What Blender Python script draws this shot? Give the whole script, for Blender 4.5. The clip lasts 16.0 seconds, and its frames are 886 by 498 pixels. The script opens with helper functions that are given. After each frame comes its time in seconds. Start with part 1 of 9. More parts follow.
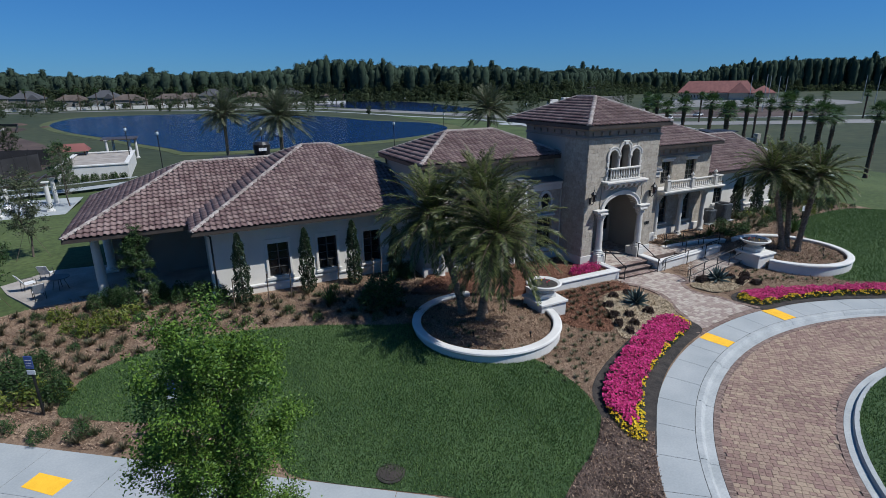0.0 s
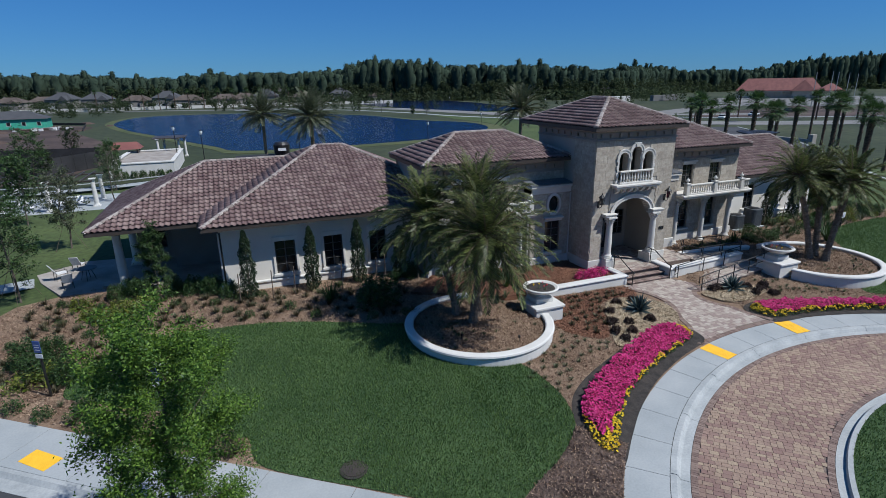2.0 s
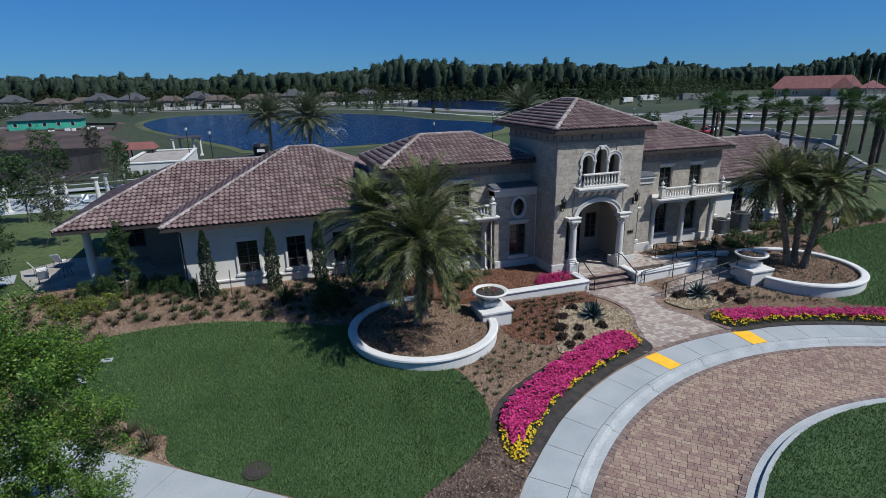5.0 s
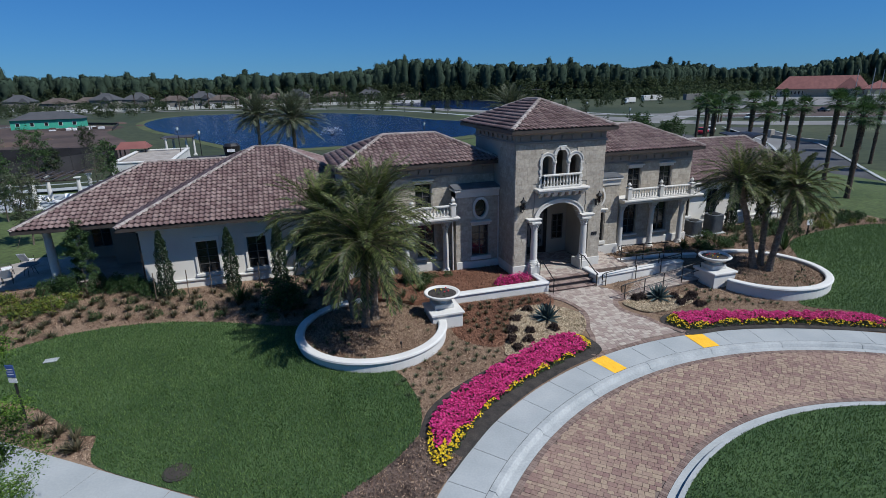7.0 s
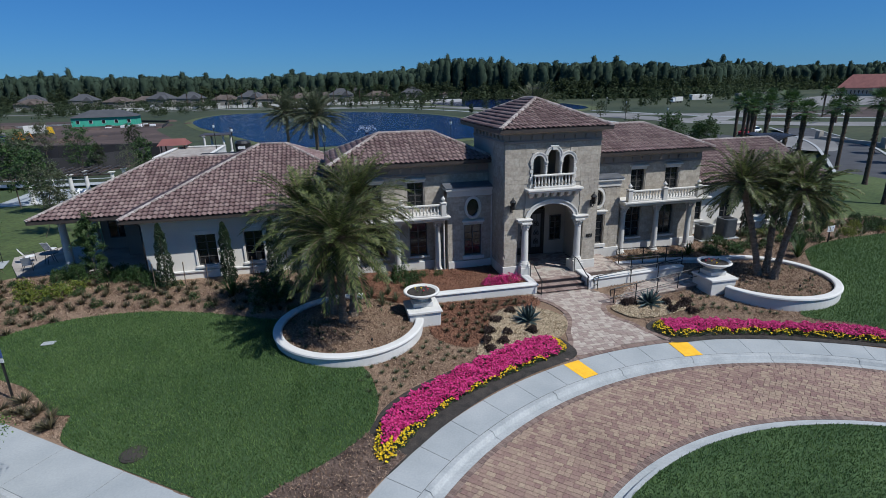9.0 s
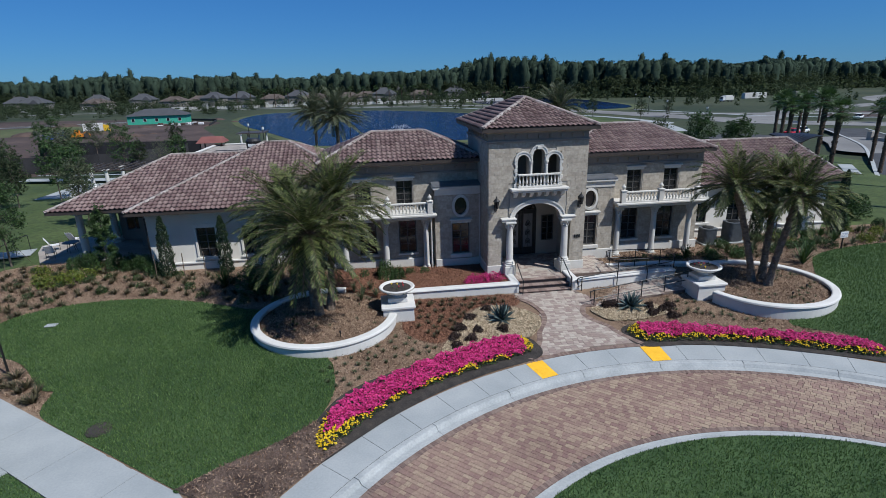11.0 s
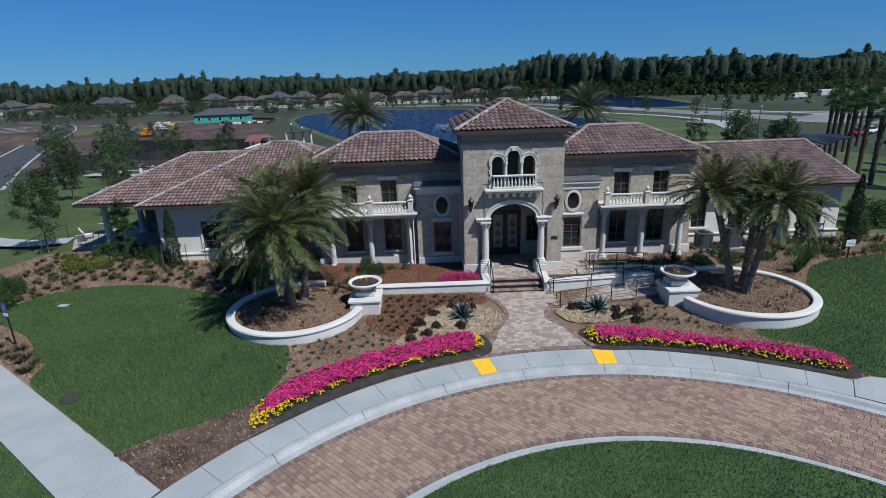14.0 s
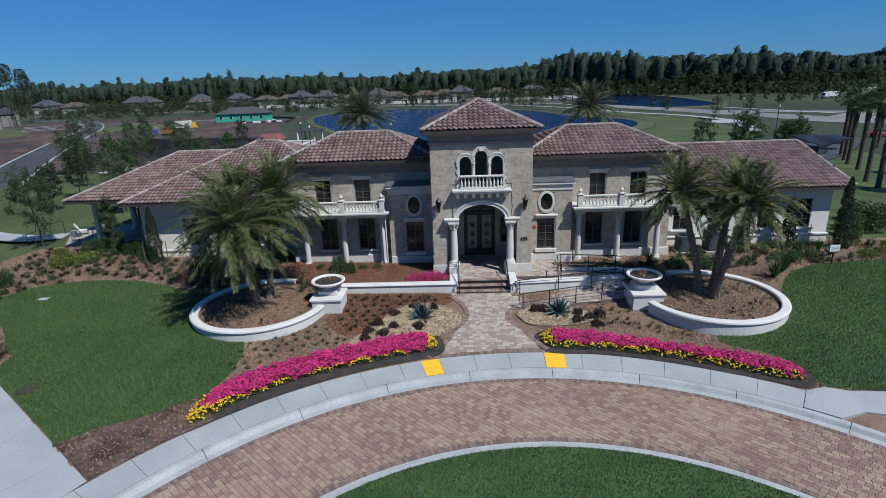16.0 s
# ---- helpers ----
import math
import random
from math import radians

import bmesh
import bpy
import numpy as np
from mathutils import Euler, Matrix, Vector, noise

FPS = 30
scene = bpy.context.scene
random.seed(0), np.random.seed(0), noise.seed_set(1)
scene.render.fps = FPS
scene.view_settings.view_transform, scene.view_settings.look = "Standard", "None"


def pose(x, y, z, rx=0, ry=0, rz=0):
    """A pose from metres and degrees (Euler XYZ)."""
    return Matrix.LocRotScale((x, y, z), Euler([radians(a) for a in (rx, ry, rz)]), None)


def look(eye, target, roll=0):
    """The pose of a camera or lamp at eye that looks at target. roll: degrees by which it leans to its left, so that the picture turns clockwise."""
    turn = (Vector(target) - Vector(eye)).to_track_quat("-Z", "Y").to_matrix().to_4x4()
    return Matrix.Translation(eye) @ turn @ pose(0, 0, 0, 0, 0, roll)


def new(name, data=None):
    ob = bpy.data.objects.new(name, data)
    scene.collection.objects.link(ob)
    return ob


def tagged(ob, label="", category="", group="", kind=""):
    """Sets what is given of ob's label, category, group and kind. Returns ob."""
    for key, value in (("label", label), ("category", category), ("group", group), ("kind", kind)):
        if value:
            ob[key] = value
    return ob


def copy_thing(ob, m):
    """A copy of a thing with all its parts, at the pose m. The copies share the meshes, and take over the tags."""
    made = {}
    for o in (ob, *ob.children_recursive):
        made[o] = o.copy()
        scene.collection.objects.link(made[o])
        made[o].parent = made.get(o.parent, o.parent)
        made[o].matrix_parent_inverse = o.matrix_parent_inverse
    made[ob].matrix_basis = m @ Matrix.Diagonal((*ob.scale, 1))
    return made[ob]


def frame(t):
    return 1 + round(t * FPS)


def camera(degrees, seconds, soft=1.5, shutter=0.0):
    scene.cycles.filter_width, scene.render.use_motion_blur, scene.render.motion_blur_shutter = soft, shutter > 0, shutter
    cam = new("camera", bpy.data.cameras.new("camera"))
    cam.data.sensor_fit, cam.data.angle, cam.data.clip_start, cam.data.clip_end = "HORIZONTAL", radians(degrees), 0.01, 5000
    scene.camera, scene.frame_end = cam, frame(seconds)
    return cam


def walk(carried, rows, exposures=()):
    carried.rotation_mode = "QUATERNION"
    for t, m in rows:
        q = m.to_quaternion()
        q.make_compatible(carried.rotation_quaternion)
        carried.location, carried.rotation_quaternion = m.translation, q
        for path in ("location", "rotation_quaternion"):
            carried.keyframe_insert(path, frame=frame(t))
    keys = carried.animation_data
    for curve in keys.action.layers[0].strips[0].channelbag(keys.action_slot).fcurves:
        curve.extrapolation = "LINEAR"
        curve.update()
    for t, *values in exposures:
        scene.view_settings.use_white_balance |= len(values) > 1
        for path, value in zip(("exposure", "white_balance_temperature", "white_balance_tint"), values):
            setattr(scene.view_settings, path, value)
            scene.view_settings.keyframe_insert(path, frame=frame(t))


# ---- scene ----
cam = camera(80.68, 16.0, soft=0.5)
# seconds, eye x y z in metres, then yaw, pitch and lean in degrees
ROWS = [
    (0, -24.391, -23.791, 11.932, -26.567, -17.520, -0.599),
    (0.5, -23.796, -24.089, 11.934, -24.565, -17.535, -0.731),
    (1, -23.225, -24.394, 11.966, -22.711, -17.534, -0.834),
    (1.5, -22.667, -24.675, 12.010, -21.701, -17.528, -0.890),
    (2, -22.115, -24.927, 12.049, -21.238, -17.550, -0.913),
    (2.5, -21.541, -25.155, 12.070, -20.892, -17.556, -0.929),
    (3, -20.934, -25.401, 12.110, -20.246, -17.570, -0.973),
    (3.5, -20.300, -25.650, 12.125, -19.498, -17.567, -1.041),
    (4, -19.638, -25.858, 12.150, -18.825, -17.575, -1.115),
    (6.5, -16.275, -26.673, 12.103, -17.507, -17.559, -1.179),
    (7, -15.627, -26.870, 12.085, -17.267, -17.559, -1.171),
    (7.5, -14.967, -27.088, 12.051, -16.238, -17.559, -1.179),
    (8, -14.261, -27.301, 12.034, -14.790, -17.564, -1.215),
    (8.5, -13.460, -27.500, 12.011, -13.540, -17.558, -1.247),
    (9, -12.647, -27.690, 12.000, -12.438, -17.546, -1.251),
    (11.5, -8.568, -28.927, 11.953, -6.706, -17.558, -1.505),
    (12, -7.816, -29.174, 11.955, -6.203, -17.571, -1.546),
    (12.5, -7.026, -29.413, 11.973, -5.325, -17.559, -1.618),
    (13, -6.217, -29.626, 11.999, -4.249, -17.558, -1.705),
    (13.5, -5.429, -29.789, 12.028, -2.853, -17.552, -1.788),
    (14, -4.657, -29.919, 12.081, -0.871, -17.541, -1.902),
    (14.5, -3.868, -30.003, 12.048, 0.485, -17.524, -1.962),
    (15, -3.034, -30.006, 12.025, 1.093, -17.532, -1.978),
    (15.5, -2.203, -29.945, 12.042, 1.514, -17.547, -1.992),
    (16, -1.392, -29.867, 12.021, 1.821, -17.548, -1.983),
]
walk(cam, [(t, pose(x, y, z, 0, 0, yaw) @ pose(0, 0, 0, 90 + pitch) @ pose(0, 0, 0, 0, 0, lean)) for t, x, y, z, yaw, pitch, lean in ROWS],
     exposures=[(0.0, 0.01, 6000, 9)])

# ---- daylight ----
SUN_DIR = Vector((0.56, -0.48, 1.0)).normalized()
sun_el = math.asin(SUN_DIR.z)
world = bpy.data.worlds.new("world")
scene.world = world
world.use_nodes = True
wn = world.node_tree.nodes
sky = wn.new("ShaderNodeTexSky")
sky.sky_type = 'NISHITA'
sky.sun_disc = False
sky.sun_elevation = sun_el
sky.sun_rotation = math.atan2(SUN_DIR.x, SUN_DIR.y)
sky.altitude = 0.0
sky.air_density = 1.0
sky.dust_density = 0.0
sky.ozone_density = 3.0
tint = wn.new("ShaderNodeMix")
tint.data_type, tint.blend_type = 'RGBA', 'MULTIPLY'
tint.inputs[0].default_value = 1.0
tint.inputs[7].default_value = (0.36, 0.74, 1.25, 1)
world.node_tree.links.new(sky.outputs[0], tint.inputs[6])
deep = wn.new("ShaderNodeMix")
deep.data_type = 'RGBA'
deep.inputs[0].default_value = 0.26
deep.inputs[7].default_value = (0.9, 4.3, 10.9, 1)
world.node_tree.links.new(tint.outputs[2], deep.inputs[6])
world.node_tree.links.new(deep.outputs[2], wn["Background"].inputs[0])
wn["Background"].inputs[1].default_value = 0.053
sun_data = bpy.data.lights.new("sun", 'SUN')
sun_data.energy = 5.0
sun_data.angle = radians(0.53)
sun_data.color = (1.0, 0.965, 0.91)
sun_lamp = new("sun", sun_data)
sun_lamp.matrix_world = look(SUN_DIR * 60, (0, 0, 0))

# ---- mesh tools ----
class Mesh:
    """Faces gathered in plain lists, then made into one mesh object."""

    def __init__(self):
        self.v, self.f = [], []

    def add(self, verts, faces):
        n = len(self.v)
        self.v.extend(verts)
        self.f.extend([tuple(i + n for i in f) for f in faces])
        return self

    def box(self, x0, x1, y0, y1, z0, z1):
        return self.add([(x0, y0, z0), (x1, y0, z0), (x1, y1, z0), (x0, y1, z0), (x0, y0, z1), (x1, y0, z1), (x1, y1, z1), (x0, y1, z1)],
                        [(0, 3, 2, 1), (4, 5, 6, 7), (0, 1, 5, 4), (1, 2, 6, 5), (2, 3, 7, 6), (3, 0, 4, 7)])

    def soft_box(self, x0, x1, y0, y1, z0, z1, b=0.02):
        """A box whose edges are chamfered by b."""
        c, h = ((x0 + x1) / 2, (y0 + y1) / 2, (z0 + z1) / 2), ((x1 - x0) / 2, (y1 - y0) / 2, (z1 - z0) / 2)
        b = min(b, min(h) * 0.45)
        vs, at = [], {}
        for sx in (-1, 1):
            for sy in (-1, 1):
                for sz in (-1, 1):
                    for ax in range(3):
                        s = (sx, sy, sz)
                        at[s, ax] = len(vs)
                        vs.append(tuple(c[k] + s[k] * (h[k] - (0 if k == ax else b)) for k in range(3)))
        fs = []
        for ax in range(3):
            u, w = [(1, 2), (2, 0), (0, 1)][ax]
            for sg in (-1, 1):
                q = []
                for a, e in ((-1, -1), (1, -1), (1, 1), (-1, 1)):
                    s = [0, 0, 0]
                    s[ax], s[u], s[w] = sg, a, e
                    q.append(at[tuple(s), ax])
                fs.append(tuple(q if sg > 0 else q[::-1]))
        for ax in range(3):
            u, w = [(1, 2), (2, 0), (0, 1)][ax]
            for a in (-1, 1):
                for e in (-1, 1):
                    s0, s1 = [0, 0, 0], [0, 0, 0]
                    s0[ax], s1[ax] = -1, 1
                    s0[u] = s1[u] = a
                    s0[w] = s1[w] = e
                    q = [at[tuple(s0), u], at[tuple(s1), u], at[tuple(s1), w], at[tuple(s0), w]]
                    fs.append(tuple(q if a * e < 0 else q[::-1]))
        for sx in (-1, 1):
            for sy in (-1, 1):
                for sz in (-1, 1):
                    q = [at[(sx, sy, sz), k] for k in range(3)]
                    fs.append(tuple(q if sx * sy * sz > 0 else q[::-1]))
        return self.add(vs, fs)

    def lathe(self, prof, cx=0.0, cy=0.0, seg=20, cap=True, z=0.0):
        """A turned shape from (radius, height) pairs."""
        n, vs, fs = len(prof), [], []
        for r, h in prof:
            for k in range(seg):
                a = 2 * math.pi * k / seg
                vs.append((cx + r * math.cos(a), cy + r * math.sin(a), z + h))
        for i in range(n - 1):
            for k in range(seg):
                j = (k + 1) % seg
                fs.append((i * seg + k, i * seg + j, (i + 1) * seg + j, (i + 1) * seg + k))
        if cap:
            fs.append(tuple(range(seg))[::-1])
            fs.append(tuple((n - 1) * seg + k for k in range(seg)))
        return self.add(vs, fs)

    def prism(self, poly, z0, z1):
        """An upright prism over a counter-clockwise outline."""
        n = len(poly)
        vs = [(x, y, z0) for x, y in poly] + [(x, y, z1) for x, y in poly]
        fs = [tuple(range(n))[::-1], tuple(range(n, 2 * n))]
        fs += [(i, (i + 1) % n, n + (i + 1) % n, n + i) for i in range(n)]
        return self.add(vs, fs)

    def slab_xz(self, poly, y0, y1):
        """A plate in the x-z plane between y0 (front) and y1, over an outline counter-clockwise seen from the front."""
        n = len(poly)
        vs = [(x, y0, z) for x, z in poly] + [(x, y1, z) for x, z in poly]
        fs = [tuple(range(n)), tuple(range(n, 2 * n))[::-1]]
        fs += [((i + 1) % n, i, n + i, n + (i + 1) % n) for i in range(n)]
        return self.add(vs, fs)

    def tube(self, pts, r, seg=8, r1=None, close=False):
        """A round bar along points, thinning from r to r1."""
        pts = [Vector(p) for p in pts]
        r1 = r if r1 is None else r1
        n, vs, fs = len(pts), [], []
        side = None
        for i, p in enumerate(pts):
            if close:
                way = (pts[(i + 1) % n] - pts[i - 1]).normalized()
            else:
                way = (pts[min(i + 1, n - 1)] - pts[max(i - 1, 0)]).normalized()
            if side is None:
                side = way.orthogonal().normalized()
            side = (side - way * side.dot(way)).normalized()
            up = way.cross(side)
            rad = r + (r1 - r) * i / max(1, n - 1)
            for k in range(seg):
                a = 2 * math.pi * k / seg
                vs.append(tuple(p + side * (rad * math.cos(a)) + up * (rad * math.sin(a))))
        for i in range(n if close else n - 1):
            i2 = (i + 1) % n
            for k in range(seg):
                j = (k + 1) % seg
                fs.append((i * seg + k, i * seg + j, i2 * seg + j, i2 * seg + k))
        if not close:
            fs.append(tuple(range(seg))[::-1])
            fs.append(tuple((n - 1) * seg + k for k in range(seg)))
        return self.add(vs, fs)

    def sweep(self, path, prof, close=False):
        """A profile of (out, up) pairs carried along a level path of (x, y, z); out is to the path's right."""
        path = [Vector(p) for p in path]
        n, m, vs, fs = len(path), len(prof), [], []
        for i, p in enumerate(path):
            a = path[i - 1] if (i or close) else None
            b = path[(i + 1) % n] if (i < n - 1 or close) else None
            d0 = ((p - a) if a is not None else (b - p)).to_2d().normalized()
            d1 = ((b - p) if b is not None else (p - a)).to_2d().normalized()
            t = (d0 + d1).normalized()
            k = 1 / max(0.35, t.dot(d0))
            nx, ny = t.y * k, -t.x * k
            for o, u in prof:
                vs.append((p.x + nx * o, p.y + ny * o, p.z + u))
        for i in range(n if close else n - 1):
            i2 = (i + 1) % n
            for j in range(m):
                j2 = (j + 1) % m
                fs.append((i * m + j, i2 * m + j, i2 * m + j2, i * m + j2))
        if not close:
            fs.append(tuple(range(m)))
            fs.append(tuple((n - 1) * m + j for j in range(m))[::-1])
        return self.add(vs, fs)

    def join(self, other, m=None):
        vs = other.v if m is None else [tuple(m @ Vector(p)) for p in other.v]
        return self.add(vs, other.f)

    def data(self, name, material=None, smooth=False):
        me = bpy.data.meshes.new(name)
        me.from_pydata(self.v, [], self.f)
        if smooth:
            me.shade_smooth()
        if material:
            me.materials.append(material)
        me.update()
        return me


def fast_mesh(name, verts, tris, material, smooth=False):
    """A mesh from arrays: verts (n, 3), faces (m, 3) or (m, 4)."""
    me = bpy.data.meshes.new(name)
    verts, tris = np.asarray(verts, np.float32), np.asarray(tris, np.int32)
    k = tris.shape[1]
    me.vertices.add(len(verts))
    me.vertices.foreach_set("co", verts.ravel())
    me.loops.add(tris.size)
    me.loops.foreach_set("vertex_index", tris.ravel())
    me.polygons.add(len(tris))
    me.polygons.foreach_set("loop_start", np.arange(0, tris.size, k, dtype=np.int32))
    me.polygons.foreach_set("use_smooth", np.full(len(tris), smooth))
    me.materials.append(material)
    me.update(calc_edges=True)
    return me


def thing(name, at=(0, 0, 0), label="", category="", group="", kind="", turn=0.0):
    """An Empty at a thing's base, to parent its parts."""
    ob = new(name)
    ob.matrix_basis = pose(*at, 0, 0, turn)
    ob.empty_display_size = 0.1
    return tagged(ob, label, category, group, kind)


def part(name, mesh, material, parent, label="", smooth=False, kind=""):
    """One mesh object under a thing or under a part, in the thing's own axes."""
    data = mesh.data(name, material, smooth) if isinstance(mesh, Mesh) else mesh
    ob = new(name, data)
    ob.parent = parent
    return tagged(ob, label, kind=kind)


def solid(name, mesh, material, label="", category="", group="", kind="", smooth=False, at=None):
    """A top-level thing of one mesh."""
    data = mesh.data(name, material, smooth) if isinstance(mesh, Mesh) else mesh
    ob = new(name, data)
    if at is not None:
        ob.matrix_basis = at
    return tagged(ob, label, category, group, kind)


def arc(cx, cy, r, a0, a1, n, z=0.0):
    return [(cx + r * math.cos(radians(a0 + (a1 - a0) * i / n)), cy + r * math.sin(radians(a0 + (a1 - a0) * i / n)), z) for i in range(n + 1)]

# ---- materials ----
def mat(name, a, b=None, rough=0.8, scale=3.0, fine=40.0, fine_amt=0.25, bump=0.2, bump_dist=0.01, island=0.0, metal=0.0, spec=0.4, each=0.0, stretch=(1, 1, 1), hue=0.0):
    """A procedural surface: colours a to b by a broad noise, a fine grain, per-piece variation and relief."""
    m = bpy.data.materials.new(name)
    m.use_nodes = True
    nt = m.node_tree
    N, L = nt.nodes, nt.links
    p = N["Principled BSDF"]
    b = b or a
    co = N.new("ShaderNodeTexCoord")
    mp = N.new("ShaderNodeMapping")
    mp.inputs["Scale"].default_value = stretch
    if island or each:
        geo = N.new("ShaderNodeNewGeometry") if island else N.new("ShaderNodeObjectInfo")
        rnd = geo.outputs["Random Per Island"] if island else geo.outputs["Random"]
    L.new(co.outputs["Object"], mp.inputs["Vector"])
    n1, n2 = N.new("ShaderNodeTexNoise"), N.new("ShaderNodeTexNoise")
    for n, s, d in ((n1, scale, 4.0), (n2, fine, 3.0)):
        L.new(mp.outputs[0], n.inputs["Vector"])
        n.inputs["Scale"].default_value = s
        n.inputs["Detail"].default_value = d
    ramp = N.new("ShaderNodeValToRGB")
    ramp.color_ramp.elements[0].color, ramp.color_ramp.elements[1].color = (*a, 1), (*b, 1)
    ramp.color_ramp.elements[0].position, ramp.color_ramp.elements[1].position = 0.32, 0.68
    src = n1.outputs["Fac"]
    if island or each:
        mix = N.new("ShaderNodeMix")
        mix.inputs[0].default_value = island or each
        L.new(src, mix.inputs[2])
        L.new(rnd, mix.inputs[3])
        src = mix.outputs[0]
    L.new(src, ramp.inputs[0])
    hsv = N.new("ShaderNodeHueSaturation")
    vr = N.new("ShaderNodeMapRange")
    vr.inputs[1].default_value, vr.inputs[2].default_value = 0.25, 0.75
    vr.inputs[3].default_value, vr.inputs[4].default_value = 1 - fine_amt, 1 + fine_amt
    L.new(n2.outputs["Fac"], vr.inputs[0])
    L.new(vr.outputs[0], hsv.inputs["Value"])
    if hue and (island or each):
        hr = N.new("ShaderNodeMapRange")
        hr.inputs[3].default_value, hr.inputs[4].default_value = 0.5 - hue, 0.5 + hue
        L.new(rnd, hr.inputs[0])
        L.new(hr.outputs[0], hsv.inputs["Hue"])
    L.new(ramp.outputs[0], hsv.inputs["Color"])
    L.new(hsv.outputs[0], p.inputs["Base Color"])
    p.inputs["Roughness"].default_value = rough
    p.inputs["Metallic"].default_value = metal
    p.inputs["Specular IOR Level"].default_value = spec
    if bump:
        bp = N.new("ShaderNodeBump")
        bp.inputs["Strength"].default_value, bp.inputs["Distance"].default_value = bump, bump_dist
        L.new(n2.outputs["Fac"], bp.inputs["Height"])
        L.new(bp.outputs[0], p.inputs["Normal"])
    return m


def leafy(name, a, b, rough=0.55, glow=0.25, scale=1.2, island=0.6):
    """Foliage: a two-sided leaf that lets some light through."""
    m = mat(name, a, b, rough=rough, scale=scale, fine=25, fine_amt=0.2, bump=0, island=island, spec=0.35)
    nt = m.node_tree
    p, out = nt.nodes["Principled BSDF"], nt.nodes["Material Output"]
    tr = nt.nodes.new("ShaderNodeBsdfTranslucent")
    mx = nt.nodes.new("ShaderNodeMixShader")
    mx.inputs[0].default_value = glow
    src = p.inputs["Base Color"].links[0].from_socket
    nt.links.new(src, tr.inputs[0])
    nt.links.new(p.outputs[0], mx.inputs[1])
    nt.links.new(tr.outputs[0], mx.inputs[2])
    nt.links.new(mx.outputs[0], out.inputs[0])
    return m


M_STONE = mat("limestone_blocks", (0.312, 0.274, 0.220), (0.402, 0.358, 0.292), rough=0.88, scale=2.2, fine=7, fine_amt=0.2, bump=0.5, bump_dist=0.014, island=0.3)
M_STUCCO_PALE = mat("pale_stucco", (0.60, 0.57, 0.505), (0.68, 0.645, 0.575), rough=0.9, scale=0.7, fine=60, fine_amt=0.06, bump=0.25, bump_dist=0.006)
M_STUCCO = mat("grey_stucco", (0.312, 0.284, 0.244), (0.360, 0.332, 0.284), rough=0.9, scale=0.7, fine=60, fine_amt=0.07, bump=0.25, bump_dist=0.006)
M_TRIM = mat("cream_cast_stone", (0.496, 0.476, 0.432), (0.576, 0.556, 0.508), rough=0.75, scale=1.1, fine=30, fine_amt=0.07, bump=0.12)
M_WHITE = mat("white_plaster", (0.528, 0.516, 0.480), (0.600, 0.588, 0.552), rough=0.8, scale=0.9, fine=25, fine_amt=0.06, bump=0.1)
M_TILE = mat("clay_roof_tile", (0.118, 0.074, 0.068), (0.218, 0.150, 0.140), rough=0.72, scale=0.5, fine=18, fine_amt=0.2, bump=0.2, island=0.36, hue=0.010)
M_TILE_ONE = mat("clay_roof_tile_single", (0.118, 0.074, 0.068), (0.218, 0.150, 0.140), rough=0.72, scale=0.5, fine=18, fine_amt=0.2, bump=0.2, each=0.36, hue=0.010)
M_RIDGE = mat("mortared_ridge_tile", (0.200, 0.164, 0.144), (0.320, 0.280, 0.252), rough=0.85, scale=2.0, fine=12, fine_amt=0.25, island=0.5)
M_UNDER = mat("roof_underlay", (0.040, 0.032, 0.032), rough=0.9)
M_FASCIA = mat("brown_fascia", (0.044, 0.034, 0.029), (0.060, 0.048, 0.040), rough=0.5, scale=4, fine_amt=0.1)
M_DARK = mat("bronze_metal", (0.014, 0.014, 0.014), (0.024, 0.022, 0.022), rough=0.4, scale=6, fine_amt=0.1, bump=0.05)
M_IRON = mat("black_iron", (0.010, 0.010, 0.010), (0.018, 0.018, 0.018), rough=0.45, scale=8, fine_amt=0.1, bump=0.05)
M_LEAD = mat("lead_cap", (0.128, 0.136, 0.148), (0.192, 0.200, 0.216), rough=0.45, scale=2, metal=0.4, fine_amt=0.1, bump=0.05)
M_CONC = mat("concrete", (0.280, 0.300, 0.300), (0.336, 0.352, 0.348), rough=0.85, scale=0.6, fine=14, fine_amt=0.07, bump=0.12, bump_dist=0.004)
M_KERB = mat("kerb_concrete", (0.288, 0.304, 0.300), (0.368, 0.380, 0.372), rough=0.85, scale=1.2, fine=12, fine_amt=0.12, bump=0.15, bump_dist=0.005)
M_JOINT = mat("joint_filler", (0.080, 0.080, 0.076), rough=0.9)
M_PAVER = mat("clay_paver", (0.190, 0.126, 0.098), (0.310, 0.220, 0.164), rough=0.85, scale=0.3, fine=12, fine_amt=0.18, bump=0.25, bump_dist=0.004, island=0.34, hue=0.018)
M_PAVER_ONE = mat("clay_paver_single", (0.190, 0.126, 0.098), (0.310, 0.220, 0.164), rough=0.85, scale=0.3, fine=12, fine_amt=0.18, bump=0.25, bump_dist=0.004, each=0.34, hue=0.018)
M_WALKPAVER = mat("tumbled_walk_paver", (0.248, 0.196, 0.164), (0.376, 0.320, 0.272), rough=0.85, scale=0.5, fine=12, fine_amt=0.15, bump=0.25, bump_dist=0.004, island=0.65, hue=0.014)
M_WALKPAVER_ONE = mat("tumbled_walk_paver_single", (0.248, 0.196, 0.164), (0.376, 0.320, 0.272), rough=0.85, scale=0.5, fine=12, fine_amt=0.15, bump=0.25, bump_dist=0.004, each=0.65, hue=0.014)
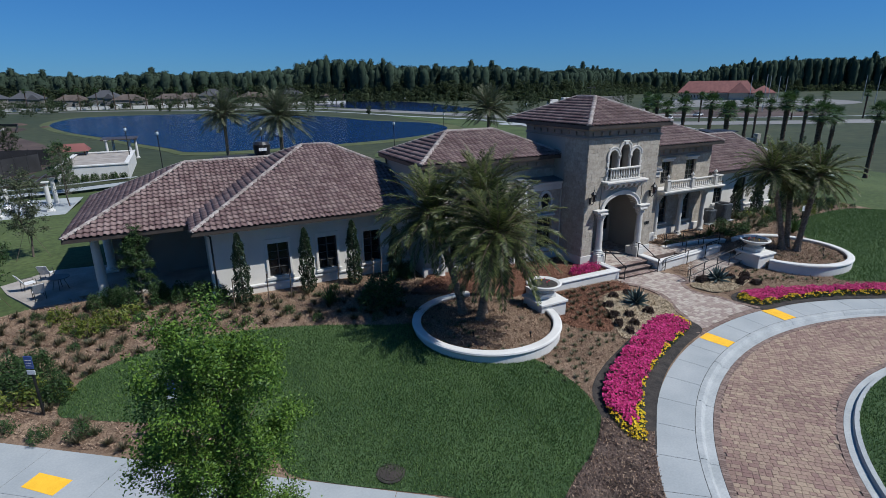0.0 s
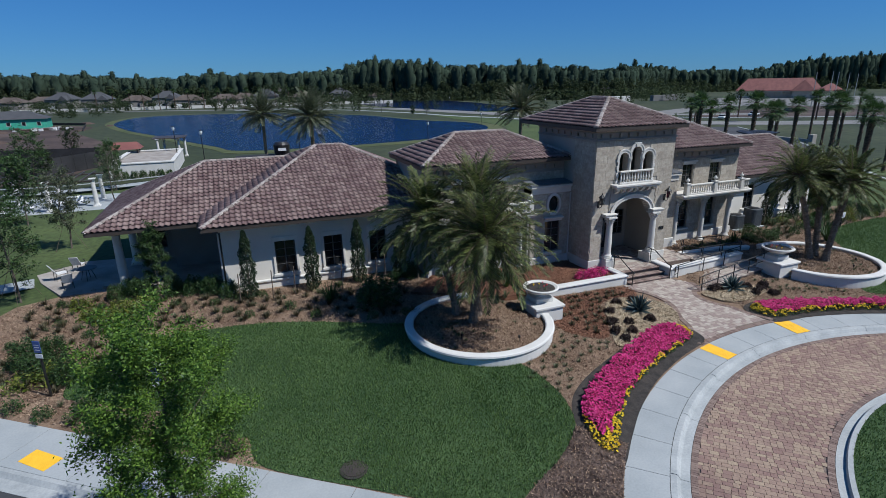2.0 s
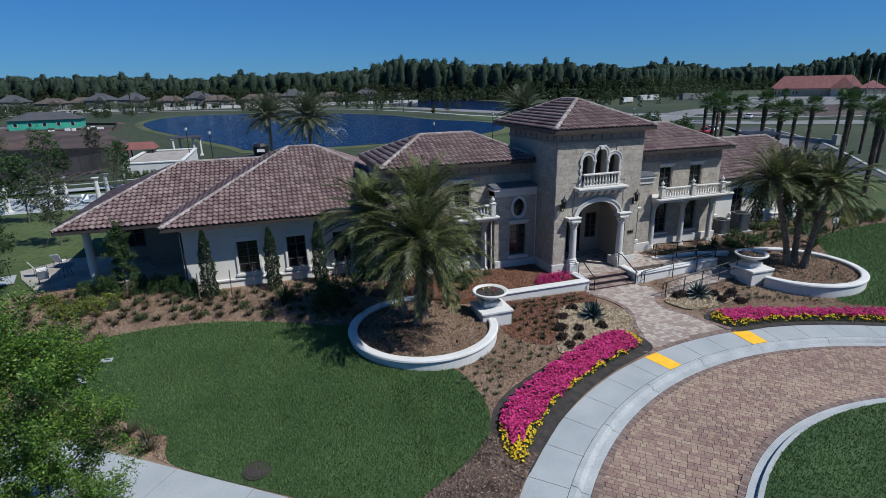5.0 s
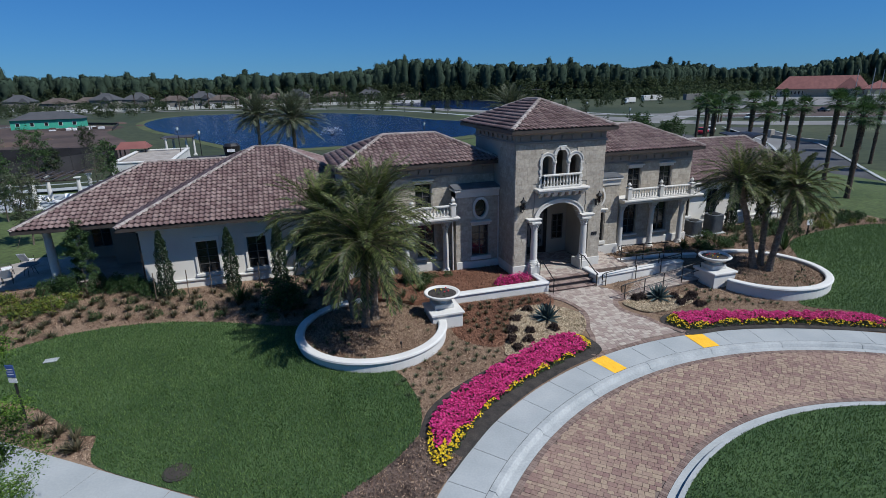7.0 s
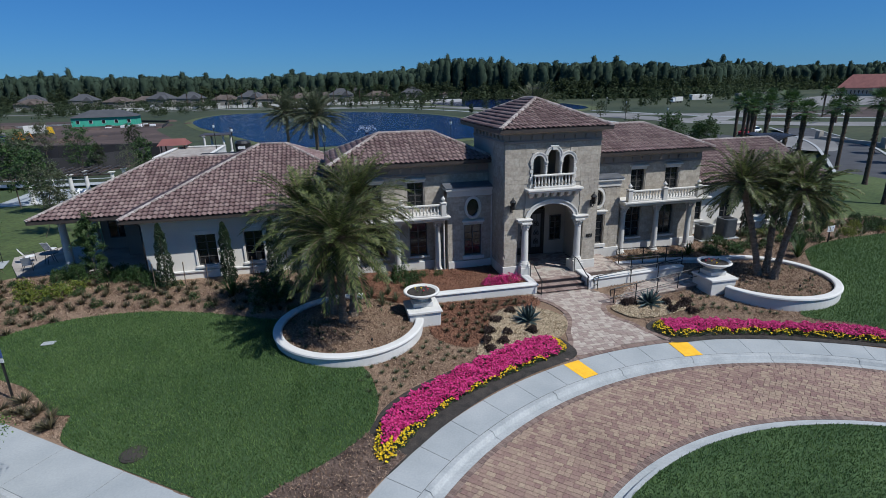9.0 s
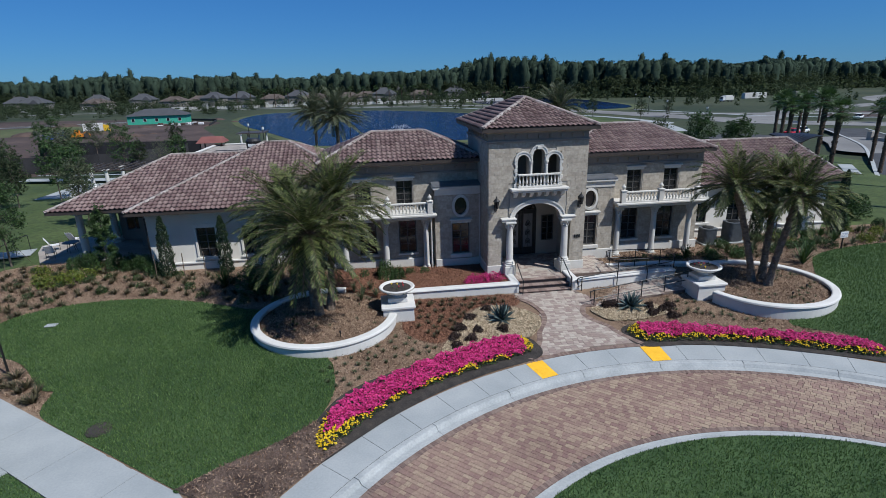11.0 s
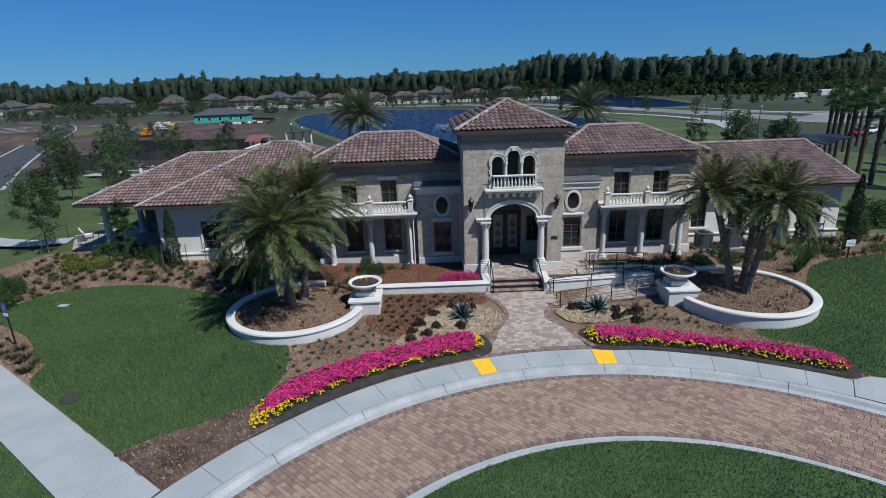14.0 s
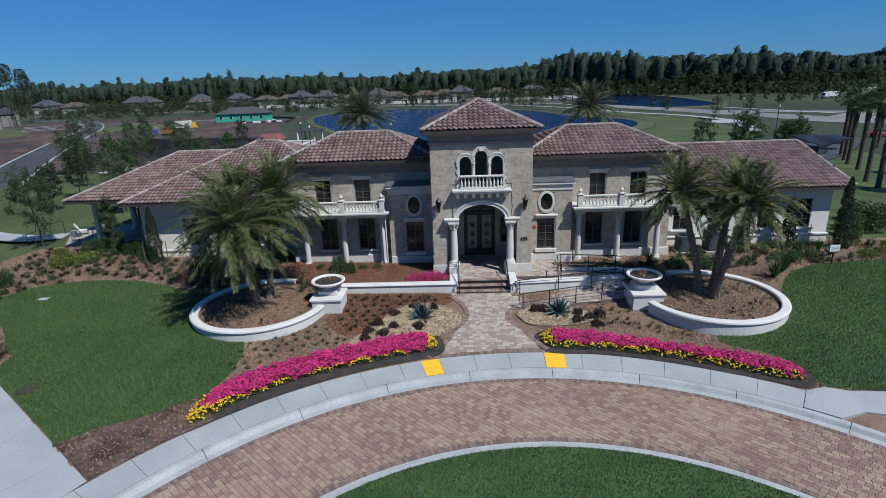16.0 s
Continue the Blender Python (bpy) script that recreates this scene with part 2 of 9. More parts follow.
M_EDGEPAVER = mat("soldier_course_paver", (0.140, 0.094, 0.078), (0.215, 0.155, 0.126), rough=0.85, scale=0.5, fine=16, fine_amt=0.16, bump=0.25, bump_dist=0.004, island=0.6)
M_SAND = mat("joint_sand", (0.128, 0.096, 0.080), (0.176, 0.136, 0.112), rough=0.95, scale=6)
M_LAWN = mat("lawn_soil", (0.026, 0.055, 0.016), (0.05, 0.088, 0.028), rough=0.95, scale=0.5, fine=14, fine_amt=0.5, bump=0.9, bump_dist=0.04)
M_BACKLAWN = mat("back_lawn", (0.036, 0.058, 0.014), (0.068, 0.092, 0.027), rough=0.95, scale=0.12, fine=3, fine_amt=0.35, bump=0.6, bump_dist=0.04)
M_BLADE = leafy("grass_blades", (0.043, 0.094, 0.024), (0.145, 0.218, 0.068), scale=0.55, island=0.6, glow=0.25)
M_MULCH = mat("pine_bark_mulch", (0.135, 0.086, 0.054), (0.235, 0.162, 0.108), rough=0.95, scale=0.7, fine=16, fine_amt=0.35, bump=0.9, bump_dist=0.03)
M_CHIP = mat("bark_chips", (0.120, 0.070, 0.044), (0.33, 0.235, 0.162), rough=0.95, scale=0.7, fine=30, fine_amt=0.15, bump=0.2, island=0.65)
M_REDMULCH = mat("red_mulch", (0.104, 0.046, 0.026), (0.192, 0.092, 0.054), rough=0.95, scale=1.2, fine=16, fine_amt=0.4, bump=0.9, bump_dist=0.03)
M_REDCHIP = mat("red_chips", (0.092, 0.036, 0.020), (0.240, 0.124, 0.076), rough=0.95, scale=1.0, fine=30, fine_amt=0.2, island=0.7)
M_SOIL = mat("dark_bed_soil", (0.022, 0.02, 0.018), (0.05, 0.042, 0.036), rough=0.95, scale=3, fine=30, fine_amt=0.4, bump=0.9, bump_dist=0.02)
M_DARKMULCH = mat("dark_mulch", (0.06, 0.04, 0.032), (0.17, 0.12, 0.095), rough=0.95, scale=1.5, fine=24, fine_amt=0.4, bump=0.9, bump_dist=0.03)
M_GRAVEL = mat("pea_gravel", (0.27, 0.205, 0.13), (0.38, 0.30, 0.20), rough=0.9, scale=2, fine=20, fine_amt=0.35, bump=1.0, bump_dist=0.03)
M_PEBBLE = mat("pebbles", (0.235, 0.175, 0.105), (0.54, 0.44, 0.30), rough=0.85, scale=2, fine=26, fine_amt=0.12, bump=0.2, island=0.7)
M_YELLOW = mat("yellow_tactile", (0.78, 0.42, 0.02), (0.86, 0.49, 0.03), rough=0.7, scale=3, fine_amt=0.08)
M_PINK = leafy("pink_petals", (0.36, 0.012, 0.10), (0.68, 0.055, 0.25), island=0.75, glow=0.3)
M_YFLOWER = leafy("yellow_petals", (0.62, 0.40, 0.005), (0.80, 0.62, 0.02), island=0.7, glow=0.3)
M_LEAF = leafy("shrub_leaves", (0.022, 0.047, 0.013), (0.060, 0.112, 0.030), island=0.6)
M_LEAFBRIGHT = leafy("tree_leaves", (0.032, 0.080, 0.009), (0.130, 0.220, 0.028), island=0.6, glow=0.25)
M_LEAFYEL = leafy("yellow_green_leaves", (0.07, 0.105, 0.012), (0.17, 0.19, 0.03), island=0.6)
M_CYPRESS = leafy("cypress_leaves", (0.010, 0.024, 0.010), (0.030, 0.052, 0.019), island=0.6, glow=0.15)
M_PALM = leafy("palm_leaflets", (0.036, 0.054, 0.018), (0.165, 0.188, 0.060), island=0.6, glow=0.3, rough=0.45)
M_FARPALM = leafy("far_palm_leaves", (0.055, 0.072, 0.038), (0.145, 0.16, 0.088), island=0.55)
M_GREYGREEN = leafy("grey_green_leaves", (0.056, 0.071, 0.034), (0.120, 0.138, 0.073), island=0.6)
M_AGAVE = leafy("agave_leaves", (0.040, 0.064, 0.062), (0.098, 0.138, 0.125), island=0.5, glow=0.08)
M_BARK = mat("palm_bark", (0.105, 0.08, 0.06), (0.23, 0.18, 0.135), rough=0.95, scale=4, fine=14, fine_amt=0.4, bump=1.0, bump_dist=0.05, stretch=(1, 1, 2.5))
M_TRUNK = mat("tree_bark", (0.072, 0.056, 0.044), (0.136, 0.112, 0.088), rough=0.95, scale=6, fine=20, fine_amt=0.3, bump=0.8, bump_dist=0.02, stretch=(1, 1, 0.3))
M_STAKE = mat("wood_stake", (0.096, 0.068, 0.048), (0.160, 0.120, 0.088), rough=0.9, scale=5)
M_PINE = leafy("pine_foliage", (0.034, 0.056, 0.036), (0.052, 0.076, 0.046), island=0.2, glow=0.4, scale=0.03, rough=1.0)
M_FARLEAF = leafy("far_foliage", (0.030, 0.048, 0.022), (0.070, 0.092, 0.042), island=0.35, glow=0.5, scale=0.1, rough=0.9)
M_FIELD = mat("field_grass", (0.020, 0.032, 0.012), (0.044, 0.052, 0.022), rough=0.95, scale=0.02, fine=0.6, fine_amt=0.35, bump=0)
M_BANK = mat("lake_bank", (0.048, 0.064, 0.020), (0.088, 0.096, 0.036), rough=0.95, scale=0.05, fine=0.5, fine_amt=0.25, bump=0)
M_DIRT = mat("bare_earth", (0.036, 0.024, 0.019), (0.088, 0.060, 0.048), rough=0.95, scale=0.05, fine=0.7, fine_amt=0.3, bump=0)
M_ROADFAR = mat("far_paving", (0.135, 0.132, 0.125), (0.205, 0.20, 0.19), rough=0.9, scale=0.05, fine=1, fine_amt=0.08, bump=0)
M_ASPHALT = mat("asphalt", (0.038, 0.039, 0.042), (0.060, 0.061, 0.064), rough=0.9, scale=0.3, fine=60, fine_amt=0.25, bump=0.3, bump_dist=0.004)
M_BLUEPAINT = mat("blue_paint", (0.024, 0.088, 0.336), rough=0.7)
M_LINE = mat("white_paint", (0.600, 0.600, 0.592), (0.656, 0.656, 0.648), rough=0.7, scale=4)
M_RED = mat("red_paint", (0.440, 0.016, 0.032), rough=0.6)
M_REDROOF = mat("red_metal_roof", (0.165, 0.062, 0.052), (0.225, 0.088, 0.072), rough=0.6, scale=0.3, fine_amt=0.1)
M_GREENWALL = mat("green_sheathing", (0.048, 0.336, 0.224), (0.072, 0.400, 0.272), rough=0.7, scale=0.8, fine_amt=0.1)
M_GREYROOF = mat("grey_shingle_roof", (0.038, 0.04, 0.045), (0.07, 0.072, 0.077), rough=0.9, scale=0.4, fine=6, fine_amt=0.2, island=0.6)
M_STEP = mat("brick_step", (0.160, 0.108, 0.088), (0.272, 0.200, 0.168), rough=0.85, scale=0.8, fine=16, fine_amt=0.15, each=0.7)
M_PATIO = mat("patio_paving", (0.240, 0.210, 0.180), (0.360, 0.325, 0.285), rough=0.9, scale=0.8, fine=12, fine_amt=0.12)
M_HOUSE = mat("house_walls", (0.090, 0.085, 0.078), (0.24, 0.225, 0.205), rough=0.9, scale=0.1, fine_amt=0.1, island=0.5)
M_HALLWALL = mat("cream_hall_wall", (0.36, 0.32, 0.26), (0.44, 0.40, 0.33), rough=0.9, scale=0.2, fine_amt=0.08)
M_BROWNROOF = mat("brown_shingle_roof", (0.066, 0.052, 0.044), (0.104, 0.082, 0.068), rough=0.9, scale=0.4, fine=6, fine_amt=0.2)
M_YTRUCK = mat("yellow_vehicle_paint", (0.560, 0.336, 0.016), (0.624, 0.400, 0.032), rough=0.4, scale=1, fine_amt=0.06)
M_BLACKSHEET = mat("black_mesh_fence", (0.018, 0.018, 0.019), (0.036, 0.035, 0.037), rough=0.8, scale=0.4, fine=8, fine_amt=0.2)
M_ACGREY = mat("grey_metal_casing", (0.07, 0.078, 0.085), (0.10, 0.11, 0.118), rough=0.5, scale=3, fine_amt=0.1)
M_SIGNBLUE = mat("blue_sign", (0.040, 0.080, 0.240), rough=0.5)
M_RUBBER = mat("tyre_rubber", (0.016, 0.016, 0.016), rough=0.8)
M_ORANGE = mat("orange_paint", (0.600, 0.224, 0.016), rough=0.6)


def glass(name, tint, rough=0.04):
    m = bpy.data.materials.new(name)
    m.use_nodes = True
    p = m.node_tree.nodes["Principled BSDF"]
    p.inputs["Base Color"].default_value = (*tint, 1)
    p.inputs["Roughness"].default_value = rough
    p.inputs["Specular IOR Level"].default_value = 0.6
    n = m.node_tree.nodes.new("ShaderNodeTexNoise")
    n.inputs["Scale"].default_value = 1.5
    b = m.node_tree.nodes.new("ShaderNodeBump")
    b.inputs["Strength"].default_value, b.inputs["Distance"].default_value = 0.05, 0.02
    m.node_tree.links.new(n.outputs["Fac"], b.inputs["Height"])
    m.node_tree.links.new(b.outputs[0], p.inputs["Normal"])
    return m


M_FRAME = mat("bronze_window_frame", (0.06, 0.056, 0.052), (0.085, 0.08, 0.074), rough=0.45, scale=4, fine_amt=0.08, bump=0)
# taupe stucco with the shade under eaves and porch put into its colour
M_SHADED_STUCCO = mat("shaded_taupe_stucco", (0.236, 0.202, 0.172), (0.280, 0.242, 0.208), rough=0.9, scale=0.7, fine=50, fine_amt=0.07, bump=0.2, bump_dist=0.006)
M_DARKMOUND = leafy("dark_mound_blades", (0.028, 0.018, 0.016), (0.07, 0.045, 0.036), island=0.6, glow=0.1)
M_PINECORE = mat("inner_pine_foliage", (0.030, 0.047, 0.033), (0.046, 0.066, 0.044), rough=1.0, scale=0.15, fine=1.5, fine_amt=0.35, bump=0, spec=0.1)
M_PINEBARK = mat("pine_bark", (0.036, 0.030, 0.026), (0.056, 0.046, 0.038), rough=0.95, scale=2)
M_RUST = leafy("bronze_green_leaves", (0.050, 0.046, 0.024), (0.115, 0.098, 0.052), island=0.6)
M_CABBAGE = mat("shaggy_palm_trunk", (0.045, 0.03, 0.022), (0.11, 0.078, 0.056), rough=0.95, scale=5, fine=12, fine_amt=0.4, bump=1.0, bump_dist=0.05)
M_GLASS = glass("dark_window_glass", (0.014, 0.016, 0.018), 0.12)


def water(name):
    m = bpy.data.materials.new(name)
    m.use_nodes = True
    nt = m.node_tree
    p = nt.nodes["Principled BSDF"]
    p.inputs["Base Color"].default_value = (0.002, 0.008, 0.040, 1)
    p.inputs["Roughness"].default_value = 0.14
    p.inputs["Specular IOR Level"].default_value = 0.14
    p.inputs["IOR"].default_value = 1.33
    co = nt.nodes.new("ShaderNodeTexCoord")
    n = nt.nodes.new("ShaderNodeTexNoise")
    n.inputs["Scale"].default_value, n.inputs["Detail"].default_value = 1.6, 3
    b = nt.nodes.new("ShaderNodeBump")
    b.inputs["Strength"].default_value, b.inputs["Distance"].default_value = 0.8, 0.25
    nt.links.new(co.outputs["Object"], n.inputs["Vector"])
    nt.links.new(n.outputs["Fac"], b.inputs["Height"])
    nt.links.new(b.outputs[0], p.inputs["Normal"])
    return m


M_WATER = water("lake_water")

# ---- ground, drive, paths ----
CX, CY = 1.4, -26.4            # the middle of the round drive
R_ISLE, R_DRIVE, R_KERB, R_WALK = 11.95, 16.05, 16.65, 18.0
SIDE = Vector((0.803, -0.596))  # the way of the side path
SIDE_IN, SIDE_OUT = -21.20, -22.75


def side_dist(x, y):
    """How far a place lies inside the side path's inner edge."""
    return 0.596 * x + 0.803 * y - SIDE_IN


def height(x, y):
    """The ground's height: level at the drive, rising softly to the house."""
    d = min(math.hypot(x - CX, y - CY) - R_WALK, side_dist(x, y))
    d = max(0.0, d)
    z = 0.14 + 0.70 * min(1.0, d / 11.0)
    f = min(1.0, max(0.0, (y - 24) / 34, (abs(x + 4) - 42) / 26))
    f = f * f * (3 - 2 * f)
    return z * (1 - f) - 0.43 * f


def sheet(name, outline, material, label, dz=0.0, step=0.6, category="", kind="structure"):
    """A patch of ground that follows the rise: a grid of squares, cut to an outline by the nearest vertices."""
    bm = bmesh.new()
    vs = [bm.verts.new((x, y, 0)) for x, y in outline]
    bm.faces.new(vs)
    xs, ys = [p[0] for p in outline], [p[1] for p in outline]
    x = min(xs) + step
    while x < max(xs):
        bmesh.ops.bisect_plane(bm, geom=bm.verts[:] + bm.edges[:] + bm.faces[:], plane_co=(x, 0, 0), plane_no=(1, 0, 0))
        x += step
    y = min(ys) + step
    while y < max(ys):
        bmesh.ops.bisect_plane(bm, geom=bm.verts[:] + bm.edges[:] + bm.faces[:], plane_co=(0, y, 0), plane_no=(0, 1, 0))
        y += step
    for v in bm.verts:
        v.co.z = height(v.co.x, v.co.y) + dz
    bmesh.ops.recalc_face_normals(bm, faces=bm.faces[:])
    if bm.faces and sum(f.normal.z for f in bm.faces) < 0:
        bmesh.ops.reverse_faces(bm, faces=bm.faces[:])
    me = bpy.data.meshes.new(name)
    bm.to_mesh(me)
    bm.free()
    me.materials.append(material)
    return tagged(new(name, me), label, category, kind=kind)


def smooth_loop(pts, n=6):
    """A closed Catmull-Rom curve through points."""
    out, k = [], len(pts)
    for i in range(k):
        p0, p1, p2, p3 = (Vector((*pts[(i + j - 1) % k], 0)) for j in range(4))
        for s in range(n):
            t = s / n
            q = 0.5 * (2 * p1 + (p2 - p0) * t + (2 * p0 - 5 * p1 + 4 * p2 - p3) * t * t + (3 * p1 - p0 - 3 * p2 + p3) * t ** 3)
            out.append((q.x, q.y))
    return out


def inside(x, y, poly):
    hit, n = False, len(poly)
    for i in range(n):
        (x0, y0), (x1, y1) = poly[i], poly[i - 1]
        if (y0 > y) != (y1 > y) and x < (x1 - x0) * (y - y0) / (y1 - y0) + x0:
            hit = not hit
    return hit


# broad lawn round the house, and the mulched garden before it
back = [(x, y) for x, y, _ in arc(CX, CY, R_WALK, 147, 12, 90)] + [(34, -20), (72, -20), (72, 62), (-76, 62), (-76, 30)]
sheet("ground_lawn", back, M_BACKLAWN, "green lawn sloping gently round the house", dz=-0.03, step=2.0)
garden = [(x, y) for x, y, _ in arc(CX, CY, R_WALK, 147, 44, 70)]
garden += [(21, -13.2), (30, -7), (31.5, 5.5), (-23.7, 5.5), (-23.7, 7.7), (-30.5, 9.6), (-34.5, 8.5), (-37.5, 3)] + [(-36.5, 0.66)]
sheet("ground_garden", garden, M_MULCH, "reddish-brown pine bark mulch spread round the house", step=0.8)

# lawns
lawn_l = smooth_loop([(-11.9, -7.4), (-11.5, -8.8), (-11.45, -10.2), (-11.95, -11.7), (-12.84, -12.55), (-13.8, -13.22), (-14.94, -13.77), (-16.06, -14.44), (-16.06, -14.44), (-18.8, -12.40), (-22.2, -9.88), (-22.85, -8.9), (-22.95, -7.9), (-23.7, -7.5), (-25.6, -5.3), (-27.2, -4.2), (-29.0, -3.0), (-29.85, -2.2), (-29.6, -0.6), (-28.4, 0.65), (-25.6, 1.2), (-22.2, 0.75), (-19.3, -0.4), (-16.8, -1.75), (-14.3, -3.2)])
sheet("lawn_left", lawn_l, M_LAWN, "mown green lawn", dz=0.03, step=1.0)
lawn_r = smooth_loop([(10.53, -7.73), (12.21, -9.29), (12.75, -10.6), (12.75, -11.6), (12.75, -11.6), (14.8, -12.1), (18.0, -12.2), (21.5, -12.5), (25.5, -11.0), (29.0, -8.0), (31.5, -3.0), (29.5, 0.6), (24.0, 1.0), (19.0, -0.1), (16.5, -2.5), (14.5, -5.6)])
sheet("lawn_right", lawn_r, M_LAWN, "mown green lawn", dz=0.03, step=1.0)
isle = [(x, y) for x, y, _ in arc(CX, CY, R_ISLE - 0.45, 0, 360, 96)][:-1]
solid("lawn_island", Mesh().prism(isle, -0.2, 0.13), M_LAWN, "mown green lawn inside the round drive", kind="structure")

# drive bed, kerbs, ring path
solid("road_bed", Mesh().prism([(x, y) for x, y, _ in arc(CX, CY, R_DRIVE + 0.02, 0, 360, 128)][:-1], -0.4, -0.03), M_SAND, "sand bed under the paved drive", kind="structure")
kerb = [(0.0, -0.3), (0.0, 0.0), (-0.28, 0.0), (-0.38, 0.13), (-0.42, 0.15), (-0.6, 0.15), (-0.6, -0.3)]
kerb_ring = thing("kerb_outer", (0, 0, 0), "pale concrete kerb and gutter along the round drive", "kerb", kind="structure")
for k in range(29):
    a = 360 - 12.414 * k - 0.7
    part("kerb_length", Mesh().sweep(arc(CX, CY, R_DRIVE, a - 0.02, a - 12.394, 8), kerb), M_KERB, kerb_ring)
solid("kerb_island", Mesh().sweep(arc(CX, CY, R_ISLE, 0, 360, 128)[:-1], [(0.0, -0.3), (0.0, 0.0), (-0.26, 0.0), (-0.30, 0.14), (-0.45, 0.15), (-0.45, -0.3)], close=True), M_KERB, "pale concrete kerb round the island", kind="structure")
ring = thing("pavement_ring", (0, 0, 0), "pale concrete pavement in slabs along the round drive", "pavement", kind="structure")
cuts = [53.87, 59.06, 64.6, 70.38, 76.07, 81.6, 86.95, 92.1, 97.2, 102.3, 108.06, 113.7, 119.4, 125.1, 130.74, 136.42, 141.9, 147.4]
cuts += [147.4 + 5.67 * k for k in range(1, 10)]
for a, b in zip(cuts, cuts[1:]):
    inner, outer = arc(CX, CY, R_KERB + 0.022, a + 0.03, b - 0.03, 4), arc(CX, CY, R_WALK, a + 0.03, b - 0.03, 4)
    part("slab", Mesh().prism([(x, y) for x, y, _ in inner] + [(x, y) for x, y, _ in outer][::-1], -0.1, 0.15), M_CONC, ring)
part("joint", Mesh().prism([(x, y) for x, y, _ in arc(CX, CY, R_KERB + 0.002, 53.87, 198, 110)] + [(x, y) for x, y, _ in arc(CX, CY, R_WALK - 0.01, 53.87, 198, 110)][::-1], -0.15, 0.142), M_JOINT, ring)
# the pavement swings away from the drive, leaving a stony bed
far_walk = thing("pavement_branch", (0, 0, 0), "pale concrete path leaving the round drive", "pavement", kind="structure")
bo = [(12.01, -11.86), (12.4, -11.76), (12.8, -11.72), (13.62, -12.04), (14.78, -12.17), (17.0, -12.25), (20.0, -12.6), (23.5, -13.6)]
bi = [(11.23, -12.94), (11.71, -13.3), (12.12, -13.63), (13.23, -13.29), (13.95, -13.5), (16.8, -13.7), (19.7, -14.1), (23.0, -15.0)]
for k in range(len(bo) - 1):
    q = [bi[k], bi[k + 1], bo[k + 1], bo[k]]
    m = Mesh().add([(x, y, -0.1) for x, y in q] + [(x, y, max(0.15, height(x, y) + 0.04)) for x, y in q], [(3, 2, 1, 0), (4, 5, 6, 7), (0, 1, 5, 4), (1, 2, 6, 5), (2, 3, 7, 6), (3, 0, 4, 7)])
    part("slab", m, M_CONC, far_walk)
stony = [(x, y) for x, y, _ in arc(CX, CY, R_KERB + 0.02, -20, 49.6, 40)]
solid("ground_stony_bed", Mesh().prism(stony + [(13.23, -13.31), (13.95, -13.52), (16.8, -13.72), (18.6, -13.95)] + [(x, y) for x, y, _ in arc(CX, CY, 21.3, 35, -20, 24)], -0.1, 0.12), M_MULCH, "stony mulch bed between path and drive", kind="structure")
for deg0, deg1 in ((102.3, 104.9), (84.0, 86.9)):
    q = [(x, y) for x, y, _ in arc(CX, CY, R_KERB + 0.02, deg0, deg1, 3)] + [(x, y) for x, y, _ in arc(CX, CY, R_WALK - 0.02, deg0, deg1, 3)][::-1]
    pad = thing("tactile_pad", (0, 0, 0), "bright yellow tactile paving strip across the pavement", "tactile paving", "tactile strips")
    part("pad", Mesh().prism(q, 0.15, 0.158), M_YELLOW, pad)
    dome = Mesh()
    for i in range(1, 10):
        for j in range(1, 24):
            r, an = R_KERB + 0.02 + 1.4 * j / 24, radians(deg0 + (deg1 - deg0) * i / 10)
            dome.lathe([(0.014, 0), (0.009, 0.006)], CX + r * math.cos(an), CY + r * math.sin(an), 5, z=0.158)
    part("dome", dome, M_YELLOW, pad, kind="stuff")

# side path in slabs
side_path = thing("pavement_side", (0, 0, 0), "pale concrete side path in slabs", "pavement", kind="structure")
nrm = Vector((0.596, 0.803))
base_in = nrm * SIDE_IN
def side_pt(s, o):
    return (base_in.x + SIDE.x * s - nrm.x * o, base_in.y + SIDE.y * s - nrm.y * o)
s = -33.5
while s < -4.0:
    e = s + 3.05
    part("slab", Mesh().prism([side_pt(s + 0.009, 2.0), side_pt(e - 0.009, 2.0), side_pt(e - 0.009, 0), side_pt(s + 0.009, 0)], -0.1, 0.15), M_CONC, side_path)
    s = e
part("slab", Mesh().prism([side_pt(s + 0.009, 2.0), side_pt(-0.96, 2.0), side_pt(-1.05, 1.0), side_pt(-1.22, 0), side_pt(s + 0.009, 0)], -0.1, 0.15), M_CONC, side_path)

part("joint", Mesh().prism([side_pt(-32, 1.98), side_pt(-0.9, 1.98), side_pt(-1.15, 0.02), side_pt(-32, 0.02)], -0.15, 0.14), M_JOINT, side_path)
# lawn on the far side of the drive
near_ring, far_ring = [(x, y) for x, y, _ in arc(CX, CY, R_KERB, 200, 380, 80)], [(x, y) for x, y, _ in arc(CX, CY, 130, 200, 380, 80)]
south = Mesh().add([(x, y, 0.11) for x, y in near_ring] + [(x, y, 0.11) for x, y in far_ring], [(i, 81 + i, 82 + i, 1 + i) for i in range(80)])
solid("ground_south", south, M_BACKLAWN, "green lawn beyond the round drive", kind="structure")
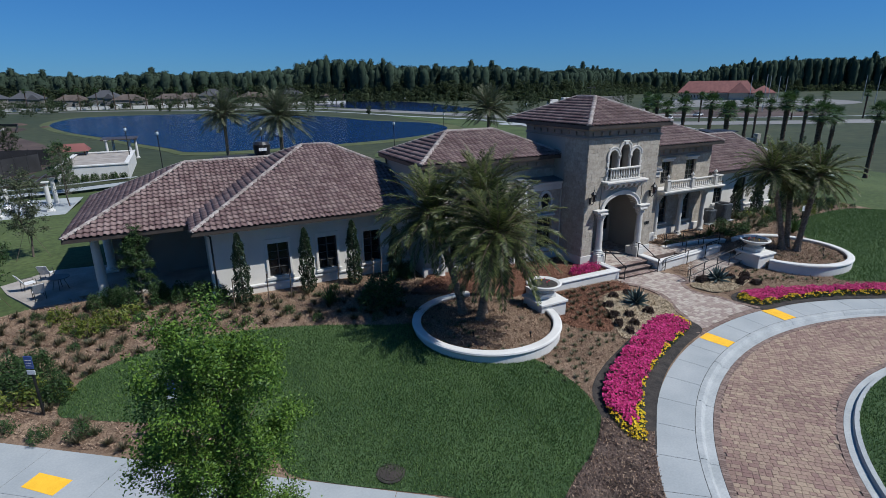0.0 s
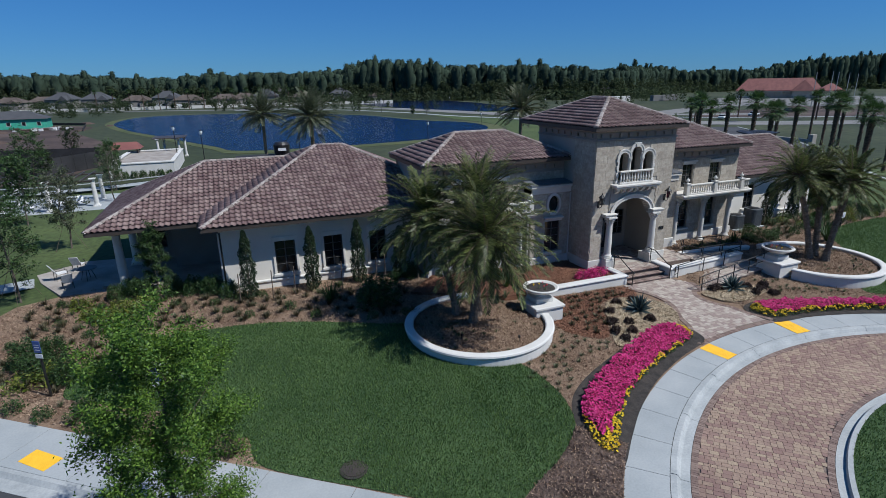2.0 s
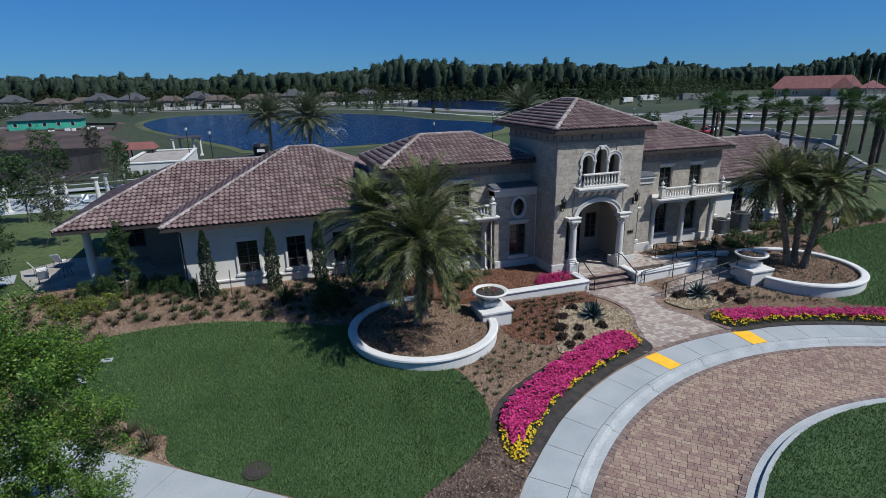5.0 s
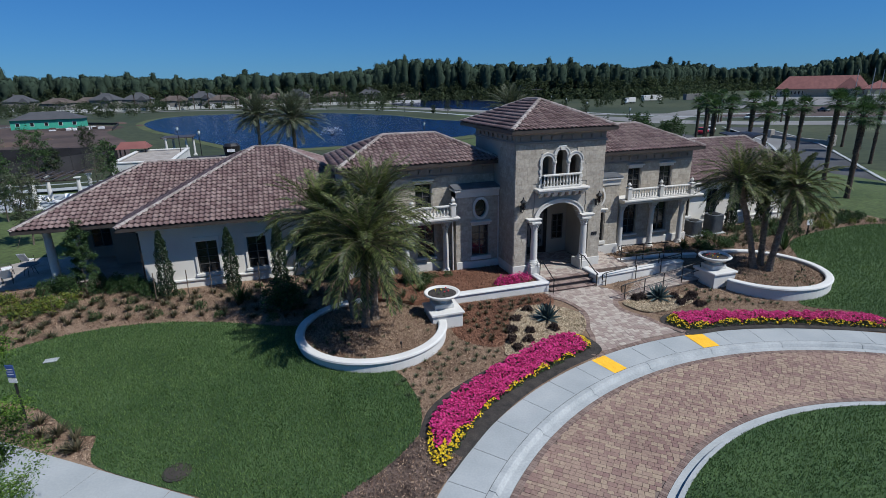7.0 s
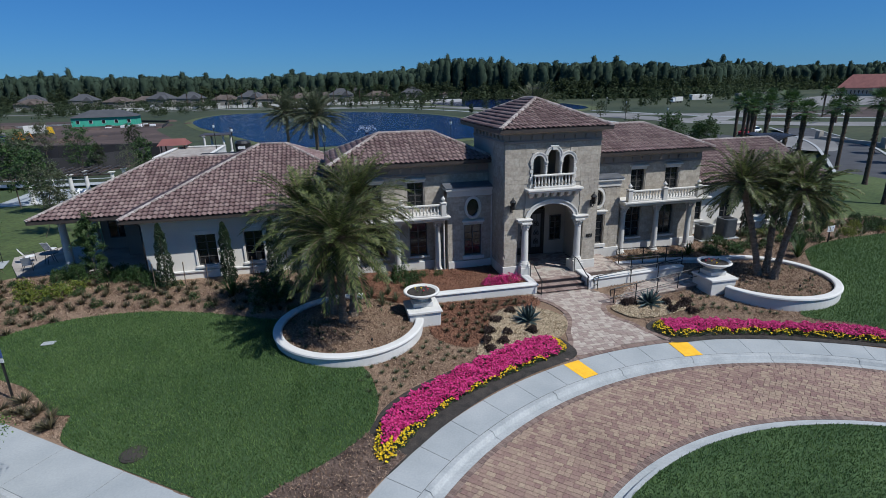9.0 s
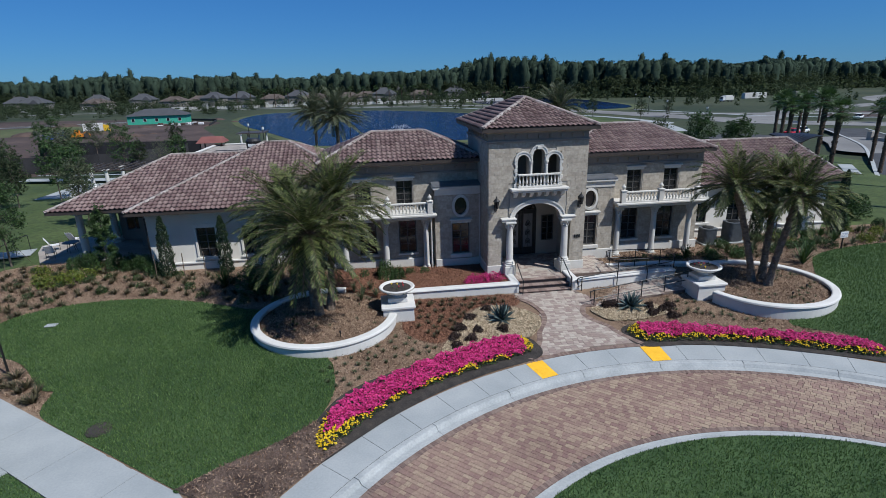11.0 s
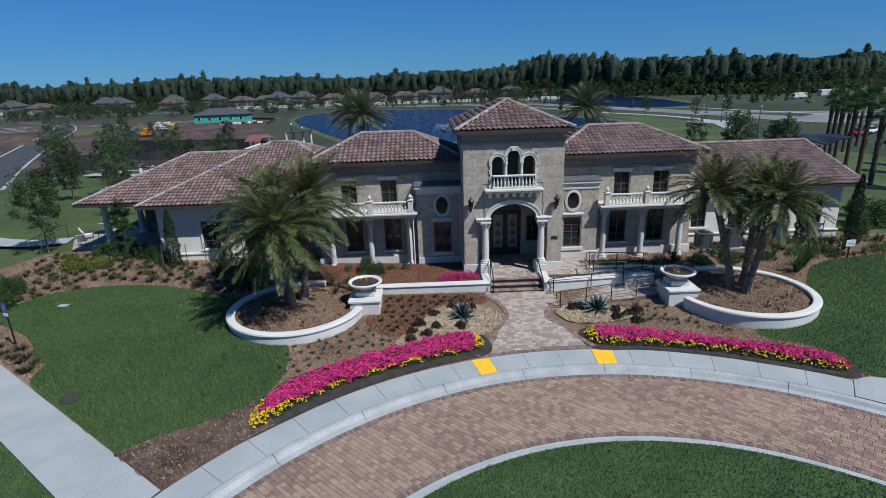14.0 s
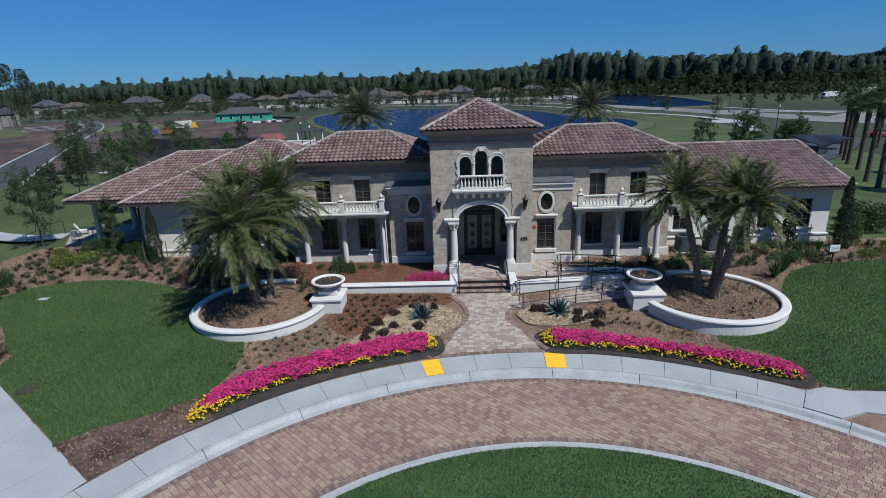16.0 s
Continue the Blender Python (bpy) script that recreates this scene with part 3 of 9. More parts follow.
# planters: half-round walls round the palms, with urns on pedestals
def planter(s):
    cx, cy, r = (-12.15, -3.95, 3.55) if s < 0 else (11.75, -4.05, 3.6)
    t = thing("planter_wall", (0, 0, 0), "low curved white plaster planter wall with a rounded cap", "planter", "curved planters")
    t.location.z = -0.1
    a0, a1 = (75, 350) if s < 0 else (-165, 105)
    path = arc(cx, cy, r, a0, a1, 60)
    def ground(x, y):
        return height(x, y) - 0.25
    wall = Mesh()
    wall.sweep([(x, y, 0) for x, y, _ in path], [(0.0, 0.25), (0.0, 1.02), (-0.3, 1.02), (-0.3, 0.25)])
    part("wall", wall, M_WHITE, t)
    part("cap", Mesh().sweep([(x, y, 1.02) for x, y, _ in path], [(0.05, 0.0), (0.07, 0.05), (0.05, 0.12), (0.0, 0.15), (-0.3, 0.15), (-0.35, 0.12), (-0.37, 0.05), (-0.35, 0.0)]), M_WHITE, t, "white rounded wall cap")
    fill = [(x, y) for x, y, _ in arc(cx, cy, r - 0.2, 0, 360, 48)][:-1]
    bed = Mesh()
    rings = 5
    vs, fs = [(cx, cy, 1.12)], []
    for k in range(1, rings + 1):
        for x, y in fill:
            f = k / rings
            vs.append((cx + (x - cx) * f, cy + (y - cy) * f, 1.12 - 0.2 * f * f))
    n = len(fill)
    for i in range(n):
        fs.append((0, 1 + i, 1 + (i + 1) % n))
        for k in range(rings - 1):
            fs.append((1 + k * n + i, 1 + (k + 1) * n + i, 1 + (k + 1) * n + (i + 1) % n, 1 + k * n + (i + 1) % n))
    part("bed", bed.add(vs, fs), M_MULCH, t, "bark mulch filling the planter")
    return cx, cy, r


PL_L, PL_R = planter(-1), planter(1)

# ---- the clubhouse ----
FF = 1.27                      # floor of the entrance porch
DZ = -0.21                     # the house stands this much lower than its own zero
club = thing("clubhouse", (0, 0, DZ), "grey stucco and limestone clubhouse with clay tile roofs and tower", "building")


def tile_mesh():
    """One S-shaped roof tile: 0.30 wide, 0.44 long, its lower lip open."""
    prof = [(0.0, 0.035), (0.035, 0.075), (0.085, 0.092), (0.135, 0.075), (0.17, 0.035), (0.23, 0.018), (0.30, 0.035)]
    vs = [(u, 0.0, w * 1.2 + 0.055) for u, w in prof] + [(u, 0.44, w - 0.012) for u, w in prof] + [(u, 0.0, w * 1.2 + 0.036) for u, w in prof] + [(u, 0.13, w * 1.15 + 0.022) for u, w in prof]
    n = len(prof)
    fs = [(i, i + 1, n + i + 1, n + i) for i in range(n - 1)] + [(2 * n + i, 2 * n + i + 1, i + 1, i) for i in range(n - 1)] + [(3 * n + i, 3 * n + i + 1, 2 * n + i + 1, 2 * n + i) for i in range(n - 1)]
    return np.array(vs), np.array(fs)


TILE_V, TILE_F = tile_mesh()
CAP = 0.36


def roof(name, x0, x1, y0, y1, ze, k, label, singles=0, ends=(True, True), end_run=(None, None), stretch=None):
    """A tiled hip roof over an eave rectangle; ends: hipped (or upright) at the x0 and x1 side."""
    half = (y1 - y0) / 2
    along_x = (x1 - x0) >= (y1 - y0)
    if not along_x:
        half = (x1 - x0) / 2
    rise = k * half
    if along_x:
        ra = (x0 + (end_run[0] or half) if ends[0] else x0, (y0 + y1) / 2)
        rb = (x1 - (end_run[1] or half) if ends[1] else x1, (y0 + y1) / 2)
    else:
        ra, rb = ((x0 + x1) / 2, y0 + half), ((x0 + x1) / 2, y1 - half)
    zr = ze + rise
    A, B, C, D = (x0, y0, ze), (x1, y0, ze), (x1, y1, ze), (x0, y1, ze)
    Ra, Rb = (*ra, zr), (*rb, zr)
    if along_x:
        planes = [(A, B, Rb, Ra), (C, D, Ra, Rb)] + ([(D, A, Ra)] if ends[0] else []) + ([(B, C, Rb)] if ends[1] else [])
        hips = ([(A, Ra), (D, Ra)] if ends[0] else []) + ([(B, Rb), (C, Rb)] if ends[1] else [])
    else:
        planes = [(A, B, Ra), (B, C, Rb, Ra), (C, D, Rb), (D, A, Ra, Rb)]
        hips = [(A, Ra), (B, Ra), (C, Rb), (D, Rb)]
    ridge = (Ra, Rb)
    deck = Mesh()
    for pl in planes:
        deck.add([(p[0], p[1], p[2] - 0.02) for p in pl], [tuple(range(len(pl)))])
    deck.add([(p[0], p[1], p[2] - 0.06) for p in (D, C, B, A)], [(0, 1, 2, 3)])
    base = part("roof", deck, M_UNDER, club, label)
    eave = Mesh()
    e = 0.03
    eave.sweep([(x0 - e, y0 - e, ze), (x0 - e, y1 + e, ze), (x1 + e, y1 + e, ze), (x1 + e, y0 - e, ze)][::-1], [(0.0, 0.01), (0.0, -0.20), (-0.06, -0.20), (-0.06, 0.01)], close=True)
    part("fascia", eave, M_FASCIA, base, "dark brown fascia and gutter")
    soffit = Mesh().box(x0 + 0.05, x1 - 0.05, y0 + 0.05, y1 - 0.05, ze - 0.19, ze - 0.15)
    part("soffit", soffit, M_STUCCO, base)
    all_v, all_f, count, made = [], [], 0, 0
    shared = None
    rng = np.random.default_rng(len(name) * 7 + int(abs(x0) * 10))
    for q, pl in enumerate(planes):
        P = [np.array(p, float) for p in pl]
        ux = P[1] - P[0]
        width = np.linalg.norm(ux)
        ux /= width
        nrm = np.cross(P[1] - P[0], P[-1] - P[0])
        nrm /= np.linalg.norm(nrm)
        vx = np.cross(nrm, ux)
        length = (P[-1] - P[0]) @ vx
        l1, r1 = (P[-1] - P[0]) @ ux, (P[2] - P[0]) @ ux
        rows = int(length / 0.37) + 1
        for j in range(rows):
            v = j * 0.37 - 0.04
            f = min(1, max(0, (v + 0.2) / length))
            lo, hi = f * l1, width + f * (r1 - width)
            n = int(width / 0.295)
            for i in range(n):
                u = i * 0.295
                if u + 0.15 < lo or u + 0.15 > hi:
                    continue
                jig = rng.normal(0, 1, 3) * (0.004, 0.008, 0.003)
                w = TILE_V + jig
                if made < singles and q == 0:
                    if shared is None:
                        shared = bpy.data.meshes.new("roof_tile")
                        shared.from_pydata([tuple(p) for p in TILE_V], [], [tuple(t) for t in TILE_F])
                        shared.shade_smooth()
                        shared.materials.append(M_TILE_ONE)
                    ob = new("roof_tile", shared)
                    o = P[0] + ux * (u + jig[0]) + vx * (v + jig[1]) + nrm * jig[2]
                    ob.matrix_basis = Matrix(((ux[0], vx[0], nrm[0], o[0]), (ux[1], vx[1], nrm[1], o[1]), (ux[2], vx[2], nrm[2], o[2]), (0, 0, 0, 1)))
                    ob.parent = base
                    made += 1
                    continue
                world_v = P[0] + (u + w[:, :1]) * ux + (v + w[:, 1:2]) * vx + w[:, 2:3] * nrm
                all_v.append(world_v)
                all_f.append(TILE_F + count)
                count += len(TILE_V)
    me = fast_mesh("roof_tiles", np.concatenate(all_v), np.concatenate(all_f), M_TILE, True)
    part("roof_tiles", me, None, base, kind="stuff")
    caps = Mesh()
    for a, b in hips + [ridge]:
        a, b = Vector(a), Vector(b)
        way = b - a
        ln = way.length
        if ln < 0.3:
            continue
        way.normalize()
        side = way.cross(Vector((0, 0, 1))).normalized()
        up = side.cross(way)
        n = max(1, int(ln / CAP))
        for i in range(n):
            p0 = a + way * (ln * i / n - 0.02)
            p1 = a + way * (ln * (i + 1) / n + 0.03)
            vs = []
            for p, r, lift in ((p0, 0.15, 0.045), (p1, 0.125, 0.03)):
                for s in range(6):
                    t = math.pi * s / 5
                    vs.append(tuple(p + side * (r * math.cos(t)) + up * (lift + 0.105 * math.sin(t))))
            caps.add(vs, [(s, s + 1, 7 + s, 6 + s) for s in range(5)] + [(0, 1, 2, 3, 4, 5), (11, 10, 9, 8, 7, 6)])
    part("ridge_cap", caps, M_RIDGE, base, "pale mortared hip and ridge tiles", kind="stuff")
    return base


def blocks(bm, x0, x1, z0, z1, y, holes, rng, row=0.245):
    """Coursed limestone blocks on a front wall at y, leaving out holes (x0, x1, z0, z1 or a test)."""
    z = z0
    while z < z1 - 0.05:
        h = min(row, z1 - z)
        x = x0 - rng.uniform(0, 0.4)
        while x < x1 - 0.02:
            w = rng.choice([0.3, 0.41, 0.61, 0.5])
            a, b = max(x, x0), min(x + w, x1)
            x += w
            if b - a < 0.06:
                continue
            spans = [(a, b)]
            for hole in holes:
                hx0, hx1 = hole(z, z + h)
                if hx1 <= hx0:
                    continue
                nxt = []
                for s0, s1 in spans:
                    if hx1 <= s0 or hx0 >= s1:
                        nxt.append((s0, s1))
                        continue
                    if hx0 - s0 > 0.05:
                        nxt.append((s0, hx0))
                    if s1 - hx1 > 0.05:
                        nxt.append((hx1, s1))
                spans = nxt
            for s0, s1 in spans:
                d = rng.uniform(0.0, 0.006)
                bm.soft_box(s0 + 0.0015, s1 - 0.0015, y - 0.03 - d, y + 0.01, z + 0.0015, z + h - 0.0015, 0.004)
        z += h


def rect_hole(x0, x1, z0, z1):
    return lambda a, b: (x0, x1) if a < z1 - 0.02 and b > z0 + 0.02 else (0, 0)


def round_hole(cx, cz, rx, rz, down=None):
    def f(a, b):
        m = min(max(cz, a), b) if down is None else max(a, cz) if b > cz else cz
        t = 1 - ((m - cz) / rz) ** 2
        if down is not None and b <= down:
            return (0, 0)
        return (cx - rx * math.sqrt(t), cx + rx * math.sqrt(t)) if t > 0 else (0, 0)
    return f


def wall_xz(name, outer, holes, y0, y1, material, label=""):
    """A wall plate with real openings, parallel to the front."""
    bm = bmesh.new()
    loops = [outer] + holes
    edges = []
    for lp in loops:
        vs = [bm.verts.new((x, y0, z)) for x, z in lp]
        edges += [bm.edges.new((vs[i], vs[(i + 1) % len(vs)])) for i in range(len(vs))]
    bmesh.ops.triangle_fill(bm, use_beauty=True, use_dissolve=False, edges=edges)
    bmesh.ops.recalc_face_normals(bm, faces=bm.faces[:])
    if bm.faces[:][0].normal.y > 0:
        bmesh.ops.reverse_faces(bm, faces=bm.faces[:])
    r = bmesh.ops.extrude_face_region(bm, geom=bm.faces[:])
    bmesh.ops.translate(bm, vec=(0, y1 - y0, 0), verts=[g for g in r["geom"] if isinstance(g, bmesh.types.BMVert)])
    bmesh.ops.recalc_face_normals(bm, faces=bm.faces[:])
    me = bpy.data.meshes.new(name)
    bm.to_mesh(me)
    bm.free()
    me.materials.append(material)
    ob = new(name, me)
    ob.parent = club
    return tagged(ob, label)


def rect(x0, x1, z0, z1):
    return [(x0, z0), (x1, z0), (x1, z1), (x0, z1)]


def arch_loop(x0, x1, z0, zs, rz=None, n=14):
    cx, r = (x0 + x1) / 2, (x1 - x0) / 2
    rz = rz or r
    return [(x0, z0), (x1, z0)] + [(cx + r * math.cos(math.pi * i / n), zs + rz * math.sin(math.pi * i / n)) for i in range(n + 1)]


def oval_loop(cx, cz, rx, rz, n=20):
    return [(cx + rx * math.cos(2 * math.pi * i / n), cz + rz * math.sin(2 * math.pi * i / n)) for i in range(n)]


def window(x0, x1, z0, z1, y, bars=(2, 4), label="dark bronze casement window with small panes"):
    """A glazed casement set back in its opening, with frame, glazing bars and panes."""
    w = Mesh()
    d = 0.06
    for a, b in ((x0, x0 + d), (x1 - d, x1)):
        w.box(a, b, y - 0.03, y + 0.05, z0, z1)
    for a, b in ((z0, z0 + d), (z1 - d, z1)):
        w.box(x0 + d, x1 - d, y - 0.03, y + 0.05, a, b)
    base = part("window", w, M_FRAME, club, label)
    nx, nz = bars
    gx, gz = (x1 - x0 - 2 * d) / nx, (z1 - z0 - 2 * d) / nz
    bar = Mesh()
    for i in range(1, nx):
        c = x0 + d + gx * i
        t = 0.035 if i == nx // 2 else 0.015
        bar.box(c - t, c + t, y - 0.02, y + 0.04, z0 + d, z1 - d)
    for j in range(1, nz):
        c = z0 + d + gz * j
        bar.box(x0 + d, x1 - d, y - 0.015, y + 0.035, c - 0.015, c + 0.015)
    part("glazing_bar", bar, M_FRAME, base)
    for i in range(nx):
        part("pane", Mesh().add([(x0 + d + gx * i, y + 0.01, z0 + d), (x0 + d + gx * (i + 1), y + 0.01, z0 + d), (x0 + d + gx * (i + 1), y + 0.01, z1 - d), (x0 + d + gx * i, y + 0.01, z1 - d)], [(0, 1, 2, 3)]), M_GLASS, base)
    return base


def sill(x0, x1, z, y, out=0.12, h=0.12, material=None):
    return part("window_sill", Mesh().soft_box(x0, x1, y - out, y + 0.1, z - h, z, 0.015), material or M_TRIM, club, "cream cast-stone window sill")


def hood(x0, x1, z, y, out=0.12):
    m = Mesh().soft_box(x0, x1, y - out * 0.6, y + 0.1, z, z + 0.16, 0.015)
    m.soft_box(x0 - 0.07, x1 + 0.07, y - out - 0.05, y + 0.1, z + 0.16, z + 0.27, 0.02)
    return part("window_hood", m, M_TRIM, club, "cream moulded window head")


def column(x, y, z0, z1, r=0.19, name="column"):
    """A turned column with square plinth, base rings, slight swelling and a carved capital."""
    h = z1 - z0
    m = Mesh().soft_box(x - r * 1.5, x + r * 1.5, y - r * 1.5, y + r * 1.5, z0, z0 + 0.13, 0.015)
    prof = [(r * 1.42, 0.13), (r * 1.5, 0.18), (r * 1.42, 0.23), (r * 1.2, 0.25), (r * 1.28, 0.30), (r * 1.12, 0.34), (r, 0.40), (r, h * 0.4), (r * 0.86, h - 0.48),
            (r * 0.98, h - 0.46), (r * 0.98, h - 0.43), (r * 0.88, h - 0.41), (r * 0.92, h - 0.3), (r * 1.2, h - 0.16), (r * 1.42, h - 0.1)]
    m.lathe(prof, x, y, 20, z=z0)
    for k in range(8):
        a = math.pi / 4 * k
        for zz, rr in ((h - 0.34, 1.02), (h - 0.2, 1.25)):
            m.lathe([(0.0, -0.07), (0.05, -0.02), (0.055, 0.04), (0.02, 0.07)], x + r * rr * math.cos(a + zz), y + r * rr * math.sin(a + zz), 6, z=z0 + zz)
    m.soft_box(x - r * 1.5, x + r * 1.5, y - r * 1.5, y + r * 1.5, z1 - 0.11, z1, 0.015)
    return part(name, m, M_TRIM, club, "turned cream cast-stone column with carved capital")


def baluster(h):
    s = h / 0.62
    return [(0.062, 0), (0.062, 0.05 * s), (0.035, 0.07 * s), (0.04, 0.11 * s), (0.068, 0.2 * s), (0.06, 0.28 * s), (0.032, 0.42 * s), (0.03, 0.48 * s), (0.045, 0.52 * s), (0.035, 0.55 * s), (0.058, 0.57 * s), (0.058, h)]


def balustrade(x0, x1, y, z, h, posts, pitch=0.21, parent=None):
    base = part("balustrade", Mesh().soft_box(x0, x1, y - 0.09, y + 0.09, z, z + 0.1, 0.015).soft_box(x0, x1, y - 0.1, y + 0.1, z + h - 0.1, z + h, 0.02), M_TRIM, parent or club, "cream turned-baluster balustrade")
    shape = Mesh().lathe(baluster(h - 0.2), 0, 0, 8).data("baluster", M_TRIM, True)
    n = int((x1 - x0) / pitch)
    for i in range(n):
        x = x0 + (x1 - x0) * (i + 0.5) / n
        if any(abs(x - p) < 0.2 for p in posts):
            continue
        ob = part("baluster", shape, None, base)
        ob.matrix_basis = pose(x, y, z + 0.1)
    for p in posts:
        m = Mesh().soft_box(p - 0.15, p + 0.15, y - 0.15, y + 0.15, z, z + h + 0.03, 0.015).soft_box(p - 0.19, p + 0.19, y - 0.19, y + 0.19, z + h + 0.03, z + h + 0.1, 0.02)
        m.lathe([(0.1, 0), (0.06, 0.03), (0.05, 0.07), (0.12, 0.14), (0.13, 0.2), (0.09, 0.27), (0.05, 0.3), (0.03, 0.36), (0.0, 0.39)], p, y, 12, z=z + h + 0.1)
        part("pedestal", m, M_TRIM, base, "pedestal with urn finial")
    return base


rng = random.Random(4)
# --- tower ---
TX, TD = 2.9, 6.2
ARCH_R, ARCH_Z = 1.37, 4.62


def gate_loop():
    """The porch opening: wide below the imposts, then the arch."""
    return [(-2.05, FF + 0.001), (2.05, FF + 0.001), (2.05, 4.5), (ARCH_R, 4.5)] + [(ARCH_R * math.cos(math.pi * i / 16), ARCH_Z + 0.84 * math.sin(math.pi * i / 16)) for i in range(17)] + [(-ARCH_R, 4.5), (-2.05, 4.5)]


tw = [(cx, rr) for cx, rr in ((-0.9, 0.33), (0.0, 0.34), (0.9, 0.33))]
SILL_Z, SPR = 6.55, (7.93, 8.26, 7.93)
trip = [arch_loop(cx - rr, cx + rr, SILL_Z, zs) for (cx, rr), zs in zip(tw, SPR)]
wall_xz("tower_wall", rect(-TX, TX, 1.0, 9.62), [gate_loop()] + trip, 0.0, 0.45, M_STUCCO, "front wall of the entrance tower with an arched porch opening")
bl = Mesh()
hl = [rect_hole(-2.06, 2.06, 0, 4.5), rect_hole(-2.2, 2.2, 4.5, 4.7), round_hole(0, ARCH_Z, ARCH_R + 0.3, 1.12, ARCH_Z), rect_hole(-1.75, 1.75, 6.08, 6.5)]
hl += [rect_hole(-1.4, 1.4, 6.4, 7.95), round_hole(0, 7.9, 1.42, 0.72, 7.9), rect_hole(-1.75, 1.75, 4.68, 6.45)]
blocks(bl, -TX, TX, 1.78, 8.95, 0.0, hl, rng)
part("stone_block", bl, M_STONE, club, "coursed cut limestone blocks", kind="stuff")
for s in (-1, 1):
    m = Mesh().box(min(s * TX, s * (TX - 0.45)), max(s * TX, s * (TX - 0.45)), 0.45, TD, 1.0, 9.62)
    part("tower_wall", m, M_STUCCO, club)
    # side quoins return round the corner
    q = Mesh()
    z = 1.78
    while z < 8.9:
        y = 0.0
        while y < 2.0:
            w = rng.choice([0.41, 0.61, 0.5])
            q.soft_box(s * TX - 0.02 if s > 0 else -TX - 0.035 - rng.uniform(0, .012), s * TX + 0.035 + rng.uniform(0, .012) if s > 0 else -TX + 0.02, y + 0.004, min(y + w, 2.05) - 0.004, z + 0.0015, z + 0.2435, 0.004)
            y += w
        z += 0.245
    part("stone_block", q, M_STONE, club, kind="stuff")
part("tower_wall", Mesh().box(-TX + 0.45, TX - 0.45, TD - 0.4, TD, 1.0, 9.62), M_STUCCO, club)
part("tower_floor", Mesh().box(-TX + 0.45, TX - 0.45, 0.45, TD - 0.4, 6.0, 6.2), M_STUCCO, club)
# frieze band and cornice with small square blocks
fr = Mesh()
fr.sweep([(-TX - 0.05, TD, 8.97), (-TX - 0.05, -0.05, 8.97), (TX + 0.05, -0.05, 8.97), (TX + 0.05, TD, 8.97)], [(0.0, 0.0), (0.05, 0.02), (0.05, 0.10), (0.0, 0.14), (-0.06, 0.14), (-0.06, 0.0)])
fr.sweep([(-TX - 0.04, TD, 9.45), (-TX - 0.04, -0.04, 9.45), (TX + 0.04, -0.04, 9.45), (TX + 0.04, TD, 9.45)], [(0.0, 0.0), (0.08, 0.06), (0.14, 0.10), (0.14, 0.18), (-0.06, 0.18), (-0.06, 0.0)])
part("cornice", fr, M_SHADED_STUCCO, club, "moulded grey cornice under the eave")
# the band's darker tone carries the eave's shadow over the wall
part("frieze_band", Mesh().box(-TX - 0.012, TX + 0.012, -0.012, 0.0, 9.1, 9.46).box(-TX - 0.012, -TX, 0.0, TD, 9.1, 9.46).box(TX, TX + 0.012, 0.0, TD, 9.1, 9.46), M_SHADED_STUCCO, club, "plain frieze band, its taupe darkened with the eave's shade")
for i in range(9):
    x = -2.6 + 0.65 * i
    part("frieze_block", Mesh().soft_box(x - 0.07, x + 0.07, -0.14, 0.0, 9.17, 9.37, 0.015), M_SHADED_STUCCO, club)
for i in range(8):
    y = 0.4 + 0.7 * i
    part("frieze_block", Mesh().soft_box(-TX - 0.12, -TX, y - 0.07, y + 0.07, 9.17, 9.37, 0.015), M_SHADED_STUCCO, club)
roof("tower_roof", -3.35, 3.35, -0.45, 7.9, 9.78, 0.44, "hipped clay tile roof of the tower")
# inside of the tower loggia: dark, with back wall seen through the arches
# weather vane on the ridge
v = Mesh().tube([(0, 3.4, 11.2), (0, 3.4, 12.0)], 0.02).lathe([(0.14, 0), (0.17, 0.06), (0.1, 0.14), (0.05, 0.2)], 0, 3.4, 12, z=11.2)
v.tube([(-0.3, 3.4, 11.85), (0.3, 3.4, 11.85)], 0.012).add([(0.3, 3.39, 11.78), (0.42, 3.39, 11.85), (0.3, 3.39, 11.92), (0.3, 3.41, 11.78), (0.42, 3.41, 11.85), (0.3, 3.41, 11.92)], [(0, 1, 2), (5, 4, 3), (0, 3, 4, 1), (1, 4, 5, 2), (2, 5, 3, 0)])
part("weather_vane", v, M_DARK, club, "dark metal weather vane on the tower ridge")

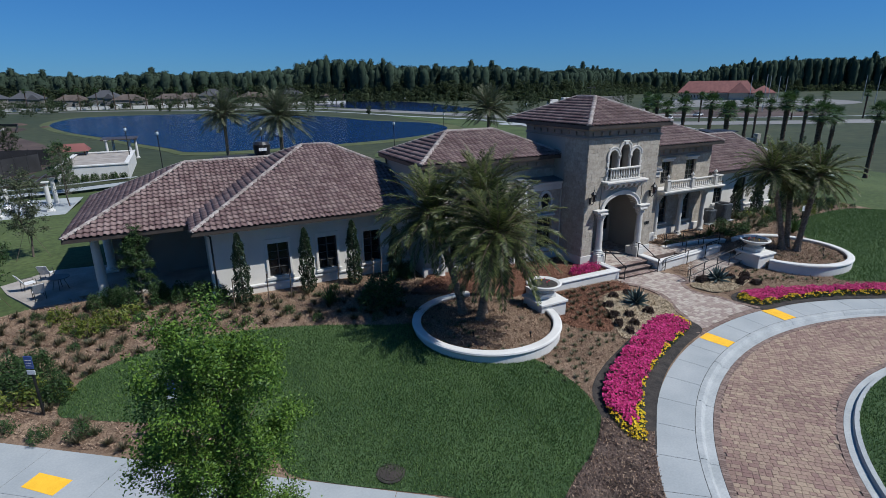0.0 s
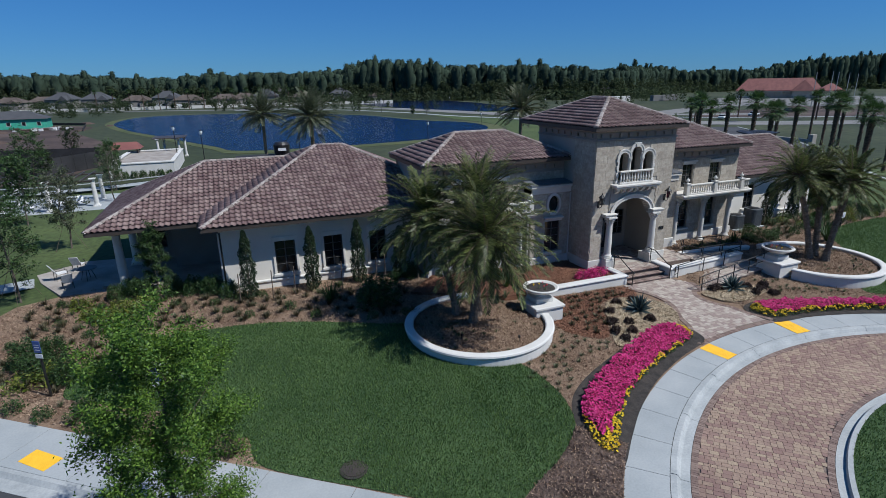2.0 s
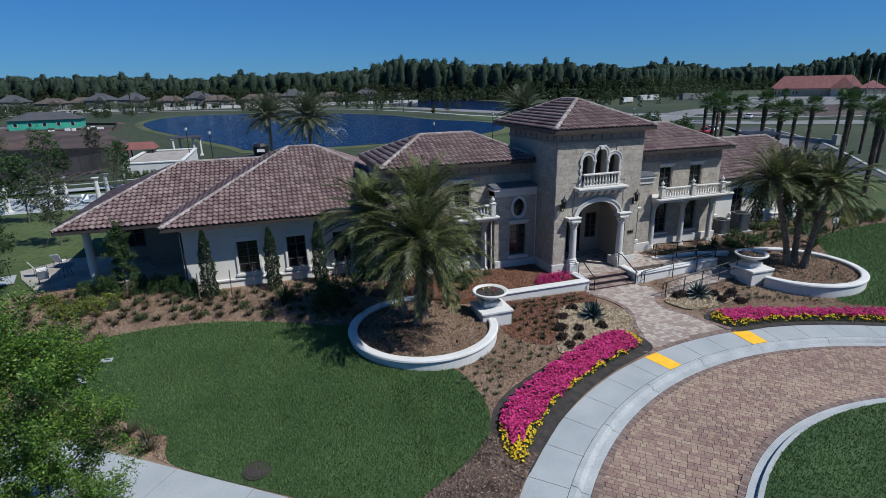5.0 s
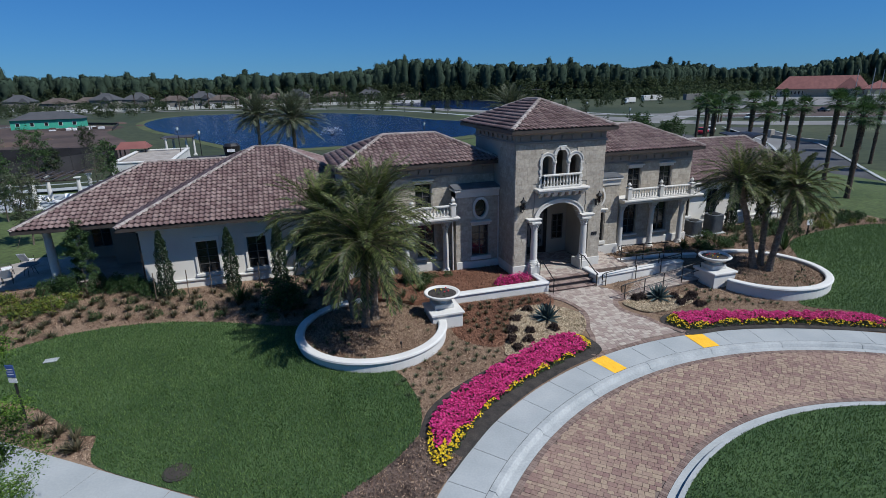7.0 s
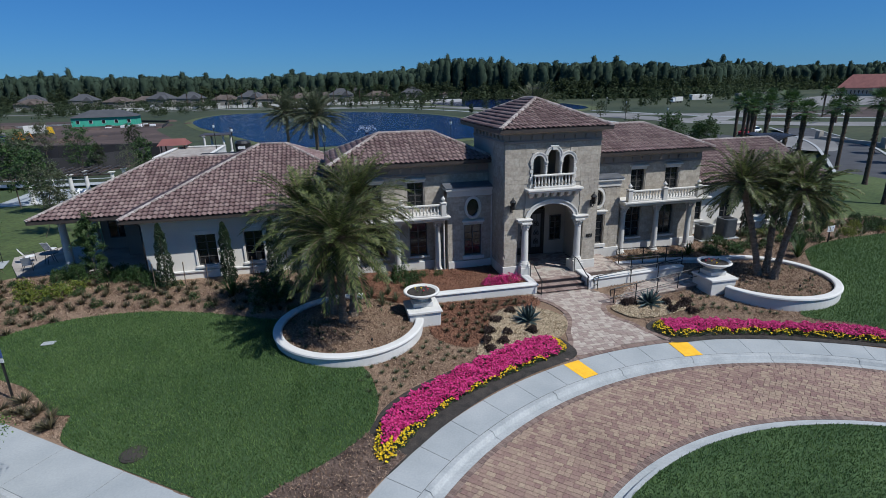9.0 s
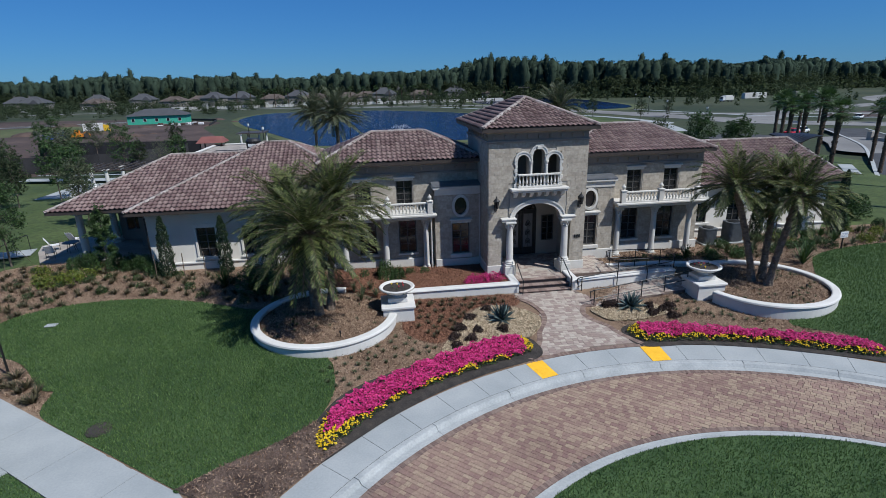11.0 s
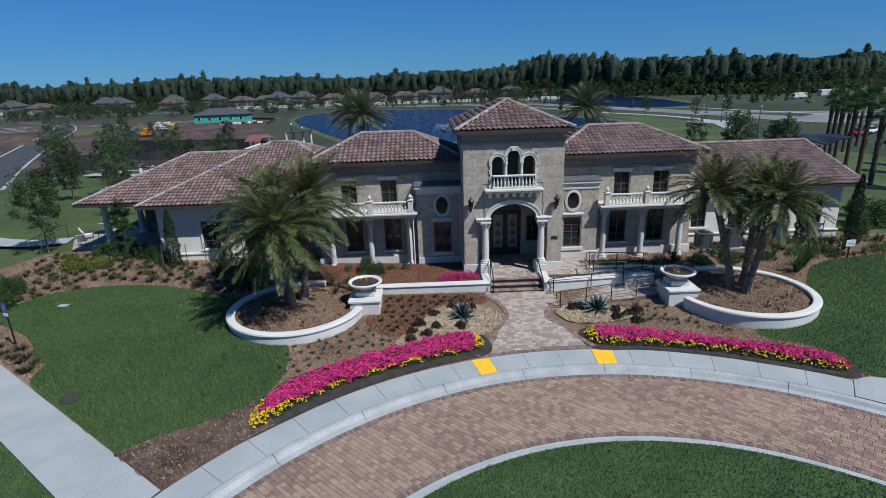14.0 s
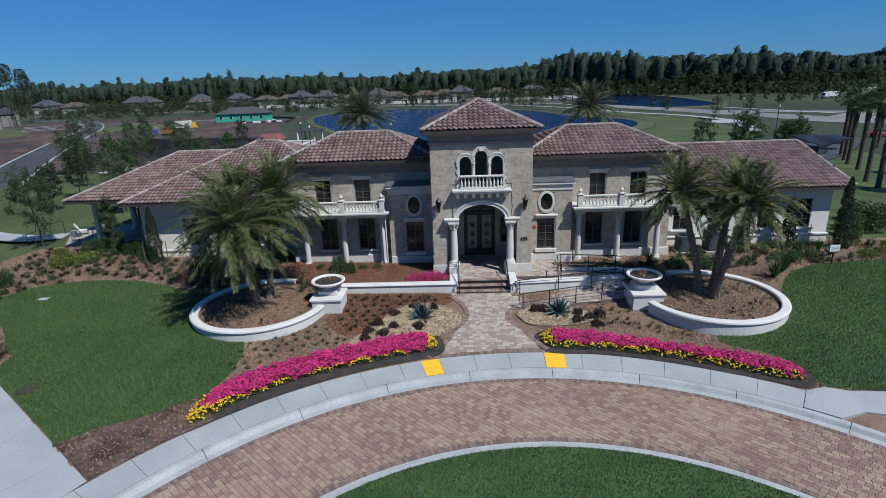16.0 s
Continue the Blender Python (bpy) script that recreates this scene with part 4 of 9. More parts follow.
# --- two-storey wings, mirrored ---
for s in (-1, 1):
    xa, xb = sorted((s * 2.9, s * 12.2))
    up = [rect(s * c - 0.5, s * c + 0.5, 4.95, 6.58) for c in (7.5, 10.05)]
    lo = [rect(s * c - 0.55, s * c + 0.55, 1.95, 4.05) for c in (7.4, 9.9)]
    wall_xz("wing_wall", rect(xa, xb, 0.8, 7.72), up + lo, 3.1, 3.45, M_STUCCO, "front wall of the two-storey wing")
    side = Mesh()
    xs = s * 12.2
    side.box(min(xs, xs - s * 0.35), max(xs, xs - s * 0.35), 3.45, 9.0, 0.8, 7.72)
    side.box(xa, xb, 8.7, 9.0, 0.8, 7.72)
    part("wing_wall", side, M_STUCCO, club)
    part("wing_floor", Mesh().box(xa + 0.35, xb - 0.35, 3.45, 8.7, 4.4, 4.6), M_STUCCO, club)
    b = Mesh()
    hh = [rect_hole(s * c - 0.56, s * c + 0.56, 4.9, 6.9) for c in (7.5, 10.05)] + [rect_hole(s * c - 0.62, s * c + 0.62, 1.8, 4.2) for c in (7.4, 9.9)]
    blocks(b, xa if s > 0 else -12.2, xb if s > 0 else -2.9, 1.5, 6.95, 3.1, hh, rng)
    part("stone_block", b, M_STONE, club, kind="stuff")
    f = Mesh()
    path = [(xa, 3.06, 0), (xb, 3.06, 0)]
    f.sweep([(p[0], p[1], 6.95) for p in path], [(0.0, 0.0), (0.05, 0.02), (0.05, 0.1), (0.0, 0.14), (-0.06, 0.14), (-0.06, 0.0)])
    f.sweep([(p[0], p[1], 7.5) for p in path], [(0.0, 0.0), (0.08, 0.06), (0.14, 0.12), (0.14, 0.2), (-0.06, 0.2), (-0.06, 0.0)])
    part("cornice", f, M_SHADED_STUCCO, club, "moulded grey cornice under the eave")
    # eave shade coloured into the wing's band as well
    part("frieze_band", Mesh().box(xa, xb, 3.085, 3.1, 7.08, 7.52), M_SHADED_STUCCO, club)
    for i in range(13):
        x = s * (3.6 + 0.68 * i)
        part("frieze_block", Mesh().soft_box(x - 0.07, x + 0.07, 2.95, 3.1, 7.20, 7.40, 0.015), M_SHADED_STUCCO, club)
    for c in (7.5, 10.05):
        window(s * c - 0.5, s * c + 0.5, 4.95, 6.58, 3.25, (2, 4))
        hood(s * c - 0.58, s * c + 0.58, 6.6, 3.05)
    for c in (7.4, 9.9):
        window(s * c - 0.55, s * c + 0.55, 1.95, 4.05, 3.25, (2, 4))
        sill(s * c - 0.65, s * c + 0.65, 1.95, 3.08)
    # connector bay beside the tower
    ca, cb = sorted((s * 2.93, s * 5.75))
    ox = s * 4.15
    wall_xz("connector_wall", rect(ca, cb, 0.9, 6.1), [rect(ox - 0.55, ox + 0.55, 1.98, 3.95), oval_loop(ox, 5.02, 0.38, 0.55)], 2.2, 2.5, M_STUCCO, "stone-faced bay between tower and wing")
    b = Mesh()
    blocks(b, ca, cb, 1.7, 5.75, 2.2, [rect_hole(ox - 0.6, ox + 0.6, 1.7, 4.25), round_hole(ox, 5.02, 0.55, 0.74)], rng)
    part("stone_block", b, M_STONE, club, kind="stuff")
    m = Mesh().box(min(s * 5.75, s * 5.45), max(s * 5.75, s * 5.45), 2.5, 3.06, 0.9, 6.1)
    part("connector_wall", m, M_STUCCO, club)
    m = Mesh().soft_box(ca, cb, 2.12, 3.05, 5.75, 6.1, 0.01)
    m.soft_box(min(ca, ca - (0.12 if s < 0 else 0)), cb + (0.12 if s > 0 else 0), 2.0, 3.05, 6.1, 6.26, 0.03)
    part("entablature", m, M_TRIM, club, "cream moulded cap of the bay")
    m = Mesh().add([(ca - 0.12, 1.97, 6.27), (cb + 0.12, 1.97, 6.27), (cb + 0.12, 3.05, 6.42), (ca - 0.12, 3.05, 6.42), (ca - 0.12, 1.97, 6.31), (cb + 0.12, 1.97, 6.31), (cb + 0.12, 3.05, 6.46), (ca - 0.12, 3.05, 6.46)],
                   [(0, 3, 2, 1), (4, 5, 6, 7), (0, 1, 5, 4), (1, 2, 6, 5), (2, 3, 7, 6), (3, 0, 4, 7)])
    part("metal_cap", m, M_LEAD, club, "grey metal flashing roof of the bay")
    window(ox - 0.55, ox + 0.55, 1.98, 3.95, 2.33, (2, 4))
    sill(ox - 0.68, ox + 0.68, 1.98, 2.16, 0.14, 0.22)
    hood(ox - 0.62, ox + 0.62, 3.97, 2.15)
    ring = Mesh()
    n = 28
    for rr0, rr1, y0, y1 in ((1.0, 1.42, 2.10, 2.2),):
        vs, fs = [], []
        for i in range(n):
            a = 2 * math.pi * i / n
            for r, y in ((rr0, y1 + 0.12), (rr0, y0), (rr1, y0 + 0.02), (rr1, y1)):
                vs.append((ox + 0.38 * r * math.cos(a) * (1 if r == rr0 else 0.98), y, 5.02 + 0.55 * math.sin(a) * (1 if r == rr0 else (1 + (rr1 - 1) * 0.69))))
        for i in range(n):
            j = (i + 1) % n
            for k in range(3):
                fs.append((i * 4 + k, j * 4 + k, j * 4 + k + 1, i * 4 + k + 1))
        ring.add(vs, fs)
    part("oval_surround", ring, M_TRIM, club, "cream oval window surround")
    part("pane", Mesh().add([(x, 2.32, z) for x, z in oval_loop(ox, 5.02, 0.38, 0.55)], [tuple(range(20))]), M_GLASS, club, "dark oval glass")
    pl = Mesh().soft_box(ca, cb + (0.1 if s > 0 else 0), 2.08, 2.3, 0.8, 1.68, 0.02)
    part("plinth", pl, M_TRIM, club, "cream stone plinth")
    # balcony on columns
    ba, bb = sorted((s * 5.8, s * 12.0))
    m = Mesh().soft_box(ba, bb, 1.55, 3.08, 4.5, 4.62, 0.02).soft_box(ba - 0.1, bb + 0.1, 1.45, 3.08, 4.62, 4.76, 0.03)
    m.soft_box(ba + 0.1, bb - 0.1, 2.27, 2.83, 4.25, 4.5, 0.02)
    part("balcony", m, M_TRIM, club, "cream balcony slab carried on columns")
    balustrade(ba + 0.15, bb - 0.1, 1.66, 4.76, 0.72, [s * 6.1, s * 8.6, s * 11.1])
    for c in (6.3, 8.8, 11.3):
        column(s * c, 2.55, 0.95, 4.25, 0.18)
    part("plinth", Mesh().soft_box(min(s * 5.8, s * 12.3), max(s * 5.8, s * 12.3), 2.95, 3.2, 0.7, 1.6, 0.02), M_TRIM, club)
    ra, rb = sorted((s * 2.6, s * 12.6))
    roof("wing_roof", ra, rb, 2.45, 9.1, 7.85, 0.44, "hipped clay tile roof of the two-storey wing")

# --- long low wing and its porch ---
LX0, LX1, LY = -23.7, -12.2, 5.34
wins = [(-20.75, -19.6), (-17.95, -16.85), (-15.2, -14.15)]
wall_xz("low_wing_wall", rect(LX0, LX1 - 0.001, 0.8, 5.25), [rect(a, b, 1.84, 3.80) for a, b in wins], LY, LY + 0.3, M_STUCCO_PALE, "grey stucco front wall of the low wing")
part("low_wing_wall", Mesh().box(LX0, LX0 + 0.3, LY + 0.3, 18.0, 0.8, 5.25).box(LX0, LX1, 18.0, 18.3, 0.8, 5.25), M_STUCCO_PALE, club)
for a, b in wins:
    window(a, b, 1.84, 3.80, LY + 0.12, (2, 4))
    t = Mesh()
    for x in (a - 0.14, b):
        t.soft_box(x, x + 0.14, LY - 0.09, LY + 0.1, 1.84, 3.80, 0.012)
    t.soft_box(a - 0.14, b + 0.14, LY - 0.09, LY + 0.1, 3.80, 4.06, 0.012)
    part("window_surround", t, M_STUCCO_PALE, club)
    sill(a - 0.2, b + 0.2, 1.83, LY - 0.02, 0.16, 0.15, M_WHITE)
part("wainscot", Mesh().soft_box(LX0 - 0.06, LX1, LY - 0.08, LY + 0.05, 0.8, 1.44, 0.02), M_STUCCO_PALE, club, "pale stucco base course")
part("base_cap", Mesh().soft_box(LX0 - 0.12, LX1, LY - 0.15, LY + 0.05, 1.44, 1.57, 0.025), M_WHITE, club, "white projecting cap of the base course")
roof("low_wing_roof", -24.4, -8.0, 4.28, 18.9, 5.17, 0.44, "long hipped clay tile roof of the low wing", singles=290)
roof("porch_roof", -30.2, -16.0, 6.9, 19.05, 4.93, 0.44, "lower clay tile roof over the open porch", ends=(True, False))
part("patio", Mesh().prism([(-29.6, 8.25), (LX0, 8.0), (LX0, 20), (-29.6, 20)], 0.5, 1.2), M_PATIO, club, "brown paved floor of the porch")
part("terrace", Mesh().prism([(-32.5, 8.9), (-29.6, 8.6), (-29.6, 15.2), (-32.6, 15.6), (-34.9, 13.6), (-34.2, 11.8)], 0.4, 1.03), M_PATIO, club, "brown stone terrace beside the porch")
for y in (8.45, 13.0, 17.5):
    column(-29.1, y, 1.2, 4.8, 0.24)
part("porch_beam", Mesh().soft_box(-29.4, -23.8, 8.2, 8.7, 4.4, 4.85, 0.02).soft_box(-29.4, -28.8, 8.7, 18.5, 4.4, 4.85, 0.02), M_STUCCO, club)
# darker stucco puts the porch's shade into the wall colour
part("porch_wall", Mesh().box(-26.6, -26.3, 11.2, 18.0, 1.2, 4.9).box(-26.3, LX0, 11.2, 11.5, 1.2, 4.9).box(-28.9, -26.6, 13.4, 13.7, 1.2, 4.9), M_SHADED_STUCCO, club, "shaded porch wall")
window(-28.4, -27.2, 2.0, 3.9, 13.38, (2, 2))

# --- low wing on the other side ---
RY = 5.05
rw = [(13.3, 14.3), (15.9, 16.95), (19.0, 20.0), (21.5, 22.5)]
wall_xz("low_wing_wall", rect(12.201, 23.7, 0.8, 5.0), [rect(a, b, 2.15, 4.1) for a, b in rw], RY, RY + 0.3, M_STUCCO_PALE, "grey stucco front wall of the low wing")
part("low_wing_wall", Mesh().box(23.4, 23.7, RY + 0.3, 14.5, 0.8, 5.0).box(12.2, 23.7, 14.5, 14.8, 0.8, 5.0), M_STUCCO_PALE, club)
for a, b in rw:
    window(a, b, 2.15, 4.1, RY + 0.12, (2, 4))
    sill(a - 0.2, b + 0.2, 2.15, RY - 0.02, 0.14, 0.14, M_WHITE)
part("wainscot", Mesh().soft_box(12.2, 23.76, RY - 0.08, RY + 0.05, 0.8, 1.58, 0.02), M_STUCCO_PALE, club)
part("base_cap", Mesh().soft_box(12.2, 23.82, RY - 0.15, RY + 0.05, 1.58, 1.71, 0.025), M_WHITE, club, "white projecting cap of the base course")
roof("low_wing_roof", 8.0, 24.6, 4.3, 14.9, 5.02, 0.45, "hipped clay tile roof of the low wing", end_run=(None, 1.0))

# ---- entrance porch, steps, ramp ----
def hollow(loop_out, loop_in, y0, y1):
    """A flat ring between two outlines with as many points, from y0 back to y1."""
    n, m = len(loop_out), Mesh()
    vs = [(x, y0, z) for x, z in loop_out] + [(x, y0, z) for x, z in loop_in] + [(x, y1, z) for x, z in loop_in] + [(x, y1, z) for x, z in loop_out]
    fs = []
    for i in range(n - 1):
        for a, b in ((0, 1), (1, 2), (3, 0)):
            fs.append((a * n + i, a * n + i + 1, b * n + i + 1, b * n + i))
    return m.add(vs, fs)


def half(cx, cz, rx, rz, n=20):
    return [(cx - rx * math.cos(math.pi * i / n), cz + rz * math.sin(math.pi * i / n)) for i in range(n + 1)]


m = hollow(half(0, ARCH_Z, ARCH_R + 0.26, 1.08), half(0, ARCH_Z, ARCH_R, 0.84), -0.14, 0.45)
m.join(hollow(half(0, ARCH_Z, ARCH_R + 0.30, 1.12), half(0, ARCH_Z, ARCH_R + 0.22, 1.03), -0.19, 0.0))
part("arch_moulding", m, M_TRIM, club, "cream moulded arch over the porch")
for s in (-1, 1):
    a, b = sorted((s * 1.36, s * 2.18))
    part("impost", Mesh().soft_box(a, b, -0.42, 0.02, 4.5, 4.62, 0.015).soft_box(a - 0.04, b + 0.04, -0.47, 0.02, 4.62, 4.7, 0.02), M_TRIM, club, "cream impost block")
    column(s * 1.66, -0.17, FF + 0.52, 4.5, 0.21)
    a, b = sorted((s * 1.34, s * 2.97))
    part("plinth", Mesh().soft_box(a, b, -0.07, 0.5, 1.0, FF + 0.52, 0.02).soft_box(min(s * 1.34, s * 2.0), max(s * 1.34, s * 2.0), -0.52, -0.071, 1.0, FF + 0.52, 0.02), M_TRIM, club, "cream plinth of the tower pier")
    part("plinth", Mesh().soft_box(min(s * 2.5, s * 2.97), max(s * 2.5, s * 2.97), 0.5, 2.2, 0.9, FF + 0.5, 0.02), M_TRIM, club)
    # lantern on a bracket
    x = s * 2.5
    lan = part("wall_lantern", Mesh().soft_box(x - 0.07, x + 0.07, -0.08, -0.03, 5.1, 5.5, 0.01).tube([(x, -0.06, 5.2), (x, -0.2, 5.1), (x, -0.34, 5.2), (x, -0.34, 5.32)], 0.018, 6), M_IRON, club, "black iron wall lantern with tapered glass")
    cage = Mesh()
    for k in range(4):
        a0 = math.pi / 2 * k + math.pi / 4
        cage.tube([(x + 0.10 * math.cos(a0), -0.34 + 0.10 * math.sin(a0), 5.34), (x + 0.17 * math.cos(a0), -0.34 + 0.17 * math.sin(a0), 5.74)], 0.012, 4)
    cage.lathe([(0.03, 0), (0.11, 0.03), (0.11, 0.06)], x, -0.34, 8, z=5.3).lathe([(0.2, 0), (0.19, 0.03), (0.09, 0.14), (0.03, 0.2), (0.04, 0.25), (0.0, 0.32)], x, -0.34, 8, z=5.74)
    part("cage", cage, M_IRON, lan)
    part("pane", Mesh().lathe([(0.095, 0.0), (0.155, 0.38)], x, -0.34, 4, z=5.35, cap=False), M_GLASS, lan)
# tower balcony on brackets
m = Mesh().soft_box(-1.62, 1.62, -0.5, 0.05, 6.18, 6.28, 0.02).soft_box(-1.7, 1.7, -0.56, 0.05, 6.28, 6.42, 0.03)
part("balcony", m, M_TRIM, club, "cream balcony shelf of the tower")
part("spandrel_panel", Mesh().slab_xz([(-1.70, 4.71), (-1.64, 4.71)] + half(0, ARCH_Z, ARCH_R + 0.28, 1.10)[2:-2] + [(1.64, 4.71), (1.70, 4.71), (1.62, 6.18), (-1.62, 6.18)], -0.06, 0.0), M_STUCCO, club, "smooth grey panel between arch and balcony")
for i in range(7):
    x = -1.38 + 0.46 * i
    c = Mesh().add([(x - 0.1, -0.12, 5.86), (x + 0.1, -0.12, 5.86), (x + 0.1, -0.46, 6.18), (x - 0.1, -0.46, 6.18), (x - 0.1, -0.12, 6.18), (x + 0.1, -0.12, 6.18), (x - 0.1, -0.36, 6.0), (x + 0.1, -0.36, 6.0)],
                   [(0, 1, 7, 6), (6, 7, 2, 3), (0, 6, 3, 4), (1, 5, 2, 7)])
    part("corbel", c, M_TRIM, club)
for (cx, rr), zs in zip(tw, SPR):
    tr = hollow(half(cx, zs, rr + 0.17, rr + 0.17), half(cx, zs, rr, rr), -0.1, 0.3)
    tr.join(hollow(half(cx, zs, rr + 0.20, rr + 0.20), half(cx, zs, rr + 0.13, rr + 0.13), -0.13, 0.0))
    part("arch_moulding", tr, M_TRIM, club, "cream moulded window arch")
part("keystone", Mesh().soft_box(-0.14, 0.14, -0.16, 0.0, 8.55, 8.72, 0.015).soft_box(-0.26, 0.26, -0.14, 0.0, 8.72, 8.8, 0.015), M_TRIM, club)
for x in (-0.455, 0.455):
    c = Mesh().lathe([(0.11, 0), (0.12, 0.05), (0.085, 0.09), (0.08, 1.0), (0.07, 1.12), (0.09, 1.14), (0.08, 1.18), (0.13, 1.32), (0.13, 1.40)], x, -0.04, 12, z=6.52)
    part("colonnette", c, M_TRIM, club, "slender cream colonnette")
    part("colonnette_block", Mesh().soft_box(x - 0.1, x + 0.1, -0.08, 0.3, 7.9, 8.24, 0.01), M_TRIM, club)
for s in (-1, 1):
    for k in range(7):
        w = 0.13 if k % 2 else 0.19
        a, b = sorted((s * 1.24, s * (1.24 + w)))
        part("quoin", Mesh().soft_box(a, b, -0.1, 0.02, 6.43 + 0.215 * k, 6.43 + 0.215 * (k + 1) - 0.01, 0.012), M_TRIM, club, "cream toothed quoin beside the window")
balustrade(-1.24, 1.24, -0.2, 6.42, 0.78, [], 0.2)
# loggia lining behind the triple arch and its far window
part("loggia_wall", Mesh().box(-2.4, 2.4, 3.0, 3.15, 6.2, 9.5), M_STUCCO, club)
# porch inside: back wall, door, side lights
wall_xz("porch_wall", rect(-2.45, 2.45, FF, 6.0), [arch_loop(-1.02, 1.02, FF + 0.001, 4.25, 0.7)], 3.2, 3.4, M_STUCCO, "stucco wall round the front door")
door = part("door_1", hollow(half(0, 4.25, 1.02, 0.7), half(0, 4.25, 0.94, 0.62), 3.22, 3.36).soft_box(-1.02, -0.94, 3.22, 3.36, FF, 4.25, 0.01).soft_box(0.94, 1.02, 3.22, 3.36, FF, 4.25, 0.01).soft_box(-0.94, 0.94, 3.22, 3.36, 4.2, 4.3, 0.01), M_DARK, club, "dark bronze double front door with iron scrollwork")
part("fanlight", Mesh().slab_xz(half(0, 4.3, 0.94, 0.58)[::-1], 3.30, 3.32), M_GLASS, door, "arched glass fanlight")
fl = Mesh()
for k in range(1, 6):
    t = math.pi * k / 6
    fl.tube([(0.2 * math.cos(t), 3.28, 4.3 + 0.14 * math.sin(t)), (0.9 * math.cos(t), 3.28, 4.3 + 0.56 * math.sin(t))], 0.012, 4)
part("fanlight_bars", fl, M_IRON, door)
for s in (-1, 1):
    a, b = sorted((s * 0.01, s * 0.94))
    leaf = part("door_leaf", Mesh().soft_box(a, a + 0.16, 3.26, 3.32, FF + 0.02, 4.2, 0.01).soft_box(b - 0.16, b, 3.26, 3.32, FF + 0.02, 4.2, 0.01).soft_box(a + 0.16, b - 0.16, 3.26, 3.32, FF + 0.02, FF + 0.5, 0.01).soft_box(a + 0.16, b - 0.16, 3.26, 3.32, 4.02, 4.2, 0.01), M_DARK, door)
    part("pane", Mesh().box(a + 0.16, b - 0.16, 3.29, 3.30, FF + 0.5, 4.02), glass("pale_door_glass", (0.16, 0.165, 0.17), 0.2) if s < 0 else bpy.data.materials["pale_door_glass"], leaf, "grey obscured door glass")
    sc, cx = Mesh(), (a + b) / 2
    for zz in (2.15, 2.75, 3.35):
        for t in (-1, 1):
            pts = [(cx + t * (0.03 + 0.13 * math.sin(u)), 3.27, zz + t * 0.0 + 0.2 * math.cos(u * 1.3) * (1 - u / 8)) for u in np.linspace(0, 4.6, 14)]
            sc.tube(pts, 0.026, 4)
        sc.tube([(cx - 0.12, 3.27, zz), (cx, 3.27, zz + 0.1), (cx + 0.12, 3.27, zz), (cx, 3.27, zz - 0.1)], 0.012, 4, close=True)
    sc.tube([(cx, 3.27, FF + 0.5), (cx, 3.27, 4.02)], 0.012, 4)
    part("iron_scroll", sc, M_IRON, leaf, "black wrought-iron scrollwork")
    part("door_handle", Mesh().tube([(s * 0.1, 3.25, 2.1), (s * 0.1, 3.2, 2.15), (s * 0.1, 3.2, 2.55), (s * 0.1, 3.25, 2.6)], 0.014, 6), M_DARK, leaf)
    window(s * 1.75 - 0.4, s * 1.75 + 0.4, 2.2, 3.9, 3.17, (2, 4)) if s > 0 else None

# porch floor and steps, paved
part("porch_floor", Mesh().box(-2.45, 2.45, -0.08, 3.2, 0.6, FF - 0.02).box(-1.55, 1.5, -1.3, -0.08, 0.6, FF - 0.02).box(1.5, 4.6, -0.95, 2.08, 0.6, FF - 0.02), M_SAND, club)
steps = thing("steps", (0, 0, DZ), "three broad entrance steps of brick-red pavers", "steps")
for k in range(3):
    y1, z1 = -1.3 - 0.42 * k, FF - 0.185 * k
    part("step", Mesh().box(-1.55, 1.5, y1 - 0.42, y1, 0.4, z1 - 0.185 - 0.055), M_SAND, steps)
    for j in range(14):
        x = -1.55 + 3.05 * j / 14
        part("tread_brick", Mesh().soft_box(x + 0.004, x + 3.05 / 14 - 0.004, y1 - 0.09, y1 + 0.22, z1 - 0.062, z1, 0.015), M_STEP, steps)

def rail(points, posts, label, mid=True, loops=True):
    """A black tubular handrail through top points, with posts (x, y, ground, top)."""
    t = thing("handrail", (0, 0, DZ), label, "railing", "handrails")
    part("top_rail", Mesh().tube(points, 0.03, 8), M_IRON, t)
    if mid:
        part("mid_rail", Mesh().tube([(x, y, z - 0.5) for x, y, z in points[1:-1]] if len(points) > 3 else [(x, y, z - 0.45) for x, y, z in points], 0.024, 6), M_IRON, t)
    for x, y, g, h in posts:
        part("post", Mesh().tube([(x, y, g - 0.05), (x, y, h)], 0.028, 8), M_IRON, t)
    return t


for s in (-1, 1):
    x = -1.42 if s < 0 else 1.38
    rail([(x, -0.35, 2.2), (x, -0.9, 2.2), (x, -2.1, 1.65), (x, -2.35, 1.62), (x, -2.42, 1.52)], [(x, -0.6, FF, 2.2), (x, -2.3, 0.62, 1.62)], "black tubular handrail beside the entrance steps", mid=False)

# white garden walls
def garden_wall(pts, w, z0, z1, label, cap=0.13):
    t = thing("garden_wall", (0, 0, DZ), label, "garden wall", "white garden walls")
    part("wall", Mesh().sweep([(x, y, 0) for x, y in pts], [(w / 2, z0), (w / 2, z1 - cap), (-w / 2, z1 - cap), (-w / 2, z0)]), M_WHITE, t)
    c = w / 2 + 0.05
    part("cap", Mesh().sweep([(x, y, z1 - cap) for x, y in pts], [(c, 0.0), (c + 0.02, 0.04), (c, cap - 0.03), (c - 0.04, cap), (-c + 0.04, cap), (-c, cap - 0.03), (-c - 0.02, 0.04), (-c, 0.0)]), M_WHITE, t)
    return t


